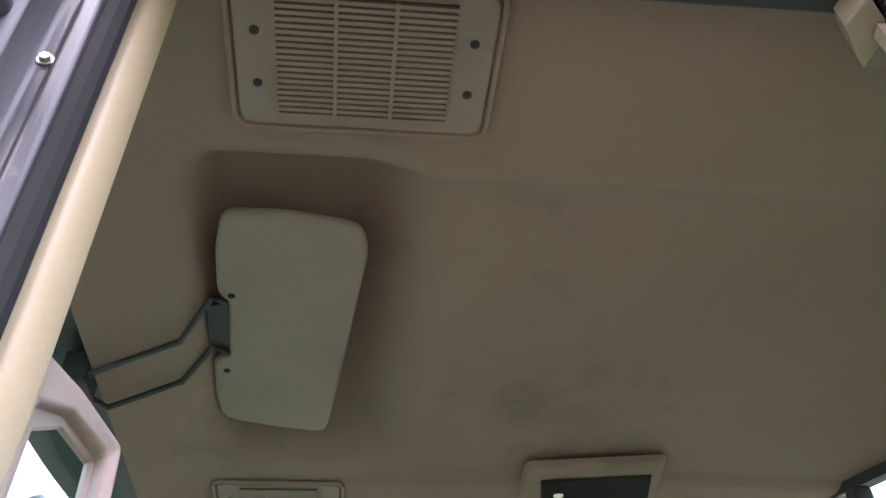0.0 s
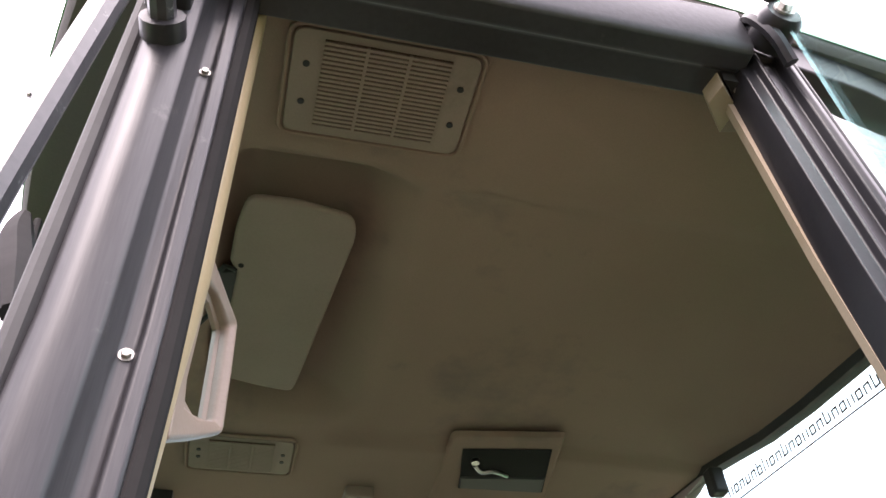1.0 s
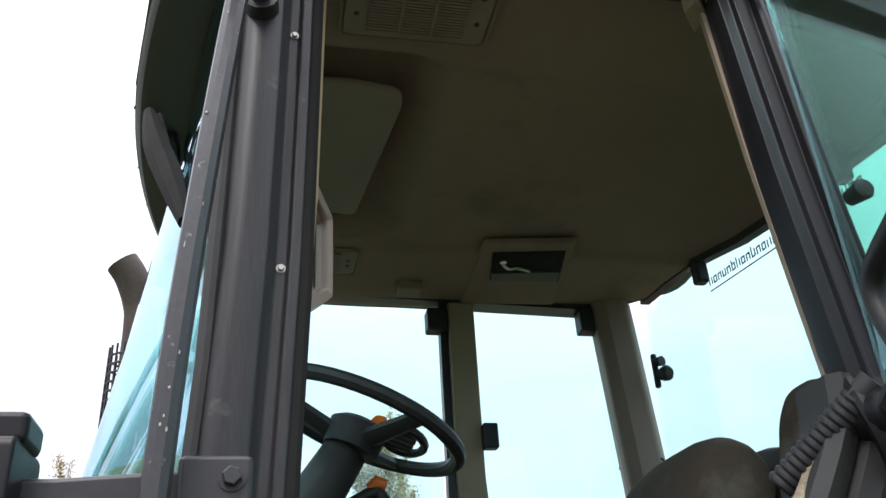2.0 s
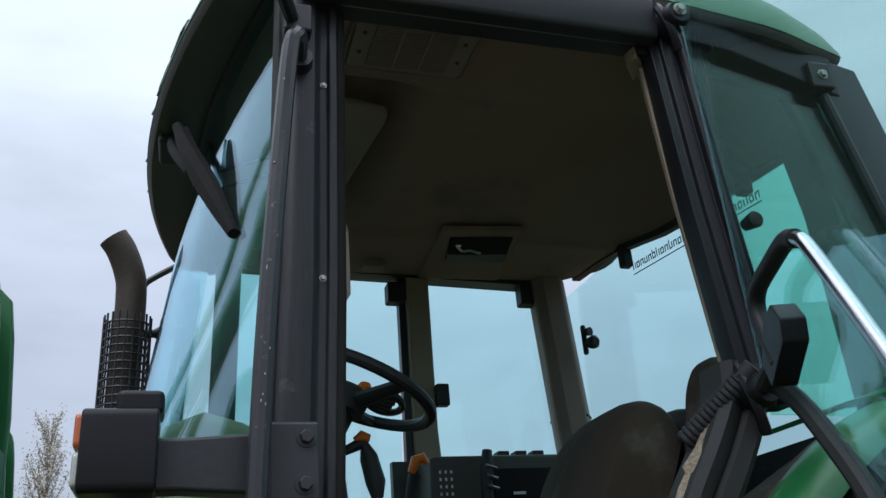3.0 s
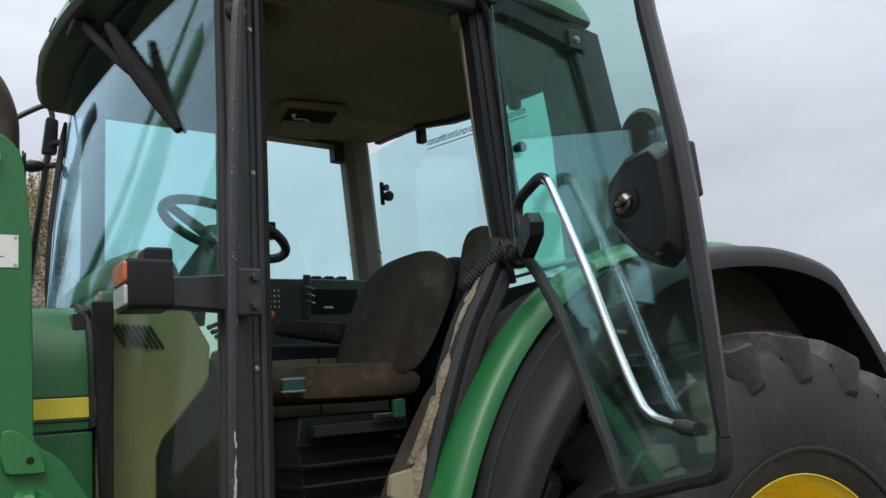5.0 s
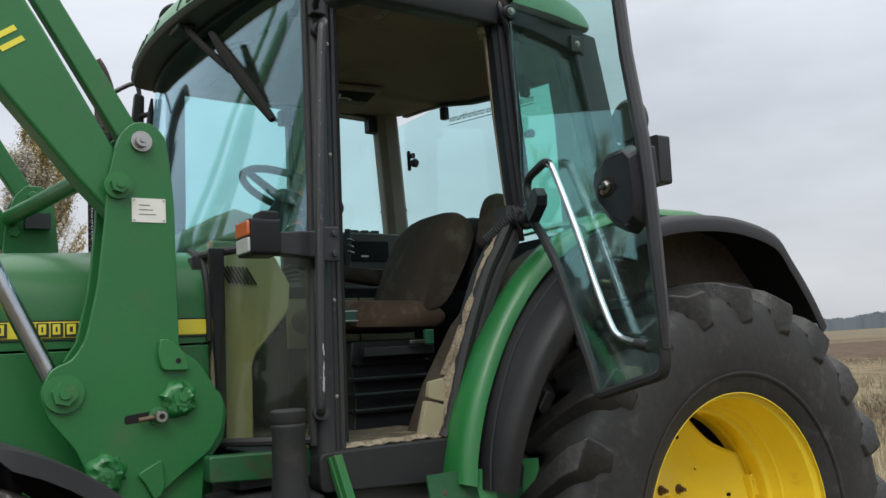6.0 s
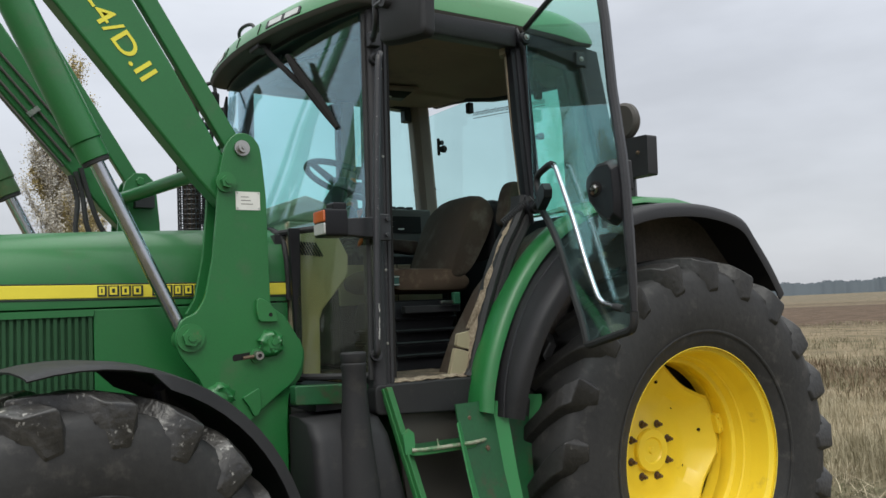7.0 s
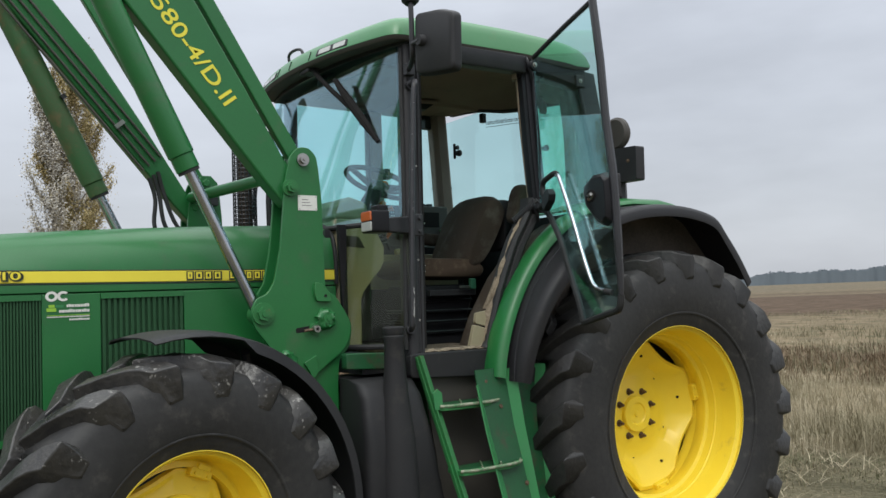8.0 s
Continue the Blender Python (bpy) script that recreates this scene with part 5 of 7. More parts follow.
# two recesses in the front edge, each with a pair of clear lamps
for y_mid in (-0.30, 0.47):
    m = along((roof_front(y_mid) + 0.012, y_mid, 2.901), (roof_front(y_mid + 0.1) - roof_front(y_mid - 0.1), 0.2, 0), (0.36, 0, 1))
    recess = part("lamp_recess", plated(rounded([(-0.135, -0.021), (0.135, -0.021), (0.128, 0.021), (-0.128, 0.021)], 0.01), -0.003, 0.012, "z"), PLASTIC, roof, "dark recess with two clear work lamps", bevel=0.002)
    recess.matrix_basis = m
    for u in (-0.066, 0.060):
        lens = part("lens", plated(rounded([(u - 0.050, -0.016), (u + 0.050, -0.016), (u + 0.050, 0.016), (u - 0.050, 0.016)], 0.006), -0.005, 0.010, "z"), LENS, roof, "clear lamp lens", bevel=0.002)
        lens.matrix_basis = m
for y_mid in (-0.10, 0.13, 0.30):
    m = along((roof_front(y_mid) + 0.009, y_mid, 2.900), (roof_front(y_mid + 0.1) - roof_front(y_mid - 0.1), 0.2, 0), (0.36, 0, 1))
    joint = part("roof_joint", boxed(-0.002, 0.002, -0.024, 0.030, -0.003, 0.006), SEAL, roof)
    joint.matrix_basis = m
part("roof_loop_handle", tubed(smooth_path([(-1.70, 0.30, 2.955), (-1.71, 0.29, 3.01), (-1.70, 0.24, 3.03), (-1.68, 0.18, 3.02), (-1.67, 0.16, 2.955)], 5), 0.009, 8), BLACK, roof, "small black loop on the roof")


# ---- headliner and its fittings ----
def liner_z(x, y):
    def inside(v, lo, hi, soft_w):
        a = min(max((v - lo) / soft_w, 0), 1)
        b = min(max((hi - v) / soft_w, 0), 1)
        f = min(a, b)
        return f * f * (3 - 2 * f)
    z = 2.842
    # shallow middle field and the deep pocket of the visor at its front
    z += 0.016 * inside(x, -1.30, 0.3, 0.2) * inside(y, -0.362, 0.42, 0.028)
    dx, dy = max(0.0, abs(x + 1.315) - 0.07), max(0.0, abs(y + 0.02) - 0.30)
    pocket = max(0.0, 1 - math.hypot(dx * (1.0 if x < -1.315 else 0.55), dy) / 0.075)
    z += 0.085 * pocket * pocket * (3 - 2 * pocket)
    z -= 0.010 * max(0.0, 1 - (y + 0.67) / 0.07) ** 2
    z += 0.010 * max(0.0, 1 - (0.76 - y) / 0.07) ** 2
    back = max(0.0, min(1.0, (x + 0.46) / 0.19))
    z += (rear_edge(y) + 0.005 - 2.842) * back * back
    front = max(0.0, min(1.0, (-1.46 - x) / 0.13))
    return z - 0.03 * front * front


nx, ny = 90, 84
rows = []
for i in range(nx + 1):
    row = []
    for j in range(ny + 1):
        y = -0.67 + 1.43 * j / ny
        x0 = max(-1.60, bow(y, 2.83) + 0.014)
        x = x0 + (-0.265 - x0) * i / nx
        edge_y = -0.67 + 0.09 * max(0.0, min(1.0, (x + 0.75) / 0.45))
        y = edge_y + (0.76 - edge_y) * j / ny
        row.append((x, y, liner_z(x, y)))
    rows.append(row)
part("headliner", sheeted(rows), HEADLINER, tractor, "beige moulded cab ceiling lining", smooth=80)


def vent_panel(x0, x1, y0, y1, z, split, name, label, slats=True):
    """A beige plate let into the ceiling: rounded frame, louvre slats over a sheet of painted shade, and four screws.
    """
    outer = rounded([(x0, y0), (x1, y0), (x1, y1), (x0, y1)], 0.018)
    ob = part(name, plated(outer, z - 0.004, z + 0.004, "z"), TRIM, tractor, label, bevel=0.002)
    ring = [(p[0], p[1], z - 0.001) for p in rounded([(x0 - 0.006, y0 - 0.006), (x1 + 0.006, y0 - 0.006), (x1 + 0.006, y1 + 0.006), (x0 - 0.006, y1 + 0.006)], 0.02)]
    part("frame", tubed(ring + [ring[0]], 0.0035, 6), HEADLINER, ob)
    gx0, gx1, gy0, gy1 = x0 + 0.042, x1 - 0.042, y0 + 0.012, y1 - 0.014
    if slats:
        # solid brown sheet: paints the shade seen between the slats
        part("opening", boxed(gx0, gx1, gy0, gy1, z - 0.0065, z - 0.004), CLOTH_AND_VENT_SHADE, ob)
        rows_n = 20
        for k in range(rows_n):
            y = gy0 + (gy1 - gy0) * (k + 0.5) / rows_n
            part("slat", boxed(gx0, gx1, y - 0.0021, y + 0.0021, z - 0.0088, z - 0.0060), TRIM, ob)
        for f in range(1, split):
            x = gx0 + (gx1 - gx0) * f / split
            part("bar", boxed(x - 0.0022, x + 0.0022, gy0, gy1, z - 0.0100, z - 0.0060), TRIM, ob)
    for x in (x0 + 0.021, x1 - 0.021):
        for y in (y0 + 0.055, y1 - 0.055):
            part("screw_hole", tubed([(x, y, z + 0.0), (x, y, z - 0.0055)], 0.0050, 12), PLASTIC, ob)
    return ob


vent_panel(-1.360, -1.098, -0.614, -0.440, 2.835, 3, "ceiling_vent", "beige slatted vent plate with four screws")
vent_panel(-1.465, -1.24, 0.42, 0.56, 2.838, 3, "ceiling_vent", "beige slatted vent plate with four screws")

# sun visor on wire arms
visor_out = rounded([(-1.398, -0.278), (-1.316, -0.280), (-1.222, -0.262), (-1.212, -0.215), (-1.240, 0.03), (-1.266, 0.252), (-1.340, 0.240), (-1.436, 0.212), (-1.442, 0.150), (-1.436, 0.042), (-1.412, 0.030),
                     (-1.403, -0.098), (-1.417, -0.118), (-1.412, -0.210)], 0.022, 4)
visor = part("sun_visor", plated(visor_out, 2.848, 2.864, "z"), TRIM, tractor, "beige sun visor folded up under the ceiling", bevel=0.007)
for x, y in ((-1.397, -0.116), (-1.418, 0.068)):
    part("visor_screw", tubed([(x, y, 2.850), (x, y, 2.8465)], 0.005, 10), DARK, visor)
part("visor_clamp", plated([(-1.402, -0.095), (-1.408, 0.028), (-1.440, 0.010), (-1.436, -0.085)], 2.852, 2.866, "z"), PLASTIC, visor, bevel=0.003)
for k, arm_pts in enumerate((((-1.405, -0.100), (-1.424, -0.112), (-1.474, -0.027), (-1.591, 0.008), (-1.612, 0.020)), ((-1.412, 0.026), (-1.432, 0.004), (-1.483, 0.077), (-1.590, 0.104), (-1.618, 0.060)))):
    part("wire_arm", tubed([(x, y, z) for z, (x, y) in zip((2.850, 2.846, 2.832, 2.800, 2.796), arm_pts)], 0.0048, 8), PLASTIC, visor)
part("visor_bracket", boxed(-1.640, -1.600, 0.005, 0.065, 2.780, 2.835), PLASTIC, visor, bevel=0.006)

# radio let into the far part of the ceiling
radio = part("radio_housing", loops([[(x, y, 2.848) for x, y in rounded([(-0.905, 0.335), (-0.645, 0.300), (-0.575, 0.735), (-0.890, 0.745)], 0.015)],
                                     [(x, y, 2.835) for x, y in rounded([(-0.897, 0.342), (-0.652, 0.308), (-0.583, 0.727), (-0.882, 0.737)], 0.015)]]), HEADLINER, tractor,
             "beige ceiling plate with a radio slot", bevel=0.004)
part("radio", loops([[(x, y, 2.8335) for x, y in ((-0.868, 0.385), (-0.662, 0.357), (-0.622, 0.552), (-0.832, 0.560))], [(x, y, 2.8305) for x, y in ((-0.864, 0.390), (-0.666, 0.362), (-0.626, 0.548), (-0.836, 0.556))]]), DARK, radio,
     "black car radio in its slot", bevel=0.001)
part("radio_face", loops([[(x, y, 2.8305) for x, y in ((-0.845, 0.500), (-0.640, 0.475), (-0.628, 0.545), (-0.834, 0.553))], [(x, y, 2.826) for x, y in ((-0.842, 0.504), (-0.643, 0.480), (-0.631, 0.542), (-0.831, 0.549))]]), PLASTIC, radio)
part("radio_knob", tubed([(-0.828, 0.425, 2.832), (-0.828, 0.425, 2.822)], 0.010, 12), STEEL, radio)
part("microphone", tubed(smooth_path([(-0.825, 0.445, 2.828), (-0.80, 0.470, 2.826), (-0.775, 0.462, 2.826), (-0.735, 0.478, 2.826)], 4), 0.0045, 8), STEEL, radio)
part("ceiling_lamp", boxed(-1.10, -1.03, 0.60, 0.66, 2.815, 2.845), TRIM, tractor, "small pale ceiling lamp", bevel=0.006)

# inner grab handle on the front post: an open beige loop with a stepped inner lip
HANDLE = [((-1.416, -0.622, 2.410), (-1.408, -0.597, 2.366)), ((-1.399, -0.570, 2.408), (-1.404, -0.565, 2.386)), ((-1.378, -0.525, 2.392), (-1.394, -0.527, 2.382)), ((-1.377, -0.525, 2.330), (-1.394, -0.527, 2.330)),
          ((-1.377, -0.525, 2.261), (-1.394, -0.527, 2.276)), ((-1.398, -0.575, 2.223), (-1.400, -0.570, 2.252)), ((-1.417, -0.622, 2.190), (-1.408, -0.597, 2.250)), ((-1.417, -0.626, 2.235), (-1.410, -0.603, 2.268)), ((-1.414, -0.626, 2.330), (-1.407, -0.603, 2.325))]


def handle_ring(f0, f1, lift, thick):
    """The loop's band between two shares of its width, raised outwards and closed on itself."""
    bm, rings = bmesh.new(), []
    for o, i in HANDLE:
        p, q = Vector(o).lerp(Vector(i), f0) + Vector((0.004, -0.004, 0)) * lift, Vector(o).lerp(Vector(i), f1) + Vector((0.004, -0.004, 0)) * lift
        deep = Vector((-0.7, 0.7, 0)) * thick
        rings.append([bm.verts.new(v) for v in (p, q, q + deep, p + deep)])
    for k in range(len(rings)):
        a, b = rings[k], rings[(k + 1) % len(rings)]
        for i in range(4):
            bm.faces.new((a[i], a[(i + 1) % 4], b[(i + 1) % 4], b[i]))
    return bm


handle = part("grab_handle", handle_ring(0.0, 0.74, 0.0, 0.016), PINK_TRIM, tractor, "beige moulded grab handle on the front post", bevel=0.004, smooth=50)
part("handle_lip", handle_ring(0.72, 1.0, -1.5, 0.006), PINK_TRIM, handle, "inner lip of the handle", bevel=0.001)


# ---- open door ----
HINGE = Vector((-0.735, -0.766, 0))
SWING = Vector((math.cos(radians(253.6)), math.sin(radians(253.6)), 0))
FACE = Vector((-SWING.y, SWING.x, 0))  # away from the camera's side of the pane
if FACE.x < 0:
    FACE = -FACE


def on_door(u, z, out=0.0):
    """A place on the open door: u metres from its hinges, out metres behind the pane."""
    p = HINGE + SWING * u + FACE * out
    return Vector((p.x, p.y, z))


LOW = [(0.012, 2.03), (0.075, 2.003), (0.135, 1.958), (0.19, 1.90), (0.25, 1.828), (0.30, 1.745), (0.378, 1.601), (0.435, 1.502), (0.462, 1.435), (0.482, 1.412), (0.60, 1.432), (0.74, 1.458), (0.808, 1.470), (0.836, 1.482), (0.850, 1.506), (0.856, 1.54)]
OUTER = [(0.856, 1.54), (0.855, 1.65), (0.851, 1.81), (0.845, 1.98), (0.836, 2.10), (0.818, 2.20), (0.790, 2.36), (0.768, 2.62), (0.720, 2.918)]
TOP = [(0.720, 2.918), (0.426, 2.893), (0.2, 2.870), (0.01, 2.848)]
outline = LOW + OUTER[1:] + TOP[1:]
bm = bmesh.new()
front, back = [bm.verts.new(on_door(u, z, 0)) for u, z in outline], [bm.verts.new(on_door(u, z, 0.005)) for u, z in outline]
bm.faces.new(front)
bm.faces.new(back[::-1])
for k in range(len(outline)):
    j = (k + 1) % len(outline)
    bm.faces.new((front[k], back[k], back[j], front[j]))
door_bm = bmesh.new()
tube(door_bm, [on_door(u, z, 0.002) for u, z in OUTER], [0.017, 0.024] + [0.027] * (len(OUTER) - 2), 10, squash=0.75)
door = part("door", door_bm, BLACK, tractor, "open glass cab door with a black frame")
part("glass", bm, DOOR_GLASS, door, "green-tinted door glass")
part("door_seal", tubed([on_door(p.x, p.y, 0.002) for p in smooth_path([(a, b, 0) for a, b in LOW], 3)], 0.016, 8), SEAL, door, "black lower door frame")
part("door_seal", tubed([on_door(u, z, 0.002) for u, z in TOP], 0.013, 8), SEAL, door, "black upper door frame")
for z in (2.80, 2.02):
    hinge = part("hinge", tubed([(-0.738, -0.735, z), (-0.738, -0.775, z), (-0.738, -0.785, z)], [0.030, 0.030, 0.024], 16), JET, door, "round black door hinge")
    part("hinge_arm", tubed(smooth_path([(-0.752, -0.730, z + 0.055), (-0.762, -0.756, z + 0.02), (-0.752, -0.764, z - 0.03), (-0.735, -0.752, z - 0.07)], 4), 0.010, 8), JET, door)
    bolt("hinge_bolt", (-0.738, -0.785, z + 0.004), (0, -1, 0), 0.010, 0.012, HARDWARE, hinge)
# chrome grab bar from the hinge side down to the far lower corner
bar_pts = [on_door(0.300, 2.163, -0.03), on_door(0.325, 2.150, -0.032), on_door(0.352, 2.118, -0.032), on_door(0.482, 1.905, -0.034), on_door(0.572, 1.730, -0.034), on_door(0.640, 1.612, -0.032),
           on_door(0.672, 1.580, -0.028), on_door(0.705, 1.567, -0.022), on_door(0.745, 1.558, -0.012)]
part("grab_bar", tubed(smooth_path(bar_pts, 4), 0.0112, 12), CHROME, door, "chrome grab bar across the open door")
part("grab_sleeve", tubed(smooth_path([on_door(0.310, 2.158, -0.03), on_door(0.28, 2.168, -0.03), on_door(0.215, 2.160, -0.03), on_door(0.145, 2.145, -0.03), on_door(0.125, 2.115, -0.03), on_door(0.140, 2.07, -0.03), on_door(0.165, 2.02, -0.03)], 4), 0.0145, 12), PLASTIC, door,
     "black end of the grab bar")
part("grab_end", tubed([on_door(0.735, 1.560, -0.014), on_door(0.75, 1.557, -0.012), on_door(0.785, 1.551, -0.004)], [0.012, 0.015, 0.013], 12), SEAL, door, "ribbed rubber bar end")
STAY = along(on_door(0.175, 2.045, -0.025), SWING + Vector((0, 0, 0.55)), (0, 0, 1))
arm = part("door_stay", plated(rounded([(-0.055, -0.035), (0.035, -0.030), (0.058, -0.005), (0.052, 0.034), (0.010, 0.040), (-0.050, 0.012)], 0.004), -0.022, 0.018, "z"), JET, door, "black door stay bracket", bevel=0.003)
arm.matrix_basis = STAY
part("stay_arm", tubed([on_door(0.06, 2.015, -0.02), on_door(0.13, 2.03, -0.025)], 0.014, 10), SEAL, door)
part("gas_strut", tubed([(-0.83, -0.66, 1.955), (-0.775, -0.72, 2.02), (-0.74, -0.765, 2.06)], 0.019, 12), SEAL, door, "ribbed black strut sleeve")
folds = [lerp3((-0.83, -0.66, 1.955), (-0.755, -0.745, 2.04), k / 41) for k in range(42)]
part("ribbed_sleeve", tubed(folds, [0.0195 if k % 3 == 0 else 0.0228 for k in range(42)], 12), PLASTIC, door)
# latch housing with its recessed lever
lat = [(0.575, 2.030), (0.588, 2.062), (0.680, 2.100), (0.800, 2.098), (0.838, 2.070), (0.850, 1.95), (0.840, 1.870), (0.790, 1.850), (0.760, 1.858), (0.690, 1.888), (0.596, 1.965)]
cen = (0.735, 1.985)
ring0 = [on_door(u, z, -0.004) for u, z in lat]
ring1 = [on_door(cen[0] + (u - cen[0]) * 0.97, cen[1] + (z - cen[1]) * 0.97, -0.022) for u, z in lat]
ring2 = [on_door(cen[0] + (u - cen[0]) * 0.74 + 0.02, cen[1] + (z - cen[1]) * 0.80, -0.046) for u, z in lat]
latch = part("latch_housing", loops([ring0, ring1, ring2]), JET, door, "black moulded latch housing with a broken lever recess", bevel=0.006)
part("recess", loops([[on_door(0.705 + 0.050 * math.cos(a), 1.998 + 0.030 * math.sin(a), -0.0475) for a in [2 * math.pi * k / 16 for k in range(16)]],
                      [on_door(0.705 + 0.043 * math.cos(a), 1.998 + 0.023 * math.sin(a), -0.0490) for a in [2 * math.pi * k / 16 for k in range(16)]]]), DARK, latch)
part("latch_lever", tubed(smooth_path([on_door(0.678, 2.004, -0.0500), on_door(0.698, 2.000, -0.0550), on_door(0.721, 2.006, -0.0560), on_door(0.733, 1.994, -0.0540), on_door(0.715, 1.984, -0.0530)], 4), [0.005] * 6 + [0.009] * 6 + [0.005] * 5, 8), STEEL, latch, "bare metal latch lever")
part("latch_pawl", tubed([on_door(0.685, 1.988, -0.0500), on_door(0.701, 1.984, -0.0540)], 0.007, 8), RUSTY, latch)
part("outer_handle", loops([[on_door(u, z, o) for u, z in rounded([(0.815, 1.975), (0.852, 1.975), (0.846, 2.085), (0.812, 2.085)], 0.008)] for o in (0.012, 0.034)]), PLASTIC, door, "black outer door handle", bevel=0.005)
part("striker", tubed([on_door(0.79, 1.875, -0.045), on_door(0.82, 1.885, -0.03)], 0.005, 8), PLASTIC, latch)
# round catches on the rear side window and its hinge
for x, y, z in ((-0.640, -0.705, 2.362),):
    part("window_knob", tubed([(x, y, z), (x + 0.004, y - 0.03, z), (x + 0.004, y - 0.033, z)], [0.012, 0.017, 0.014], 16), PLASTIC, tractor, "round black window knob")
hg = part("window_hinge", boxed(-0.325, -0.265, -0.665, -0.635, 2.755, 2.825), BLACK, tractor, "black side window hinge", bevel=0.006)
bolt("hinge_screw", (-0.295, -0.665, 2.79), (0, -1, 0), 0.009, 0.008, HARDWARE, hg)
part("window_bar", tubed([(-0.285, -0.64, 2.75), (-0.22, -0.645, 2.42), (-0.15, -0.645, 2.05)], 0.012, 8), BLACK, tractor, "black rod beside the side window")

# ---- signal lamp on its bracket ----
brk = part("lamp_bracket", loops([[(-1.52, -0.745, z) for z in (1.875, 1.965)] + [(-1.52, -0.70, z) for z in (1.965, 1.875)],
                                  [(-1.66, -0.752, z) for z in (1.885, 1.955)] + [(-1.66, -0.70, z) for z in (1.955, 1.885)],
                                  [(-1.76, -0.752, z) for z in (1.885, 1.955)] + [(-1.76, -0.70, z) for z in (1.955, 1.885)]]), BLACK, tractor, "black lamp bracket on the front post", bevel=0.006)
part("bracket_plate", boxed(-1.548, -1.475, -0.758, -0.742, 1.865, 1.975), BLACK, brk, bevel=0.006)
for x, z in ((-1.495, 1.952), (-1.497, 1.888)):
    bolt("bracket_bolt", (x, -0.757, z), (0, -1, 0), 0.010, 0.012, BLACK, brk)
lamp = part("signal_lamp", loops([[(x, y, z) for y, z in rounded([(-0.80, 1.878), (-0.69, 1.878), (-0.69, 1.985), (-0.80, 1.985)], 0.012)] for x in (-1.69, -1.784)]), JET, brk,
            "black signal lamp housing", bevel=0.004)
part("amber_lens", loops([[(x, y, z) for y, z in rounded([(-0.794, 1.934), (-0.698, 1.934), (-0.698, 1.979), (-0.794, 1.979)], 0.008)] for x in (-1.764, -1.792)]), AMBER, lamp, "amber signal lens", bevel=0.004)
part("clear_lens", loops([[(x, y, z) for y, z in rounded([(-0.794, 1.885), (-0.698, 1.885), (-0.698, 1.930), (-0.794, 1.930)], 0.008)] for x in (-1.764, -1.791)]), LENS, lamp, "clear side lens", bevel=0.004)
part("lamp_cap", boxed(-1.745, -1.685, -0.785, -0.715, 1.98, 2.012), JET, lamp, bevel=0.008)

# ---- mirrors, wiper, exhaust ----
MIR = along((-1.539, -0.868, 2.62), (0.255, -0.967, 0), (0, 0, 1))
mir_out = rounded([(0.0, 0.012), (0.10, -0.004), (0.262, -0.014), (0.272, 0.262), (0.17, 0.300), (0.012, 0.315)], 0.03)
mir = part("mirror", loops([[MIR @ Vector((u * k + 0.135 * (1 - k), v * k + 0.15 * (1 - k), w)) for u, v in mir_out] for w, k in ((-0.018, 1.0), (0.006, 1.0), (0.028, 0.95), (0.036, 0.86))]), PLASTIC, tractor,
           "large black outside mirror on a stalk", bevel=0.004)
part("mirror_stalk", tubed(smooth_path([(-1.50, -0.70, 2.70), (-1.535, -0.79, 2.705), (-1.562, -0.855, 2.735), (-1.572, -0.872, 2.80), (-1.572, -0.872, 2.96), (-1.568, -0.862, 3.03)], 5), 0.013, 10), BLACK, mir, "black mirror stalk")
part("stalk_foot", boxed(-1.525, -1.475, -0.735, -0.695, 2.675, 2.735), BLACK, mir, bevel=0.006)
part("mirror_clamp", tubed([MIR @ Vector((0.060, 0.165, 0.060)), MIR @ Vector((0.066, 0.165, 0.030))], [0.024, 0.030], 14), PLASTIC, mir)
part("clamp_arm", tubed([(-1.572, -0.872, 2.785), MIR @ Vector((0.060, 0.165, 0.052))], 0.012, 10), BLACK, mir)
part("ball_joint", tubed([(-1.570, -0.868, 2.985), (-1.569, -0.865, 3.0), (-1.568, -0.862, 3.03), (-1.566, -0.858, 3.045)], [0.030, 0.044, 0.044, 0.022], 14), PLASTIC, mir)
part("mirror_face", loops([[MIR @ Vector((u * 0.93 + 0.0095, v * 0.93 + 0.0105, w)) for u, v in mir_out] for w in (-0.0185, -0.0195)]), MIRROR, mir, "mirror glass")
far_mir = part("far_mirror", loops([[(x, y, z) for x, z in rounded([(-1.695, 2.70), (-1.640, 2.70), (-1.635, 2.84), (-1.678, 2.85)], 0.012)] for y in (0.835, 0.865)]), PLASTIC, tractor, "slim black far mirror on a tubular arm", bevel=0.004)
part("mirror_arm", tubed(smooth_path([(-1.80, 0.85, 2.815), (-1.786, 0.85, 2.832), (-1.735, 0.85, 2.868), (-1.690, 0.85, 2.894), (-1.668, 0.85, 2.892), (-1.657, 0.85, 2.865), (-1.655, 0.85, 2.80)], 4), 0.011, 8), BLACK, far_mir, "black tubular mirror arm")
far_rail = part("hand_rail", tubed(smooth_path([(-1.625, 0.80, 2.742), (-1.660, 0.845, 2.735), (-1.672, 0.85, 2.69), (-1.690, 0.85, 2.55), (-1.719, 0.85, 2.327), (-1.745, 0.85, 2.10)], 4), 0.013, 8), BLACK, tractor, "black hand rail beside the far door")
part("rail_clamp", tubed([(-1.800, 0.85, 2.642), (-1.760, 0.85, 2.646), (-1.735, 0.85, 2.648), (-1.705, 0.85, 2.650), (-1.672, 0.85, 2.652), (-1.63, 0.80, 2.652)], [0.012, 0.014, 0.026, 0.022, 0.012, 0.012], 10), BLACK, far_rail, "black clamp on the rail")

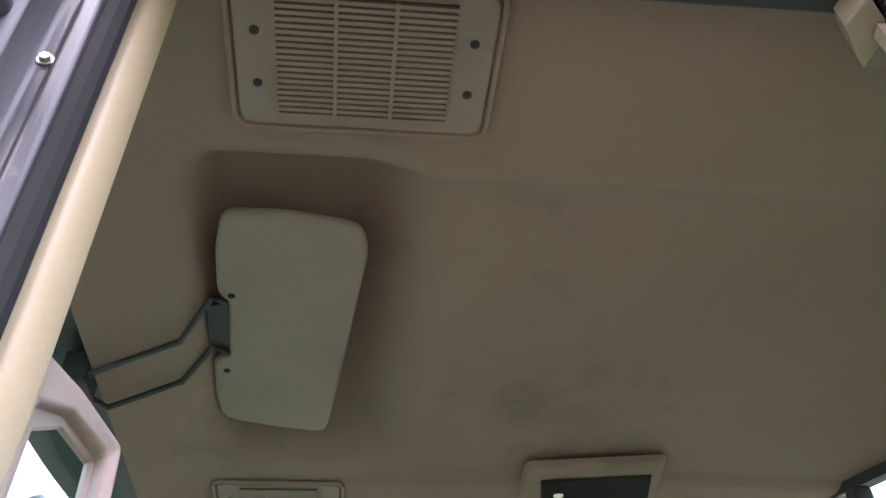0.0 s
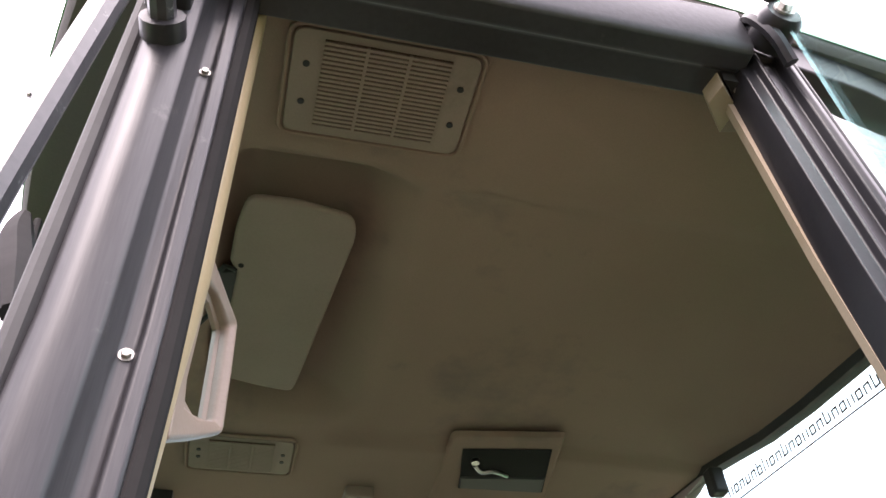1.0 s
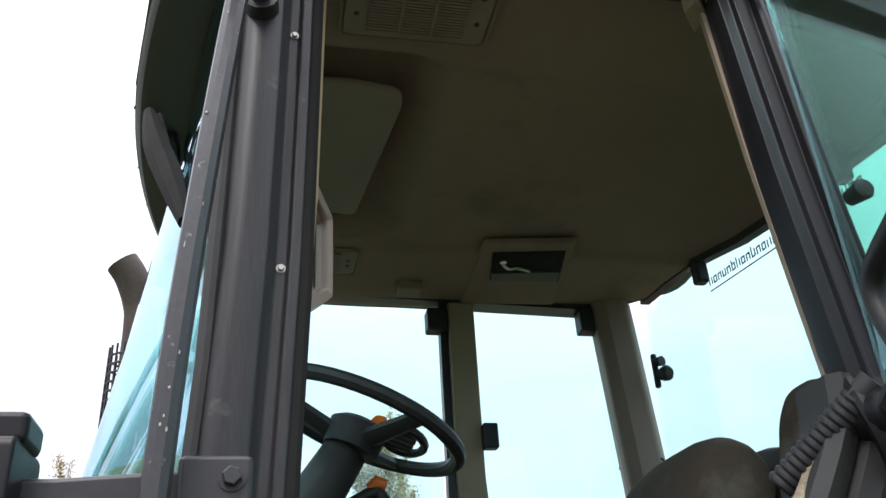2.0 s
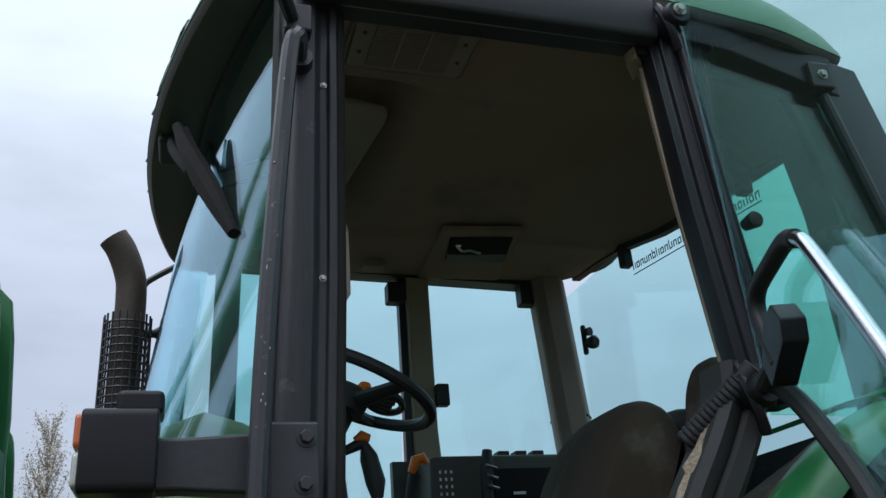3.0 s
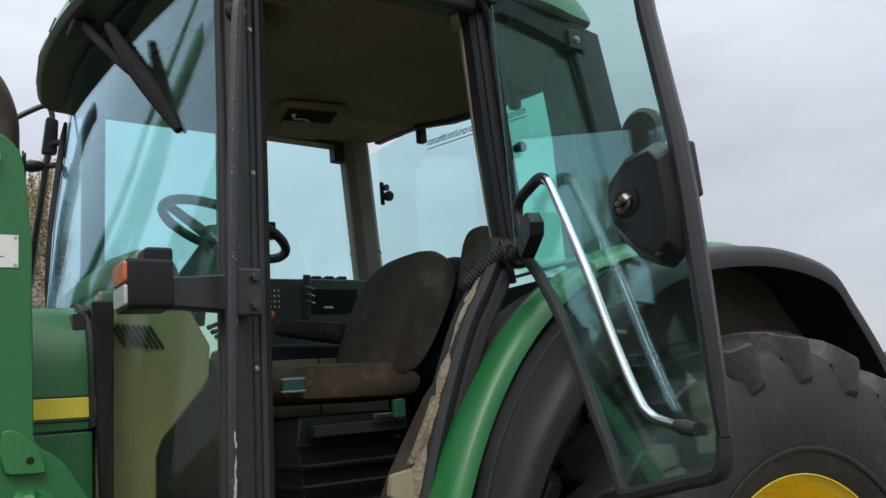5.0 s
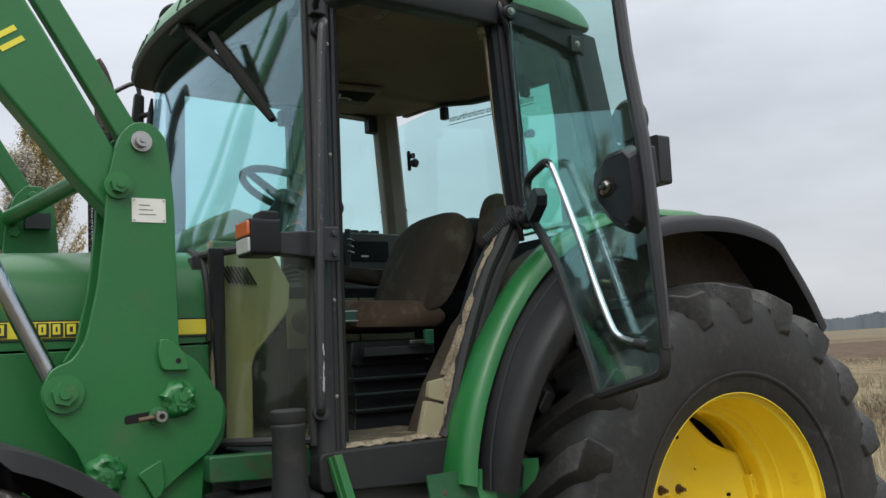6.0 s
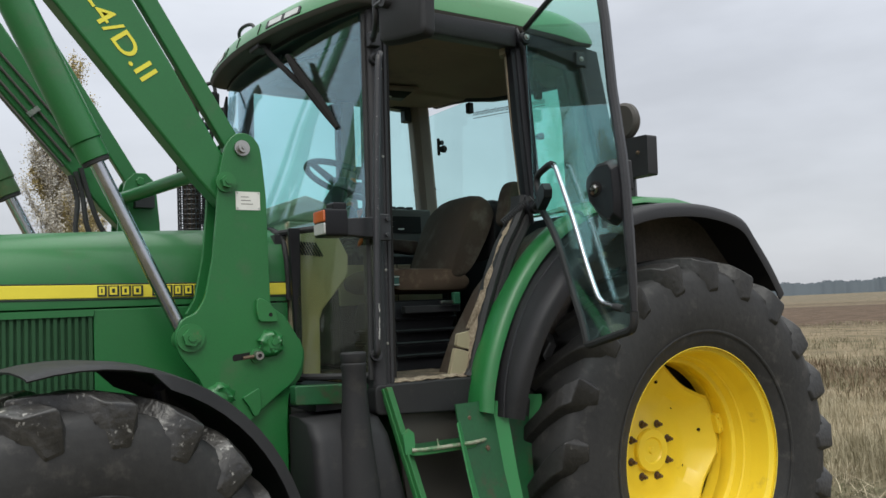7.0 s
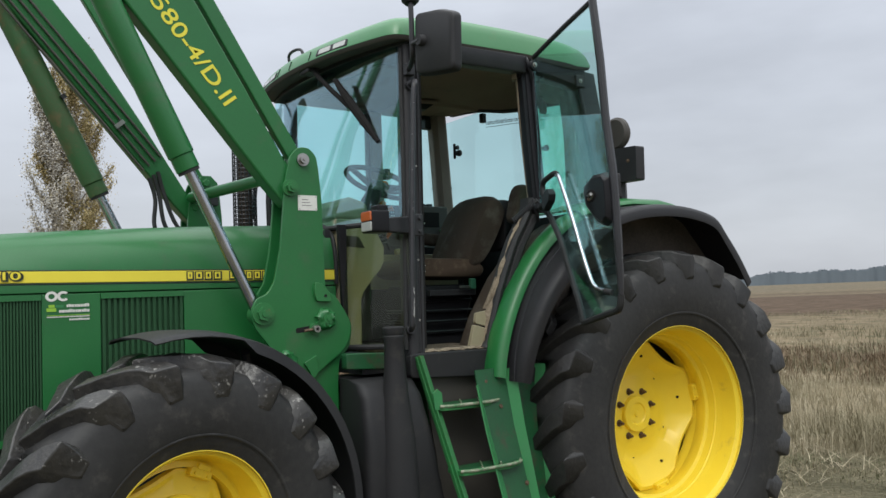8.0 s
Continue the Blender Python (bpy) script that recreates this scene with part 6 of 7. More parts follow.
wiper = part("wiper", tubed(smooth_path([(-1.712, -0.035, 2.86), (-1.715, -0.10, 2.80), (-1.700, -0.23, 2.695), (-1.668, -0.375, 2.575)], 5), 0.013, 8), DARK, tractor, "black windscreen wiper arm and blade")
blade_line = smooth_path([(-1.702, -0.285, 2.735), (-1.668, -0.375, 2.605), (-1.628, -0.455, 2.485), (-1.590, -0.535, 2.365)], 6)
part("wiper_blade", tubed([p + Vector((0.018, 0.006, 0)) for p in blade_line], 0.006, 8), DARK, wiper, "rubber wiper blade")
part("blade_bow", tubed(blade_line, [0.011 + 0.013 * math.sin(math.pi * k / (len(blade_line) - 1)) for k in range(len(blade_line))], 8), DARK, wiper)
for k in (2, 6, 10, 13, 16):
    part("blade_claw", tubed([blade_line[k], blade_line[k] + Vector((0.022, 0.004, -0.004))], 0.006, 6), DARK, wiper)
part("wiper_motor", boxed(-1.75, -1.68, -0.06, 0.06, 2.83, 2.865), PLASTIC, wiper, bevel=0.01)

ex = part("exhaust", tubed(smooth_path([(-1.835, 0.745, 1.9), (-1.832, 0.745, 2.55), (-1.832, 0.742, 2.74), (-1.842, 0.735, 2.81), (-1.87, 0.72, 2.88), (-1.898, 0.71, 2.92)], 5), 0.047, 16), SOOT, tractor, "sooty brown-black exhaust stack")
guard = bmesh.new()
for k in range(26):
    z = 1.98 + k * 0.026
    ringp = [(-1.835 + 0.070 * math.cos(a), 0.745 + 0.070 * math.sin(a), z) for a in [2 * math.pi * q / 20 for q in range(21)]]
    tube(guard, ringp, 0.0035, 5)
for q in range(20):
    a = 2 * math.pi * q / 20
    tube(guard, [(-1.835 + 0.070 * math.cos(a), 0.745 + 0.070 * math.sin(a), 1.96), (-1.835 + 0.070 * math.cos(a), 0.745 + 0.070 * math.sin(a), 2.66)], 0.0035, 5)
tagged(part("exhaust_guard", guard, BLACK, ex, "perforated black exhaust guard"), kind="stuff")

# ---- steps and tank ----
ladder = part("ladder", beamed((-1.520, -0.745, 1.275), (-1.385, -0.985, 0.42), 0.05, 0.014, up=(1, 0.2, 0)), GREEN_WORN, tractor, "green boarding ladder with two ribbed steps", bevel=0.003)
part("ladder_lip", beamed((-1.535, -0.752, 1.275), (-1.40, -0.992, 0.42), 0.008, 0.045, up=(1, 0.2, 0)), GREEN_WORN, ladder, bevel=0.002)
for y, z, x0, x1 in ((-0.86, 1.035, -1.475, -1.105), (-0.955, 0.735, -1.435, -1.055), (-1.02, 0.43, -1.39, -1.0)):
    st = part("step", loops([[(x, yy_, zz) for x, yy_ in rounded([(x0, y + 0.14), (x0, y), (x0 + 0.08, y - 0.012), (x1 - 0.1, y - 0.012), (x1, y + 0.03), (x1, y + 0.14)], 0.03)] for zz in (z - 0.022, z)]),
              GREEN_WORN, ladder, bevel=0.003)
    # flat plate whose darker green paints the shade of a hollow
    part("recess", plated(rounded([(x0 + 0.03, y + 0.015), (x1 - 0.07, y + 0.012), (x1 - 0.025, y + 0.045), (x1 - 0.025, y + 0.125), (x0 + 0.03, y + 0.125)], 0.02), z - 0.004, z + 0.003, "z"), GREEN_SHADED, st, "step recess with its shade in the paint")
    for f in (0.42, 0.72):
        x = x0 + (x1 - x0) * f
        part("rib", beamed((x - 0.035, y + 0.008, z + 0.004), (x + 0.035, y + 0.125, z + 0.004), 0.014, 0.006, up=(0, 0, 1)), WORN_STEP, st)
    part("step_lip", tubed(smooth_path([(x0, y + 0.01, z), (x0 + 0.08, y - 0.013, z), (x1 - 0.1, y - 0.013, z), (x1, y + 0.03, z), (x1 - 0.004, y + 0.12, z)], 4), 0.008, 8), WORN_STEP, st)
part("step_ear", plated([(-1.125, 1.045), (-1.075, 1.035), (-1.085, 1.085), (-1.115, 1.115), (-1.150, 1.105)], -0.80, -0.79), GREEN_PALE, ladder, "small worn ear plate by the step")
part("step_ear", plated([(-1.500, 1.02), (-1.455, 1.02), (-1.460, 1.10), (-1.485, 1.12), (-1.510, 1.10)], -0.845, -0.837), GREEN_PALE, ladder, "small worn ear plate by the step")
part("step_back", plated([(-1.47, 1.18), (-1.10, 1.16), (-1.0, 0.4), (-1.36, 0.4)], -0.70, -0.685), DASH, ladder, "black panel behind the steps")
def leaning(rows):
    """A bent plate from its top row to its foot: each row (z, points of x and y); it leans outwards like the rail."""
    bm = bmesh.new()
    sheet(bm, [[(x, y, z) for x, y in pts] for z, pts in rows], 0.007)
    return bm


# bracket and mud plates carry their shade as a darker green
part("step_bracket", leaning([(1.19, [(-1.250, -0.83), (-1.062, -0.815)]), (1.10, [(-1.250, -0.85), (-1.045, -0.833)]), (0.90, [(-1.225, -0.89), (-1.05, -0.872)]), (0.40, [(-1.15, -0.985), (-1.0, -0.97)])]), GREEN_SHADED, ladder,
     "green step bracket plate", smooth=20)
# flanges turn to the sky: that light is painted as a paler green
part("step_flange", leaning([(1.12, [(-1.285, -0.885), (-1.25, -0.846)]), (0.90, [(-1.27, -0.93), (-1.225, -0.89)]), (0.40, [(-1.21, -1.03), (-1.15, -0.985)])]), GREEN_PALE, ladder, "bent flange, paler in colour for the light it catches", smooth=20)
part("step_flange", leaning([(1.185, [(-1.062, -0.815), (-1.022, -0.865)]), (0.90, [(-1.05, -0.872), (-1.013, -0.912)]), (0.40, [(-1.0, -0.97), (-0.975, -0.995)])]), GREEN_PALE, ladder, "bent flange, paler in colour for the light it catches", smooth=20)
part("mud_plate", leaning([(1.265, [(-1.0, -0.76), (-0.831, -0.76)]), (0.40, [(-0.98, -0.90), (-0.865, -0.90)])]), GREEN_SHADED, ladder, "green mud plate", smooth=20)
part("mud_flange", leaning([(1.19, [(-0.836, -0.772), (-0.795, -0.825)]), (0.40, [(-0.865, -0.90), (-0.845, -0.925)])]), GREEN_PALE, ladder, "bent flange, paler in colour for the light it catches", smooth=20)
for x, z in ((-1.19, 1.13), (-1.10, 1.15), (-1.12, 1.0), (-1.03, 0.62)):
    bolt("step_bolt", (x, -0.82 - 0.19 * (1.19 - z), z), (0, -1, 0), 0.009, 0.010, RUSTY, ladder)

tank = part("fuel_tank", loops([[(x, y, z) for x, y in rounded([(-1.85, -0.50), (-1.86, yo), (xr, yo), (xr + 0.06, -0.50)], 0.05, 6)] for z, yo, xr in
                                ((0.42, -0.80, -1.42), (0.55, -0.835, -1.44), (0.9, -0.83, -1.50), (1.10, -0.80, -1.54), (1.165, -0.76, -1.56), (1.185, -0.68, -1.58))]), TANK, tractor,
            "large black plastic fuel tank", smooth=60)
part("filler_neck", loops([[(-1.69 + r * math.cos(a), -0.80 + r * math.sin(a), z) for a in [2 * math.pi * k / 20 for k in range(20)]] for z, r in
                           ((0.6, 0.10), (0.9, 0.085), (1.1, 0.062), (1.25, 0.05), (1.36, 0.047), (1.375, 0.051), (1.385, 0.051), (1.39, 0.047), (1.40, 0.052), (1.425, 0.052), (1.43, 0.046))]), TANK, tank, "black filler neck with a cap")

# ---- seat, wheel and controls ----
def puff(pts, y0, y1, soft_r, name, mat, parent, label="", taper=0.9):
    """An upholstered cushion: an outline in x and z, puffed between two sides."""
    rp = rounded(pts, soft_r, 5)
    cx, cz = sum(p[0] for p in rp) / len(rp), sum(p[1] for p in rp) / len(rp)
    rings = []
    for f in (0, 0.06, 0.16, 0.3, 0.5, 0.7, 0.84, 0.94, 1):
        e_ = 1 - (1 - taper) * (2 * abs(f - 0.5)) ** 4 * 2.0
        rings.append([(cx + (x - cx) * e_, y0 + (y1 - y0) * f, cz + (z - cz) * e_) for x, z in rp])
    return part(name, loops(rings), mat, parent, label, smooth=70)


seat = puff([(-1.235, 1.695), (-1.24, 1.755), (-1.18, 1.792), (-0.74, 1.785), (-0.66, 1.72), (-0.70, 1.66), (-1.18, 1.67)], -0.22, 0.26, 0.045, "driver_seat", CLOTH_AND_VENT_SHADE, tractor, "worn brown and black driver's seat")
puff([(-0.865, 1.71), (-0.855, 1.78), (-0.79, 1.93), (-0.735, 2.05), (-0.685, 2.13), (-0.63, 2.172), (-0.565, 2.168), (-0.515, 2.10), (-0.555, 2.0), (-0.61, 1.90), (-0.68, 1.79), (-0.745, 1.715), (-0.82, 1.690)], -0.225, 0.20, 0.05, "backrest", CLOTH, seat, "dark cloth backrest")
puff([(-0.555, 1.95), (-0.53, 2.10), (-0.505, 2.155), (-0.455, 2.15), (-0.44, 2.08), (-0.49, 1.9), (-0.54, 1.8)], -0.20, 0.24, 0.05, "backrest_shell", PLASTIC, seat, "black backrest shell")
puff([(-0.60, 1.99), (-0.56, 2.16), (-0.53, 2.215), (-0.475, 2.215), (-0.455, 2.16), (-0.52, 1.96)], -0.37, -0.27, 0.03, "raised_armrest", CLOTH, seat, "dark padded armrest folded up")
puff([(-1.0, 1.93), (-0.99, 1.985), (-0.69, 1.965), (-0.66, 1.90), (-0.73, 1.885)], 0.285, 0.36, 0.025, "armrest", CLOTH, seat, "dark padded armrest")
for z in (1.742, 1.706):
    part("label_stripe", boxed(-1.214, -1.142, -0.2335, -0.222, z - 0.002, z + 0.002), CHIP, seat, "pale line of the label")
part("seat_label", boxed(-1.210, -1.145, -0.232, -0.222, 1.700, 1.748), material("teal_label", (0.028, 0.080, 0.070), 0.5, scale=20), seat, "faded teal label")
part("seat_base", loops([[(x, y, z) for x, y in ((-1.16 + d, -0.19 + d), (-0.80 - d, -0.19 + d), (-0.80 - d, 0.23 - d), (-1.16 + d, 0.23 - d))] for z, d in ((1.285, 0.0), (1.40, 0.03), (1.55, 0.0), (1.63, 0.02))]), JET, seat,
     "black folded seat suspension", bevel=0.01)
for z in (1.36, 1.42, 1.48, 1.54):
    part("bellow_ring", tubed([(x, y, z) for x, y in ((-1.15, -0.19), (-0.81, -0.19), (-0.81, 0.23), (-1.15, 0.23), (-1.15, -0.19))], 0.009, 6), JET, seat)
part("belt_buckle", boxed(-0.86, -0.82, -0.27, -0.245, 1.60, 1.66), material("green_buckle", (0.022, 0.10, 0.055), 0.4, scale=20), seat, "green belt buckle", bevel=0.006)
part("belt_tongue", boxed(-0.93, -0.86, -0.262, -0.25, 1.605, 1.62), STEEL, seat, bevel=0.002)
part("seat_rail", boxed(-1.12, -0.80, -0.235, -0.20, 1.565, 1.60), PLASTIC, seat, bevel=0.004)
part("lining_canister", loops([[(x, -0.64 + r * math.cos(a), zc + r * math.sin(a)) for a in [2 * math.pi * k / 14 for k in range(14)]] for x, zc, r in ((-0.855, 1.84, 0.016), (-0.86, 1.84, 0.022), (-0.82, 1.85, 0.022), (-0.80, 1.855, 0.018))]), BEIGE, tractor,
     "small tan canister behind the door edge")

col = part("steering_column", tubed([(-1.52, 0.03, 1.75), (-1.44, 0.03, 1.98), (-1.31, 0.03, 2.185)], [0.075, 0.06, 0.045], 14), PLASTIC, tractor, "black steering column")
SW = along((-1.280, 0.02, 2.238), (0, 1, 0), (-0.92, 0, 0.39))
ringp = [SW @ Vector((0.205 * math.cos(a), 0.205 * math.sin(a), 0)) for a in [2 * math.pi * k / 48 for k in range(49)]]
part("steering_wheel", tubed(ringp, 0.0155, 10), PLASTIC, col, "black steering wheel with an orange knob")
for a in (90, 210, 330):
    r = radians(a)
    p0, p1 = SW @ Vector((0.03 * math.cos(r), 0.03 * math.sin(r), -0.04)), SW @ Vector((0.20 * math.cos(r), 0.20 * math.sin(r), 0))
    part("spoke", tubed([p0, p0.lerp(p1, 0.6), p1], [0.014, 0.011, 0.010], 8, squash=1.6), PLASTIC, col)
part("wheel_pad", tubed([SW @ Vector((0, 0, -0.06)), SW @ Vector((0, 0, -0.01)), SW @ Vector((0, 0, 0.0))], [0.055, 0.06, 0.045], 18), PLASTIC, col)
grip = bmesh.new()
for k in range(4):
    x = -0.05 + k * 0.03
    tube(grip, [SW @ Vector((x, -0.115, 0.0)), SW @ Vector((x + 0.004, -0.06, 0.0))], 0.006, 6)
tube(grip, [SW @ Vector((0.075 * math.cos(a), -0.09 + 0.045 * math.sin(a), 0.0)) for a in [2 * math.pi * k / 20 for k in range(21)]], 0.009, 8)
part("indicator_ring", grip, PLASTIC, col, "black ribbed column grip")
part("orange_knob", tubed([(-1.25, 0.02, 2.215), (-1.243, 0.02, 2.235), (-1.24, 0.02, 2.25)], [0.016, 0.022, 0.012], 14), ORANGE, col, "orange column knob")
shuttle = part("shuttle_lever", tubed([(-1.30, 0.06, 2.09), (-1.245, 0.06, 2.115), (-1.230, 0.06, 2.08), (-1.215, 0.06, 2.02), (-1.212, 0.06, 1.985)], [0.010, 0.017, 0.022, 0.024, 0.014], 12), PLASTIC, col,
               "black column lever with an orange tip")
part("lever_tip", tubed([(-1.262, 0.06, 2.118), (-1.245, 0.055, 2.128), (-1.228, 0.05, 2.122)], [0.010, 0.016, 0.010], 12), ORANGE, shuttle, "orange lever tip")
for k in range(4):
    part("column_lever", tubed([(-1.33 + 0.012 * k, 0.06, 1.93 - 0.015 * k), (-1.26 + 0.02 * k, 0.10, 1.955 - 0.02 * k), (-1.20 + 0.01 * k, 0.12, 1.945 - 0.03 * k)], [0.008, 0.007, 0.009], 8), PLASTIC, col,
         "short black control lever")

dash = part("dashboard", loops([[(-1.74, y, 1.99), (-1.56, y, 1.985), (-1.50, y, 1.93), (-1.452, y, 1.84), (-1.458, y, 1.755), (-1.475, y, 1.725), (-1.585, y, 1.60), (-1.60, y, 1.56), (-1.605, y, 1.30), (-1.755, y, 1.30)] for y in (-0.32, -0.31, 0.36, 0.37)]), CREAM, tractor,
            "cream dashboard housing with side vent", bevel=0.012)
for k in range(8):
    x = -1.695 + k * 0.0135
    part("vent_slot", beamed((x - 0.016, -0.3245, 1.902 - k * 0.001), (x + 0.020, -0.3245, 1.842 - k * 0.001), 0.004, 0.0065), DARK, dash)
part("cluster", loops([[(x, y, z) for x, z in ((-1.73, 1.99), (-1.72, 2.075), (-1.62, 2.115), (-1.52, 2.085), (-1.50, 1.98))] for y in (-0.27, -0.22, 0.27, 0.32)]), CREAM, dash, "pale instrument cluster hood", bevel=0.025)
part("cluster_face", loops([[(-1.515 + d, y0, 2.075), (-1.515 + d, y1, 2.075), (-1.495 + d, y1, 1.99), (-1.495 + d, y0, 1.99)] for d, y0, y1 in ((0.004, -0.18, 0.23), (0.006, -0.17, 0.22))]), DARK, dash)
part("pedal", boxed(-1.62, -1.60, -0.22, -0.12, 1.42, 1.54, None), PLASTIC, dash, "black foot pedal", bevel=0.008)
part("pedal", boxed(-1.62, -1.60, 0.12, 0.28, 1.42, 1.54, None), PLASTIC, dash, "black foot pedal", bevel=0.008)
part("pedal_arm", tubed([(-1.62, -0.17, 1.53), (-1.67, -0.17, 1.70)], 0.012, 8), STEEL, dash)

console = part("console", loops([[(-1.02, y, 1.30), (-1.0, y, 1.92), (-0.93, y, 2.02), (-0.92, y, 2.185), (-0.42, y, 2.185), (-0.40, y, 1.30)] for y in (0.60, 0.615, 0.76)]), DASH, tractor, "dark side console with levers and switches", bevel=0.012)
part("console_front", boxed(-1.15, -0.44, 0.40, 0.60, 1.30, 1.90), PLASTIC, console, "black lower console", bevel=0.02)
part("cream_panel", boxed(-1.16, -0.5, 0.385, 0.40, 1.62, 1.84), CREAM, console, "cream console side panel", bevel=0.006)
part("panel_joint", boxed(-0.80, -0.796, 0.382, 0.386, 1.62, 1.84), DARK, console)
for x in (-0.66, -0.60, -0.54):
    part("switch", boxed(x - 0.02, x + 0.02, 0.64, 0.69, 2.185, 2.205), PLASTIC, console, "black rocker switch", bevel=0.004)
part("display", boxed(-0.72, -0.50, 0.592, 0.601, 2.04, 2.14), DARK, console, "dark display")
part("sticker", boxed(-0.66, -0.62, 0.588, 0.593, 2.06, 2.068), WHITE, console)
for k in range(12):
    x, z = -0.895 + 0.018 * (k % 3), 2.13 - 0.022 * (k // 3)
    part("mark", boxed(x, x + 0.006, 0.596, 0.5985, z, z + 0.009), WHITE, console)
for x, z0, z1, y in ((-0.76, 2.0, 2.16, 0.55),):
    lv = part("grip_lever", tubed([(x, y, z0), (x, y, z1 - 0.06), (x + 0.004, y, z1 - 0.03), (x + 0.01, y, z1 + 0.03)], [0.017, 0.019, 0.022, 0.015], 12), PLASTIC, console, "black lever with a finger grip")
    for k in range(3):
        part("grip_ring", tubed([(x - 0.006, y - 0.022, z1 - 0.02 - k * 0.03), (x + 0.03, y - 0.018, z1 - 0.03 - k * 0.03)], 0.005, 6), STEEL, lv)
lev = part("range_lever", tubed([(-1.06, 0.40, 1.84), (-1.05, 0.39, 2.0), (-1.035, 0.37, 2.09)], [0.014, 0.016, 0.018], 10), PLASTIC, console, "black lever with an orange head")
part("lever_head", tubed([(-1.045, 0.37, 2.095), (-1.03, 0.365, 2.128), (-1.012, 0.36, 2.134), (-0.998, 0.36, 2.118)], [0.010, 0.017, 0.015, 0.007], 12), ORANGE, lev, "orange lever head")
lev = part("hand_throttle", tubed([(-1.04, 0.42, 1.90), (-1.02, 0.41, 1.955)], 0.010, 8), PLASTIC, console, "short lever with an orange grip")
part("lever_head", tubed([(-1.025, 0.41, 1.945), (-1.0, 0.405, 1.985), (-0.972, 0.40, 2.015), (-0.965, 0.40, 2.02)], [0.008, 0.015, 0.015, 0.008], 12), ORANGE, lev, "orange lever grip")
lev = part("joystick", tubed([(-1.22, 0.46, 1.78), (-1.225, 0.46, 1.95)], 0.011, 8), PLASTIC, console, "black loader joystick with a rubber boot")
part("lever_head", tubed([(-1.225, 0.46, 1.98), (-1.23, 0.46, 2.03), (-1.24, 0.46, 2.12), (-1.245, 0.46, 2.15)], [0.016, 0.026, 0.026, 0.014], 12), PLASTIC, lev, "black grip")
part("boot", tubed([(-1.215, 0.46, 1.70), (-1.22, 0.46, 1.84), (-1.22, 0.46, 1.87)], [0.055, 0.04, 0.02], 12), SEAL, lev, "black rubber boot")
part("brass_tap", tubed([(-1.20, 0.0, 1.83), (-1.17, 0.0, 1.835), (-1.155, 0.0, 1.836)], [0.018, 0.018, 0.013], 10), material("brass", (0.75, 0.62, 0.36), 0.3, metal=1.0, scale=20), console, "small brass tap")
part("far_bench", boxed(-1.20, -1.02, 0.42, 0.76, 1.30, 1.72), DASH, tractor, "dark side bench under the far window", bevel=0.02)

# ---- front loader ----
loader = thing("front_loader", "raised green front loader arms bolted beside the hood", "loader")
MAST = [(-2.105, 2.20), (-2.085, 2.265), (-2.045, 2.305), (-1.99, 2.305), (-1.952, 2.265), (-1.942, 2.20), (-1.930, 2.06), (-1.924, 1.62), (-1.87, 1.585), (-1.835, 1.53), (-1.79, 1.45),
        (-1.80, 1.375), (-1.84, 1.315), (-1.93, 1.255), (-2.0, 1.20), (-2.045, 1.155), (-2.10, 1.15), (-2.15, 1.19), (-2.18, 1.28), (-2.215, 1.36), (-2.285, 1.45), (-2.305, 1.52), (-2.275, 1.585),
        (-2.22, 1.605), (-2.185, 1.66), (-2.150, 1.82), (-2.130, 2.0), (-2.122, 2.12)]
UNDER = [(-2.0, 1.30), (-1.80, 1.50), (-1.775, 1.43), (-1.79, 1.34), (-1.85, 1.27), (-1.86, 1.15), (-1.855, 0.55), (-2.04, 0.55), (-2.06, 1.0), (-2.14, 1.2)]
INNER = [(x, z) for x, z in MAST[:8]] + [(-1.93, 1.25), (-2.1, 1.25)] + [(x, z) for x, z in MAST[-5:]]
ARM_D = Vector((-0.640, 0, 0.768))


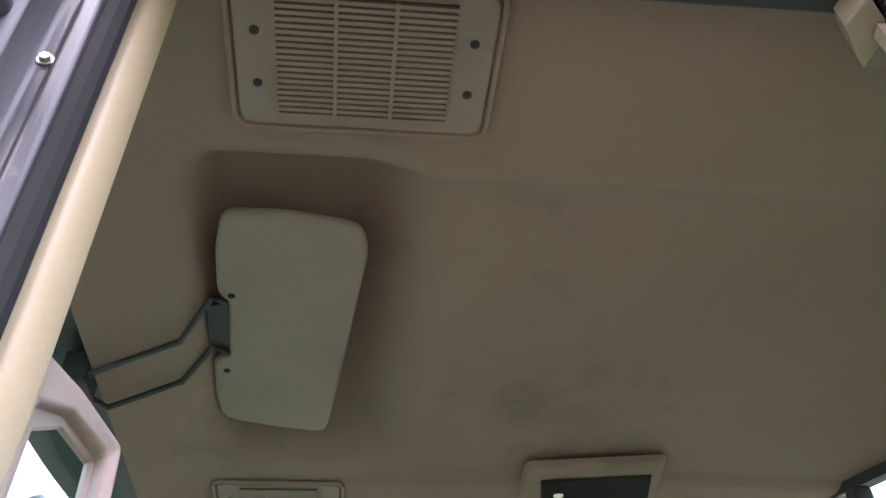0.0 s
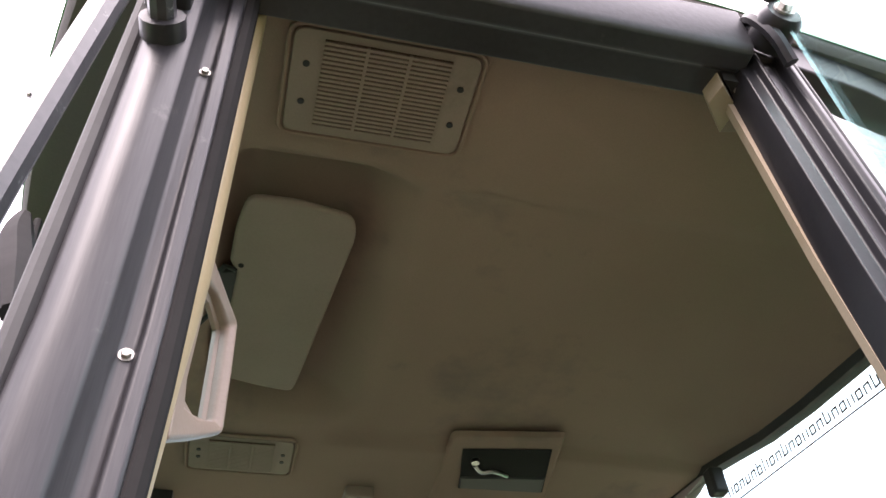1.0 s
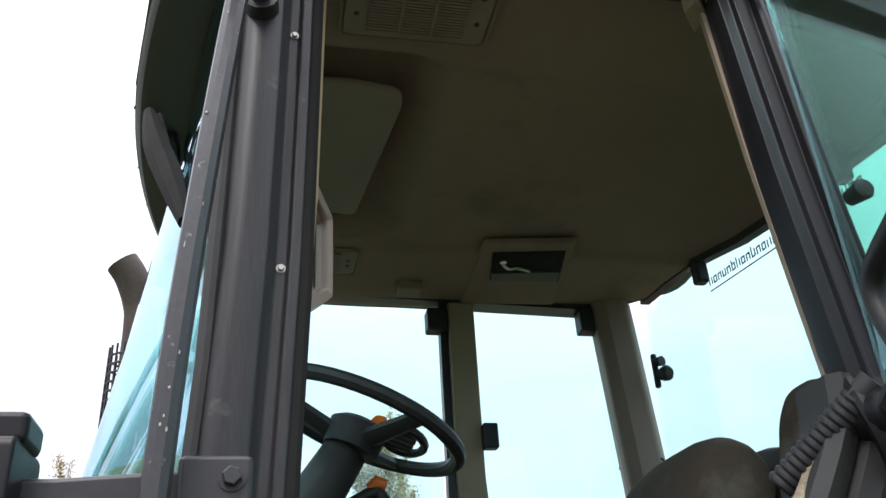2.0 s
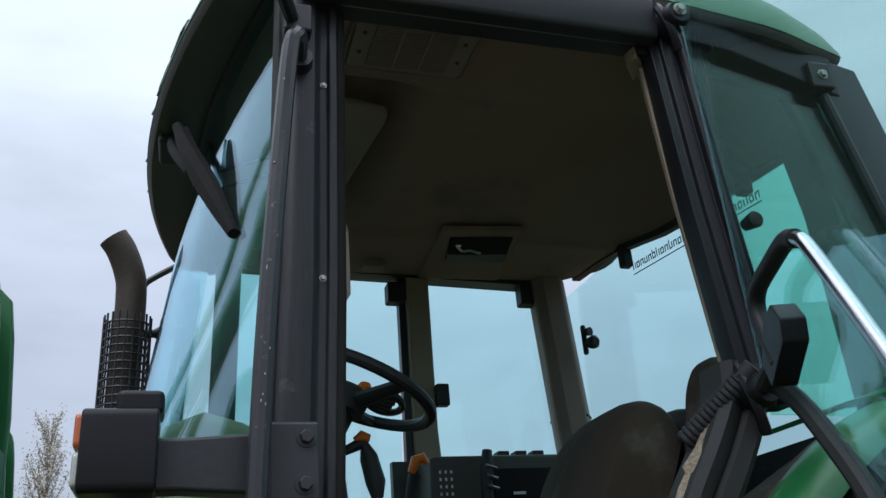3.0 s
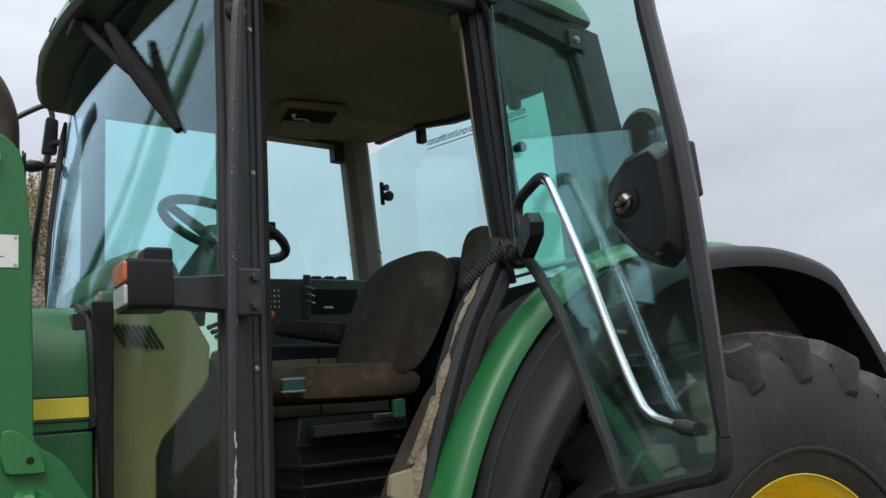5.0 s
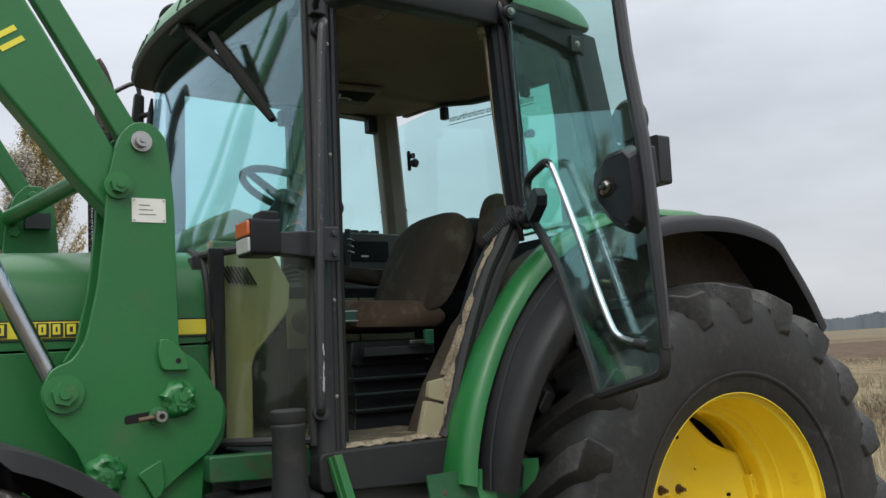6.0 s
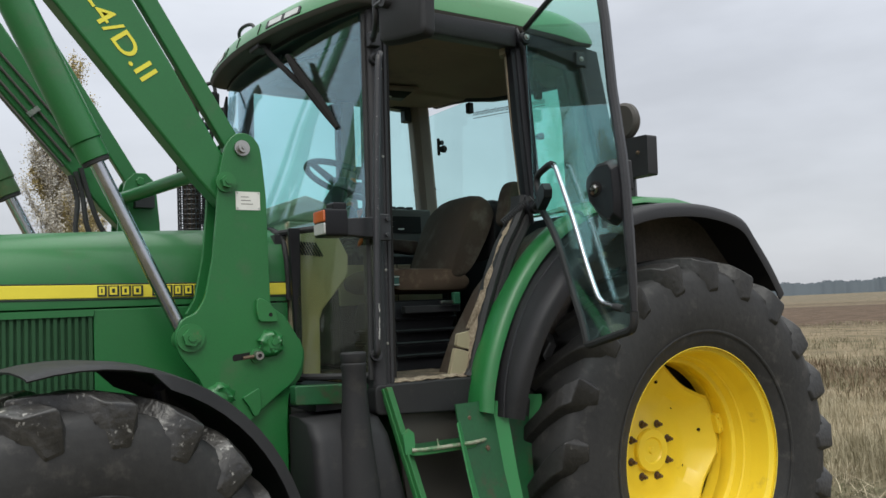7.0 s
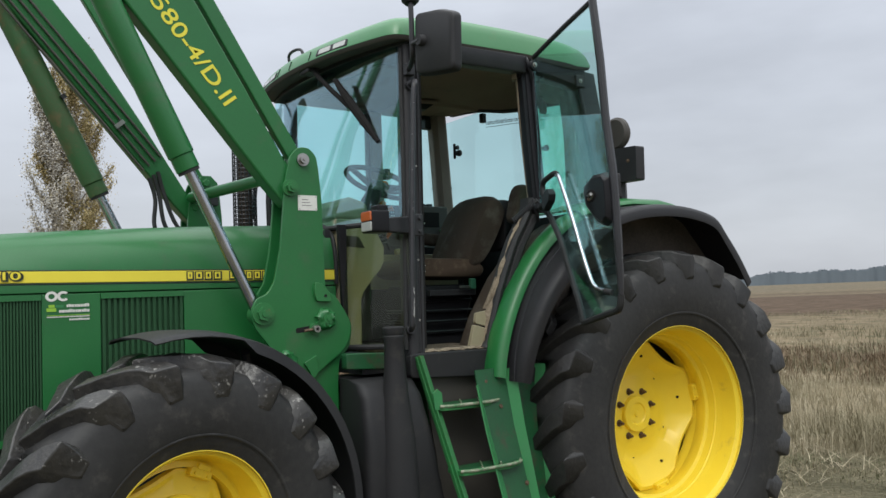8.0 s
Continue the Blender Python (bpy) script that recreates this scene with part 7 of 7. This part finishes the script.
def loader_side(s):
    def yy(v):
        return v if s < 0 else across(v)
    y_out, y_in = yy(-0.565), yy(-0.415)
    ox = 0.0 if s < 0 else -0.145

    def moved(poly):
        return [(x + ox, z) for x, z in poly]
    mast = part("mast", plated(rounded(moved(MAST), 0.02, 2), yy(-0.565), yy(-0.545)), GREEN, loader, "green loader mast plate", bevel=0.004)
    part("mast_inner", plated(moved(INNER), yy(-0.43), yy(-0.41)), GREEN, mast, bevel=0.004)
    part("mast_back", plated(moved([(-1.955, 2.0), (-1.93, 2.0), (-1.925, 1.6), (-1.95, 1.6)]), yy(-0.545), yy(-0.43)), GREEN, mast)
    part("console_plate", plated(rounded(moved(UNDER), 0.02, 2), yy(-0.54), yy(-0.515)), GREEN, loader, "green loader bracket plate", bevel=0.004)
    part("console_web", plated([(-2.04, 0.55), (-1.86, 0.55), (-1.86, 1.2), (-2.05, 1.2)], yy(-0.515), yy(-0.35)), GREEN_WORN, mast)
    part("tab", plated(rounded([(-2.055, 1.275), (-1.985, 1.31), (-1.978, 1.235), (-1.990, 1.205), (-2.010, 1.20), (-2.032, 1.245)], 0.012), yy(-0.58), yy(-0.56)), GREEN, mast, bevel=0.003)
    d = Vector((0, -1 if s < 0 else 1, 0))
    for x, z, r, h, mm in ((-2.026, 2.243, 0.020, 0.03, STEEL), (-2.094, 2.106, 0.026, 0.035, GREEN_WORN), (-2.245, 1.515, 0.034, 0.03, GREEN_WORN), (-1.925, 1.482, 0.030, 0.03, GREEN_WORN),
                           (-2.139, 1.286, 0.022, 0.03, GREEN_WORN)):
        a = Vector((x + ox, y_out, z))
        pin = bmesh.new()
        tube(pin, [a, a + d * 0.012], r * 1.55, 20)
        tube(pin, [a, a + d * h], r, 6 if mm != STEEL else 18)
        tube(pin, [a, a + d * (h + 0.006)], r * 0.45, 10)
        part("pin", pin, mm, mast, "pin head with washer", smooth=25)
    # lock lever in its slot, cast ears
    part("slot", plated(rounded([(-2.085, 1.415), (-1.985, 1.425), (-1.985, 1.45), (-2.085, 1.44)], 0.01), yy(-0.5658), yy(-0.566)), DARK, mast)
    lock = part("lock_bolt", tubed([Vector((-1.99, y_out, 1.432)), Vector((-1.99, y_out, 1.432)) + d * 0.034, Vector((-1.99, y_out, 1.432)) + d * 0.040], [0.019, 0.019, 0.016], 14), STEEL, mast, "bare steel locking bolt")
    part("lock_washer", tubed([Vector((-1.99, y_out, 1.432)), Vector((-1.99, y_out, 1.432)) + d * 0.010], 0.028, 16), GREEN_WORN, mast)
    part("socket", tubed([Vector((-1.99, y_out, 1.432)) + d * 0.036, Vector((-1.99, y_out, 1.432)) + d * 0.0408], 0.009, 6), DARK, lock)
    part("lock_rod", tubed([Vector((-2.05, y_out, 1.426)) + d * 0.02, Vector((-1.98, y_out, 1.433)) + d * 0.02], 0.007, 8), RUSTY, mast)
    part("stop_ear", plated(rounded(moved([(-1.985, 1.656), (-1.955, 1.65), (-1.915, 1.61), (-1.900, 1.558), (-1.980, 1.562), (-1.992, 1.61)]), 0.014), yy(-0.585), yy(-0.563)), GREEN_WORN, mast, bevel=0.004)
    part("ear_hole", tubed([Vector((-1.934 + ox, yy(-0.584), 1.588)), Vector((-1.934 + ox, yy(-0.5865), 1.588))], 0.008, 10), DARK, mast)
    # rough cast and welded bosses round the two lower pins
    for x, z, rad0 in ((-1.932 + ox, 1.474, 0.052), (-2.139 + ox, 1.286, 0.056)):
        rr = random.Random(int(x * 1000))
        boss = bmesh.new()
        rings = []
        for q, (fr, hh) in enumerate(((1.0, 0.0), (0.92, 0.016), (0.70, 0.026), (0.42, 0.030))):
            ring = []
            for k in range(22):
                a = 2 * math.pi * k / 22
                rad = rad0 * fr * (0.82 + 0.36 * rr.random() if q < 2 else 0.94 + 0.12 * rr.random())
                ring.append(boss.verts.new((x + rad * math.cos(a), y_out + d.y * hh * (0.6 + 0.8 * rr.random()), z + rad * math.sin(a))))
            rings.append(ring)
        for p_, q_ in zip(rings, rings[1:]):
            for k in range(22):
                boss.faces.new((p_[k], p_[(k + 1) % 22], q_[(k + 1) % 22], q_[k]))
        boss.faces.new(rings[-1])
        part("weld_boss", boss, GREEN, mast, "rough lumpy welded boss", smooth=60)
    if s < 0:
        lab = part("rating_plate", boxed(-2.055, -1.957, -0.5675, -0.565, 2.0, 2.072), WHITE, mast, "white riveted rating plate")
        for x in (-2.049, -1.963):
            for z in (2.006, 2.066):
                part("rivet", tubed([(x, -0.5675, z), (x, -0.570, z)], 0.003, 8), STEEL, lab)
        for z_ in (2.022, 2.036, 2.050):
            part("print", boxed(-2.035, -1.985 - 0.6 * (z_ - 2.02), -0.5679, -0.5672, z_, z_ + 0.0025), DASH, lab)
    # main arm: box beam that widens from the pivot up and forward
    ym = (y_out + y_in) / 2
    p = Vector((-2.095, ym, 2.10))
    nrm = Vector((ARM_D.z, 0, -ARM_D.x))
    off = Vector((0, 0, 0)) if s < 0 else Vector((-0.145, 0, 0.01))
    w = 0.052
    rings = []
    for (lx_, lz_), (ux_, uz_) in (((-2.10, 2.015), (-2.02, 2.07)), ((-2.20, 2.125), (-2.06, 2.16)), ((-2.52, 2.52), (-2.29, 2.57)), ((-2.84, 2.915), (-2.53, 2.97)), ((-3.55, 3.79), (-3.22, 3.83))):
        kk = 0.0 if s < 0 else 0.25
        ux_, uz_ = ux_ + (lx_ - ux_) * kk, uz_ + (lz_ - uz_) * kk
        rings.append([tuple(Vector((x_, ym + y_, z_)) + off) for x_, z_, y_ in ((lx_, lz_, -w), (ux_, uz_, -w), (ux_, uz_, w), (lx_, lz_, w))])
    arm = part("arm", loops(rings), GREEN, loader, "green box-section loader arm", bevel=0.012)
    # levelling link above it
    q0 = Vector((-2.026, ym, 2.243)) + off
    q1 = q0 + Vector((-0.510, 0, 0.860)).normalized() * 1.9
    part("link", beamed(q0, q1, 0.05, 0.072), GREEN, loader, "slim green levelling link", bevel=0.008)
    part("link_eye", tubed([q0 + Vector((0, -0.04, 0)), q0 + Vector((0, 0.04, 0))], 0.05, 20), GREEN, loader)
    # lift cylinder: chrome rod below, green barrel above
    c0 = Vector((-2.245, yy(-0.51), 1.51)) + off * 1.15
    cd = Vector((-0.425, 0, 0.905)).normalized()
    c1, c2 = c0 + cd * 0.735, c0 + cd * 2.3
    part("rod_eye", tubed([c0 + Vector((0, -0.035, 0)), c0 + Vector((0, 0.035, 0))], 0.045, 18), GREEN_WORN, loader)
    part("rod", tubed([c0, c1 + cd * 0.05], 0.0265, 18), CHROME, loader, "chrome lift cylinder rod")
    part("barrel", tubed([c1, c1 + cd * 0.004, c1 + cd * 0.07, c1 + cd * 0.075, c2], [0.048, 0.054, 0.054, 0.060, 0.060], 24), GREEN if s < 0 else GREEN_OLIVE, loader, "green lift cylinder barrel")
    part("gland", tubed([c1 - cd * 0.012, c1 + cd * 0.01], 0.05, 20), SEAL, loader)
    return arm, p, nrm, yy


near = loader_side(-1)
far = loader_side(1)
part("cross_tube", tubed([(-2.12, -0.41, 2.175), (-2.12 - 0.13, across(-0.41), 2.175)], 0.030, 16), GREEN, loader, "green cross tube between the masts")
for x, z in ((-2.165, 2.262), (-2.231, 2.121)):
    bolt("far_pin", (x, 0.488, z), (0, -1, 0), 0.022, 0.030, GREEN_WORN, loader)
part("far_block", boxed(-2.20, -2.11, 0.42, 0.47, 2.13, 2.19), BLACK, loader)
# lettering on the near arm
arm, p, nrm, _ = near
t0, t1 = Vector((-2.743, p.y - 0.0535, 2.910)), Vector((-2.378, p.y - 0.0535, 2.420))
text_on("580-4/D.II", 0.104, along(t0, t1 - t0, Vector((0.8, 0, 0.6))) @ Matrix.Diagonal((1.34, 1, 1, 1)), LETTER_YELLOW, loader, "arm_lettering", "yellow figures on the loader arm")
# hydraulic pipes under the far arm and slack hoses at its foot
_, p2, nrm2, _ = far
p2 = p2 + Vector((-0.13, 0, 0))
for k in range(4):
    off = nrm2 * (-0.075 + 0.042 * k) + Vector((0, -0.062, 0))
    part("pipe", tubed([p2 + ARM_D * 0.35 + off, p2 + ARM_D * 2.5 + off], 0.0065, 8), DASH, loader, "thin hydraulic pipe")
for k in (0.62,):
    part("pipe_clamp", boxed(-0.012, 0.012, -0.010, 0.010, -0.030, 0.030, along(p2 + ARM_D * k + nrm2 * -0.012 + Vector((0, -0.066, 0)), ARM_D, (0, 1, 0))), STEEL, loader)
part("pipe_clamp", boxed(-0.012, 0.012, -0.05, 0.05, -0.012, 0.012, along(p2 + ARM_D * 0.9 + nrm2 * -0.14, ARM_D, (0, 1, 0))), BLACK, loader)
for k in range(3):
    a = p2 + ARM_D * 0.30 + nrm2 * (-0.08 + 0.03 * k) + Vector((0, -0.07, 0))
    part("hose", tubed(smooth_path([a, a + Vector((0.03, 0, -0.12)), a + Vector((0.02 + 0.03 * k, -0.02, -0.28)), a + Vector((0.10 + 0.03 * k, -0.03, -0.40)), a + Vector((0.2, -0.03, -0.46))], 5), 0.012, 8), SEAL, loader, "slack black hydraulic hose")


# ---- grass, trees and the far wood ----
def blades(rnd, verts, faces, x, y, h, n, spread, lean_min=0.15, lean_max=0.7, wide=0.004):
    """One tuft: n thin bent blades."""
    for _ in range(n):
        a, r = rnd.rand() * 6.283, spread * math.sqrt(rnd.rand())
        bx, by = x + r * math.cos(a), y + r * math.sin(a)
        hh, lean, la = h * (0.4 + 0.8 * rnd.rand()), lean_min + (lean_max - lean_min) * rnd.rand(), rnd.rand() * 6.283
        w = wide * (0.7 + 0.9 * rnd.rand())
        wx, wy = w * math.cos(la + 1.57), w * math.sin(la + 1.57)
        ex, ey = hh * lean * math.cos(la), hh * lean * math.sin(la)
        up = hh * math.sqrt(max(0.05, 1 - min(0.95, lean * lean)))
        z0 = -0.14
        i = len(verts)
        verts.extend([(bx - wx, by - wy, z0), (bx + wx, by + wy, z0), (bx + ex * 0.4 + wx * 0.8, by + ey * 0.4 + wy * 0.8, z0 + up * 0.62),
                      (bx + ex * 0.4 - wx * 0.8, by + ey * 0.4 - wy * 0.8, z0 + up * 0.62), (bx + ex, by + ey, z0 + up)])
        faces.extend([(i, i + 1, i + 2, i + 3), (i + 3, i + 2, i + 4)])


def island_colours(name, stops, patch=None, patch_scale=0.4):
    m = bpy.data.materials.new(name)
    m.use_nodes = True
    n, l = m.node_tree.nodes, m.node_tree.links
    geo, rampn = n.new("ShaderNodeNewGeometry"), n.new("ShaderNodeValToRGB")
    l.new(geo.outputs["Random Per Island"], rampn.inputs[0])
    els = rampn.color_ramp.elements
    els[0].color, els[1].color = (*stops[0], 1), (*stops[-1], 1)
    for k, c in enumerate(stops[1:-1]):
        els.new((k + 1) / (len(stops) - 1)).color = (*c, 1)
    colour = rampn.outputs[0]
    if patch:
        # broad drifts of another growth among the tufts
        tc, drift, cut, over = n.new("ShaderNodeTexCoord"), n.new("ShaderNodeTexNoise"), n.new("ShaderNodeMapRange"), n.new("ShaderNodeMix")
        l.new(tc.outputs["Object"], drift.inputs["Vector"])
        drift.inputs["Scale"].default_value, drift.inputs["Detail"].default_value = patch_scale, 4.0
        cut.inputs["From Min"].default_value, cut.inputs["From Max"].default_value, cut.inputs["To Max"].default_value = 0.44, 0.60, 0.85
        l.new(drift.outputs["Fac"], cut.inputs["Value"])
        over.data_type = "RGBA"
        over.inputs[7].default_value = (*patch, 1)
        l.new(cut.outputs[0], over.inputs[0])
        l.new(colour, over.inputs[6])
        colour = over.outputs[2]
    l.new(colour, n["Principled BSDF"].inputs["Base Color"])
    n["Principled BSDF"].inputs["Roughness"].default_value = 0.8
    n["Principled BSDF"].inputs["Specular IOR Level"].default_value = 0.2
    return m


def meadow():
    """Strips one behind the other: trampled sward, tall pale grass, brown scrub, and clumped straw to the plough land."""
    rnd = np.random.RandomState(8)
    straw, scrub, sward, olive = ([], []), ([], []), ([], []), ([], [])

    def spot(lo, hi, power=1.0):
        a = radians(15 + 80 * rnd.rand())
        d = lo + (hi - lo) * rnd.rand() ** power
        x, y = -3.6 + d * math.sin(a), -4.4 + d * math.cos(a)
        clear = not (-4.4 < x < 1.15 and -1.6 < y < 1.7)
        wave = 2.2 * noise.noise((x * 0.2, y * 0.2, 3.0))
        return x, y, d + wave, clear

    for _ in range(6400):
        x, y, d, ok = spot(8.8, 17.0)
        dens = noise.noise((x * 0.35, y * 0.35, 4.0)) + 0.5 * noise.noise((x * 1.1, y * 1.1, 9.0))
        if not ok or d < 9.3 or d > 16.5 or (dens < -0.15 and rnd.rand() < 0.8):
            continue
        blades(rnd, *straw, x, y, min(0.55, 0.15 + 0.42 * max(0.0, dens + 0.1)), 13, 0.22, 0.1, 0.8, 0.0027)
    for _ in range(2200):
        x, y, d, ok = spot(15.5, 23.0)
        dens = noise.noise((x * 0.3, y * 0.3, 14.0))
        if ok and dens > -0.25:
            blades(rnd, *scrub, x, y, 0.22 + 0.25 * max(0.0, dens + 0.2), 14, 0.32, 0.1, 0.9, 0.006)
    for _ in range(5200):
        x, y, d, ok = spot(21.0, 52.0, 1.3)
        dens = noise.noise((x * 0.13, y * 0.13, 24.0)) + 0.6 * noise.noise((x * 0.5, y * 0.5, 2.0))
        if not ok or dens < -0.1:
            continue
        dark = noise.noise((x * 0.22, y * 0.22, 40.0)) > -0.05
        blades(rnd, *(olive if dark or rnd.rand() < 0.35 else straw), x, y, (0.20 if d < 34 else 0.13) + 0.26 * max(0.0, dens), 12, 0.5, 0.3, 0.95, 0.006)
    for _ in range(8200):
        x, y, d, ok = spot(4.6, 10.5, 0.8)
        dens = noise.noise((x * 0.5, y * 0.5, 30.0))
        if not ok or (dens < 0.0 and rnd.rand() < 0.6):
            continue
        blades(rnd, *sward, x, y, 0.05 + 0.10 * max(0.0, dens + 0.2), 9, 0.16, 0.2, 0.97, 0.003)
        if rnd.rand() < 0.24:
            blades(rnd, *straw, x, y, 0.36, 4, 0.25, 0.9, 0.99, 0.0026)
    for data, name, label, mat in (
            (straw, "dry_grass", "tall dry straw-coloured grass in tufts", island_colours("dry_grass_straw", [(0.17, 0.14, 0.085), (0.28, 0.235, 0.155), (0.36, 0.31, 0.215), (0.50, 0.44, 0.32)], patch=(0.19, 0.17, 0.105), patch_scale=0.3)),
            (scrub, "scrub", "low brown and grey-green scrub", island_colours("brown_scrub", [(0.09, 0.085, 0.05), (0.15, 0.11, 0.07), (0.20, 0.15, 0.095), (0.13, 0.13, 0.075)], patch=(0.10, 0.064, 0.040), patch_scale=0.25)),
            (olive, "low_weeds", "low olive-brown weeds among the straw", island_colours("olive_weeds", [(0.12, 0.118, 0.068), (0.17, 0.152, 0.095), (0.235, 0.205, 0.135), (0.15, 0.145, 0.085)], patch=(0.125, 0.115, 0.068), patch_scale=0.2)),
            (sward, "sward", "trampled grey-green sward", island_colours("trampled_sward", [(0.11, 0.105, 0.058), (0.18, 0.15, 0.095), (0.27, 0.225, 0.15), (0.13, 0.128, 0.07)], patch=(0.115, 0.122, 0.066), patch_scale=0.9))):
        me = bpy.data.meshes.new(name)
        me.from_pydata(data[0], [], data[1])
        me.materials.append(mat)
        tagged(new(name, me), label, "grass", kind="stuff")


meadow()


def leaf_material(name, a, b_, c):
    return island_colours(name, [a, b_, c])


GOLD = leaf_material("autumn_gold_leaves", (0.17, 0.145, 0.055), (0.33, 0.26, 0.11), (0.48, 0.40, 0.22))
PALE = leaf_material("pale_thin_leaves", (0.36, 0.34, 0.30), (0.54, 0.52, 0.47), (0.30, 0.26, 0.17))


def poplar(x, y, height, width, seed, leaves, mat, label, skip=0.0):
    """A slim poplar: tapered trunk, steep limbs, and a ragged crown of single leaves."""
    rnd = random.Random(seed)
    tree = thing("poplar_tree", label, "tree", (x, y, -0.06), group="poplar row")
    tr = bmesh.new()
    tube(tr, [(0, 0, 0), (0.05, 0, height * 0.4), (0, 0.05, height * 0.8), (0, 0, height * 0.98)], [0.26, 0.17, 0.08, 0.02], 8)
    part("trunk", tr, BARK, tree, "pale grey trunk")
    limbs = bmesh.new()
    tips = []
    for k in range(64):
        z0 = height * (0.07 + 0.84 * rnd.random())
        a = rnd.random() * 6.283
        f = z0 / height
        reach = width / 2 * (0.55 + 0.45 * math.sin(min(1.0, f * 1.25) * math.pi)) * (0.6 + 0.5 * rnd.random())
        rise = height * (0.10 + 0.12 * rnd.random())
        p1 = (reach * 0.55 * math.cos(a), reach * 0.55 * math.sin(a), z0 + rise * 0.4)
        p2 = (reach * math.cos(a), reach * math.sin(a), min(height, z0 + rise))
        tube(limbs, [(0, 0, z0), p1, p2], [0.055, 0.032, 0.010], 5)
        tips.append(((0, 0, z0), p1, p2))
    tagged(part("branchwork", limbs, BARK, tree, "steep pale limbs"), kind="stuff")
    verts, faces = [], []
    for _ in range(leaves):
        b0, b1, b2 = rnd.choice(tips)
        f = rnd.random() ** 0.7
        p = lerp3(b0, b1, f * 2) if f < 0.5 else lerp3(b1, b2, f * 2 - 1)
        g = rnd.random() * 0.55 + 0.05
        p = Vector(p) + Vector((rnd.gauss(0, 1), rnd.gauss(0, 1), rnd.gauss(0, 1.3))) * g * 0.55
        if rnd.random() < skip * (1 - p.z / height):
            continue
        s = 0.04 + 0.05 * rnd.random()
        u = Vector((rnd.gauss(0, 1), rnd.gauss(0, 1), rnd.gauss(0, 1))).normalized()
        v = u.orthogonal().normalized()
        i = len(verts)
        verts.extend([p + u * s, p + v * s * 0.7, p - u * s, p - v * s * 0.7])
        faces.append((i, i + 1, i + 2, i + 3))
    me = bpy.data.meshes.new("crown")
    me.from_pydata([tuple(v) for v in verts], [], faces)
    me.materials.append(mat)
    crown = new("crown", me)
    crown.parent = tree
    tagged(crown, "thin ragged crown of single leaves", kind="stuff")
    return tree


poplar(6.5, 55.1, 19.0, 4.6, 21, 52000, GOLD, "tall slim poplar with thin golden autumn leaves")
poplar(5.2, 54.2, 15.5, 3.8, 22, 26000, PALE, "half-bare poplar with pale twigs")
poplar(7.9, 62.0, 17.0, 4.0, 23, 20000, PALE, "slim poplar in pale autumn leaf")
poplar(-9.5, 58.0, 16.5, 4.0, 24, 9000, PALE, "half-bare poplar with pale twigs")
poplar(-14.5, 60.0, 17.5, 4.4, 25, 15000, GOLD, "slim poplar in yellow autumn leaf")


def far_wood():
    """A long low wood on the horizon with an uneven top, its distance haze mixed into the leaf colour."""
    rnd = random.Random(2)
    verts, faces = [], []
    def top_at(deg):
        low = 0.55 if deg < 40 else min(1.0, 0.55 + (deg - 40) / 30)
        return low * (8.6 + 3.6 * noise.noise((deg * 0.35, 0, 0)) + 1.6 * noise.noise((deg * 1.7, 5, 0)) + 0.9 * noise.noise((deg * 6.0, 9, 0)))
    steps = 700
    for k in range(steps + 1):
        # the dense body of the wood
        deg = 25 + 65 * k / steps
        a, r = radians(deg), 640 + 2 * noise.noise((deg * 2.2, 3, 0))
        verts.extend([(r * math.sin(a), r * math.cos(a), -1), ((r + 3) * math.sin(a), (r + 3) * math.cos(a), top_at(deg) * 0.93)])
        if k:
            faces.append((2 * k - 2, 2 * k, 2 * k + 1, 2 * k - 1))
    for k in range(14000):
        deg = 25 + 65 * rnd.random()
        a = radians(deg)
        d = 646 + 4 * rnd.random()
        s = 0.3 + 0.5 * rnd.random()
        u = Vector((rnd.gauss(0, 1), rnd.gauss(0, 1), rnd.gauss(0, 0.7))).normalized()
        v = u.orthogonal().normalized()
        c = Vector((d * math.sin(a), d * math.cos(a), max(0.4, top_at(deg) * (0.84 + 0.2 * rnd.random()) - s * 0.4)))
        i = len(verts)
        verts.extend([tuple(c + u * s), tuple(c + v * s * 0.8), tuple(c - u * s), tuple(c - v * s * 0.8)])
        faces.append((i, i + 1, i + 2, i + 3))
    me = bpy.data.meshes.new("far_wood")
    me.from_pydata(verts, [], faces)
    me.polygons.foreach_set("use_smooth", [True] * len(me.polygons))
    # the three leaf tones carry the air's haze as pale blue-grey
    me.materials.append(leaf_material("haze_tinted_far_foliage", (0.095, 0.112, 0.128), (0.105, 0.124, 0.140), (0.116, 0.136, 0.152)))
    return tagged(new("far_wood", me), "low wood along the horizon, tinted blue-grey with haze", "woodland", kind="stuff")


far_wood()
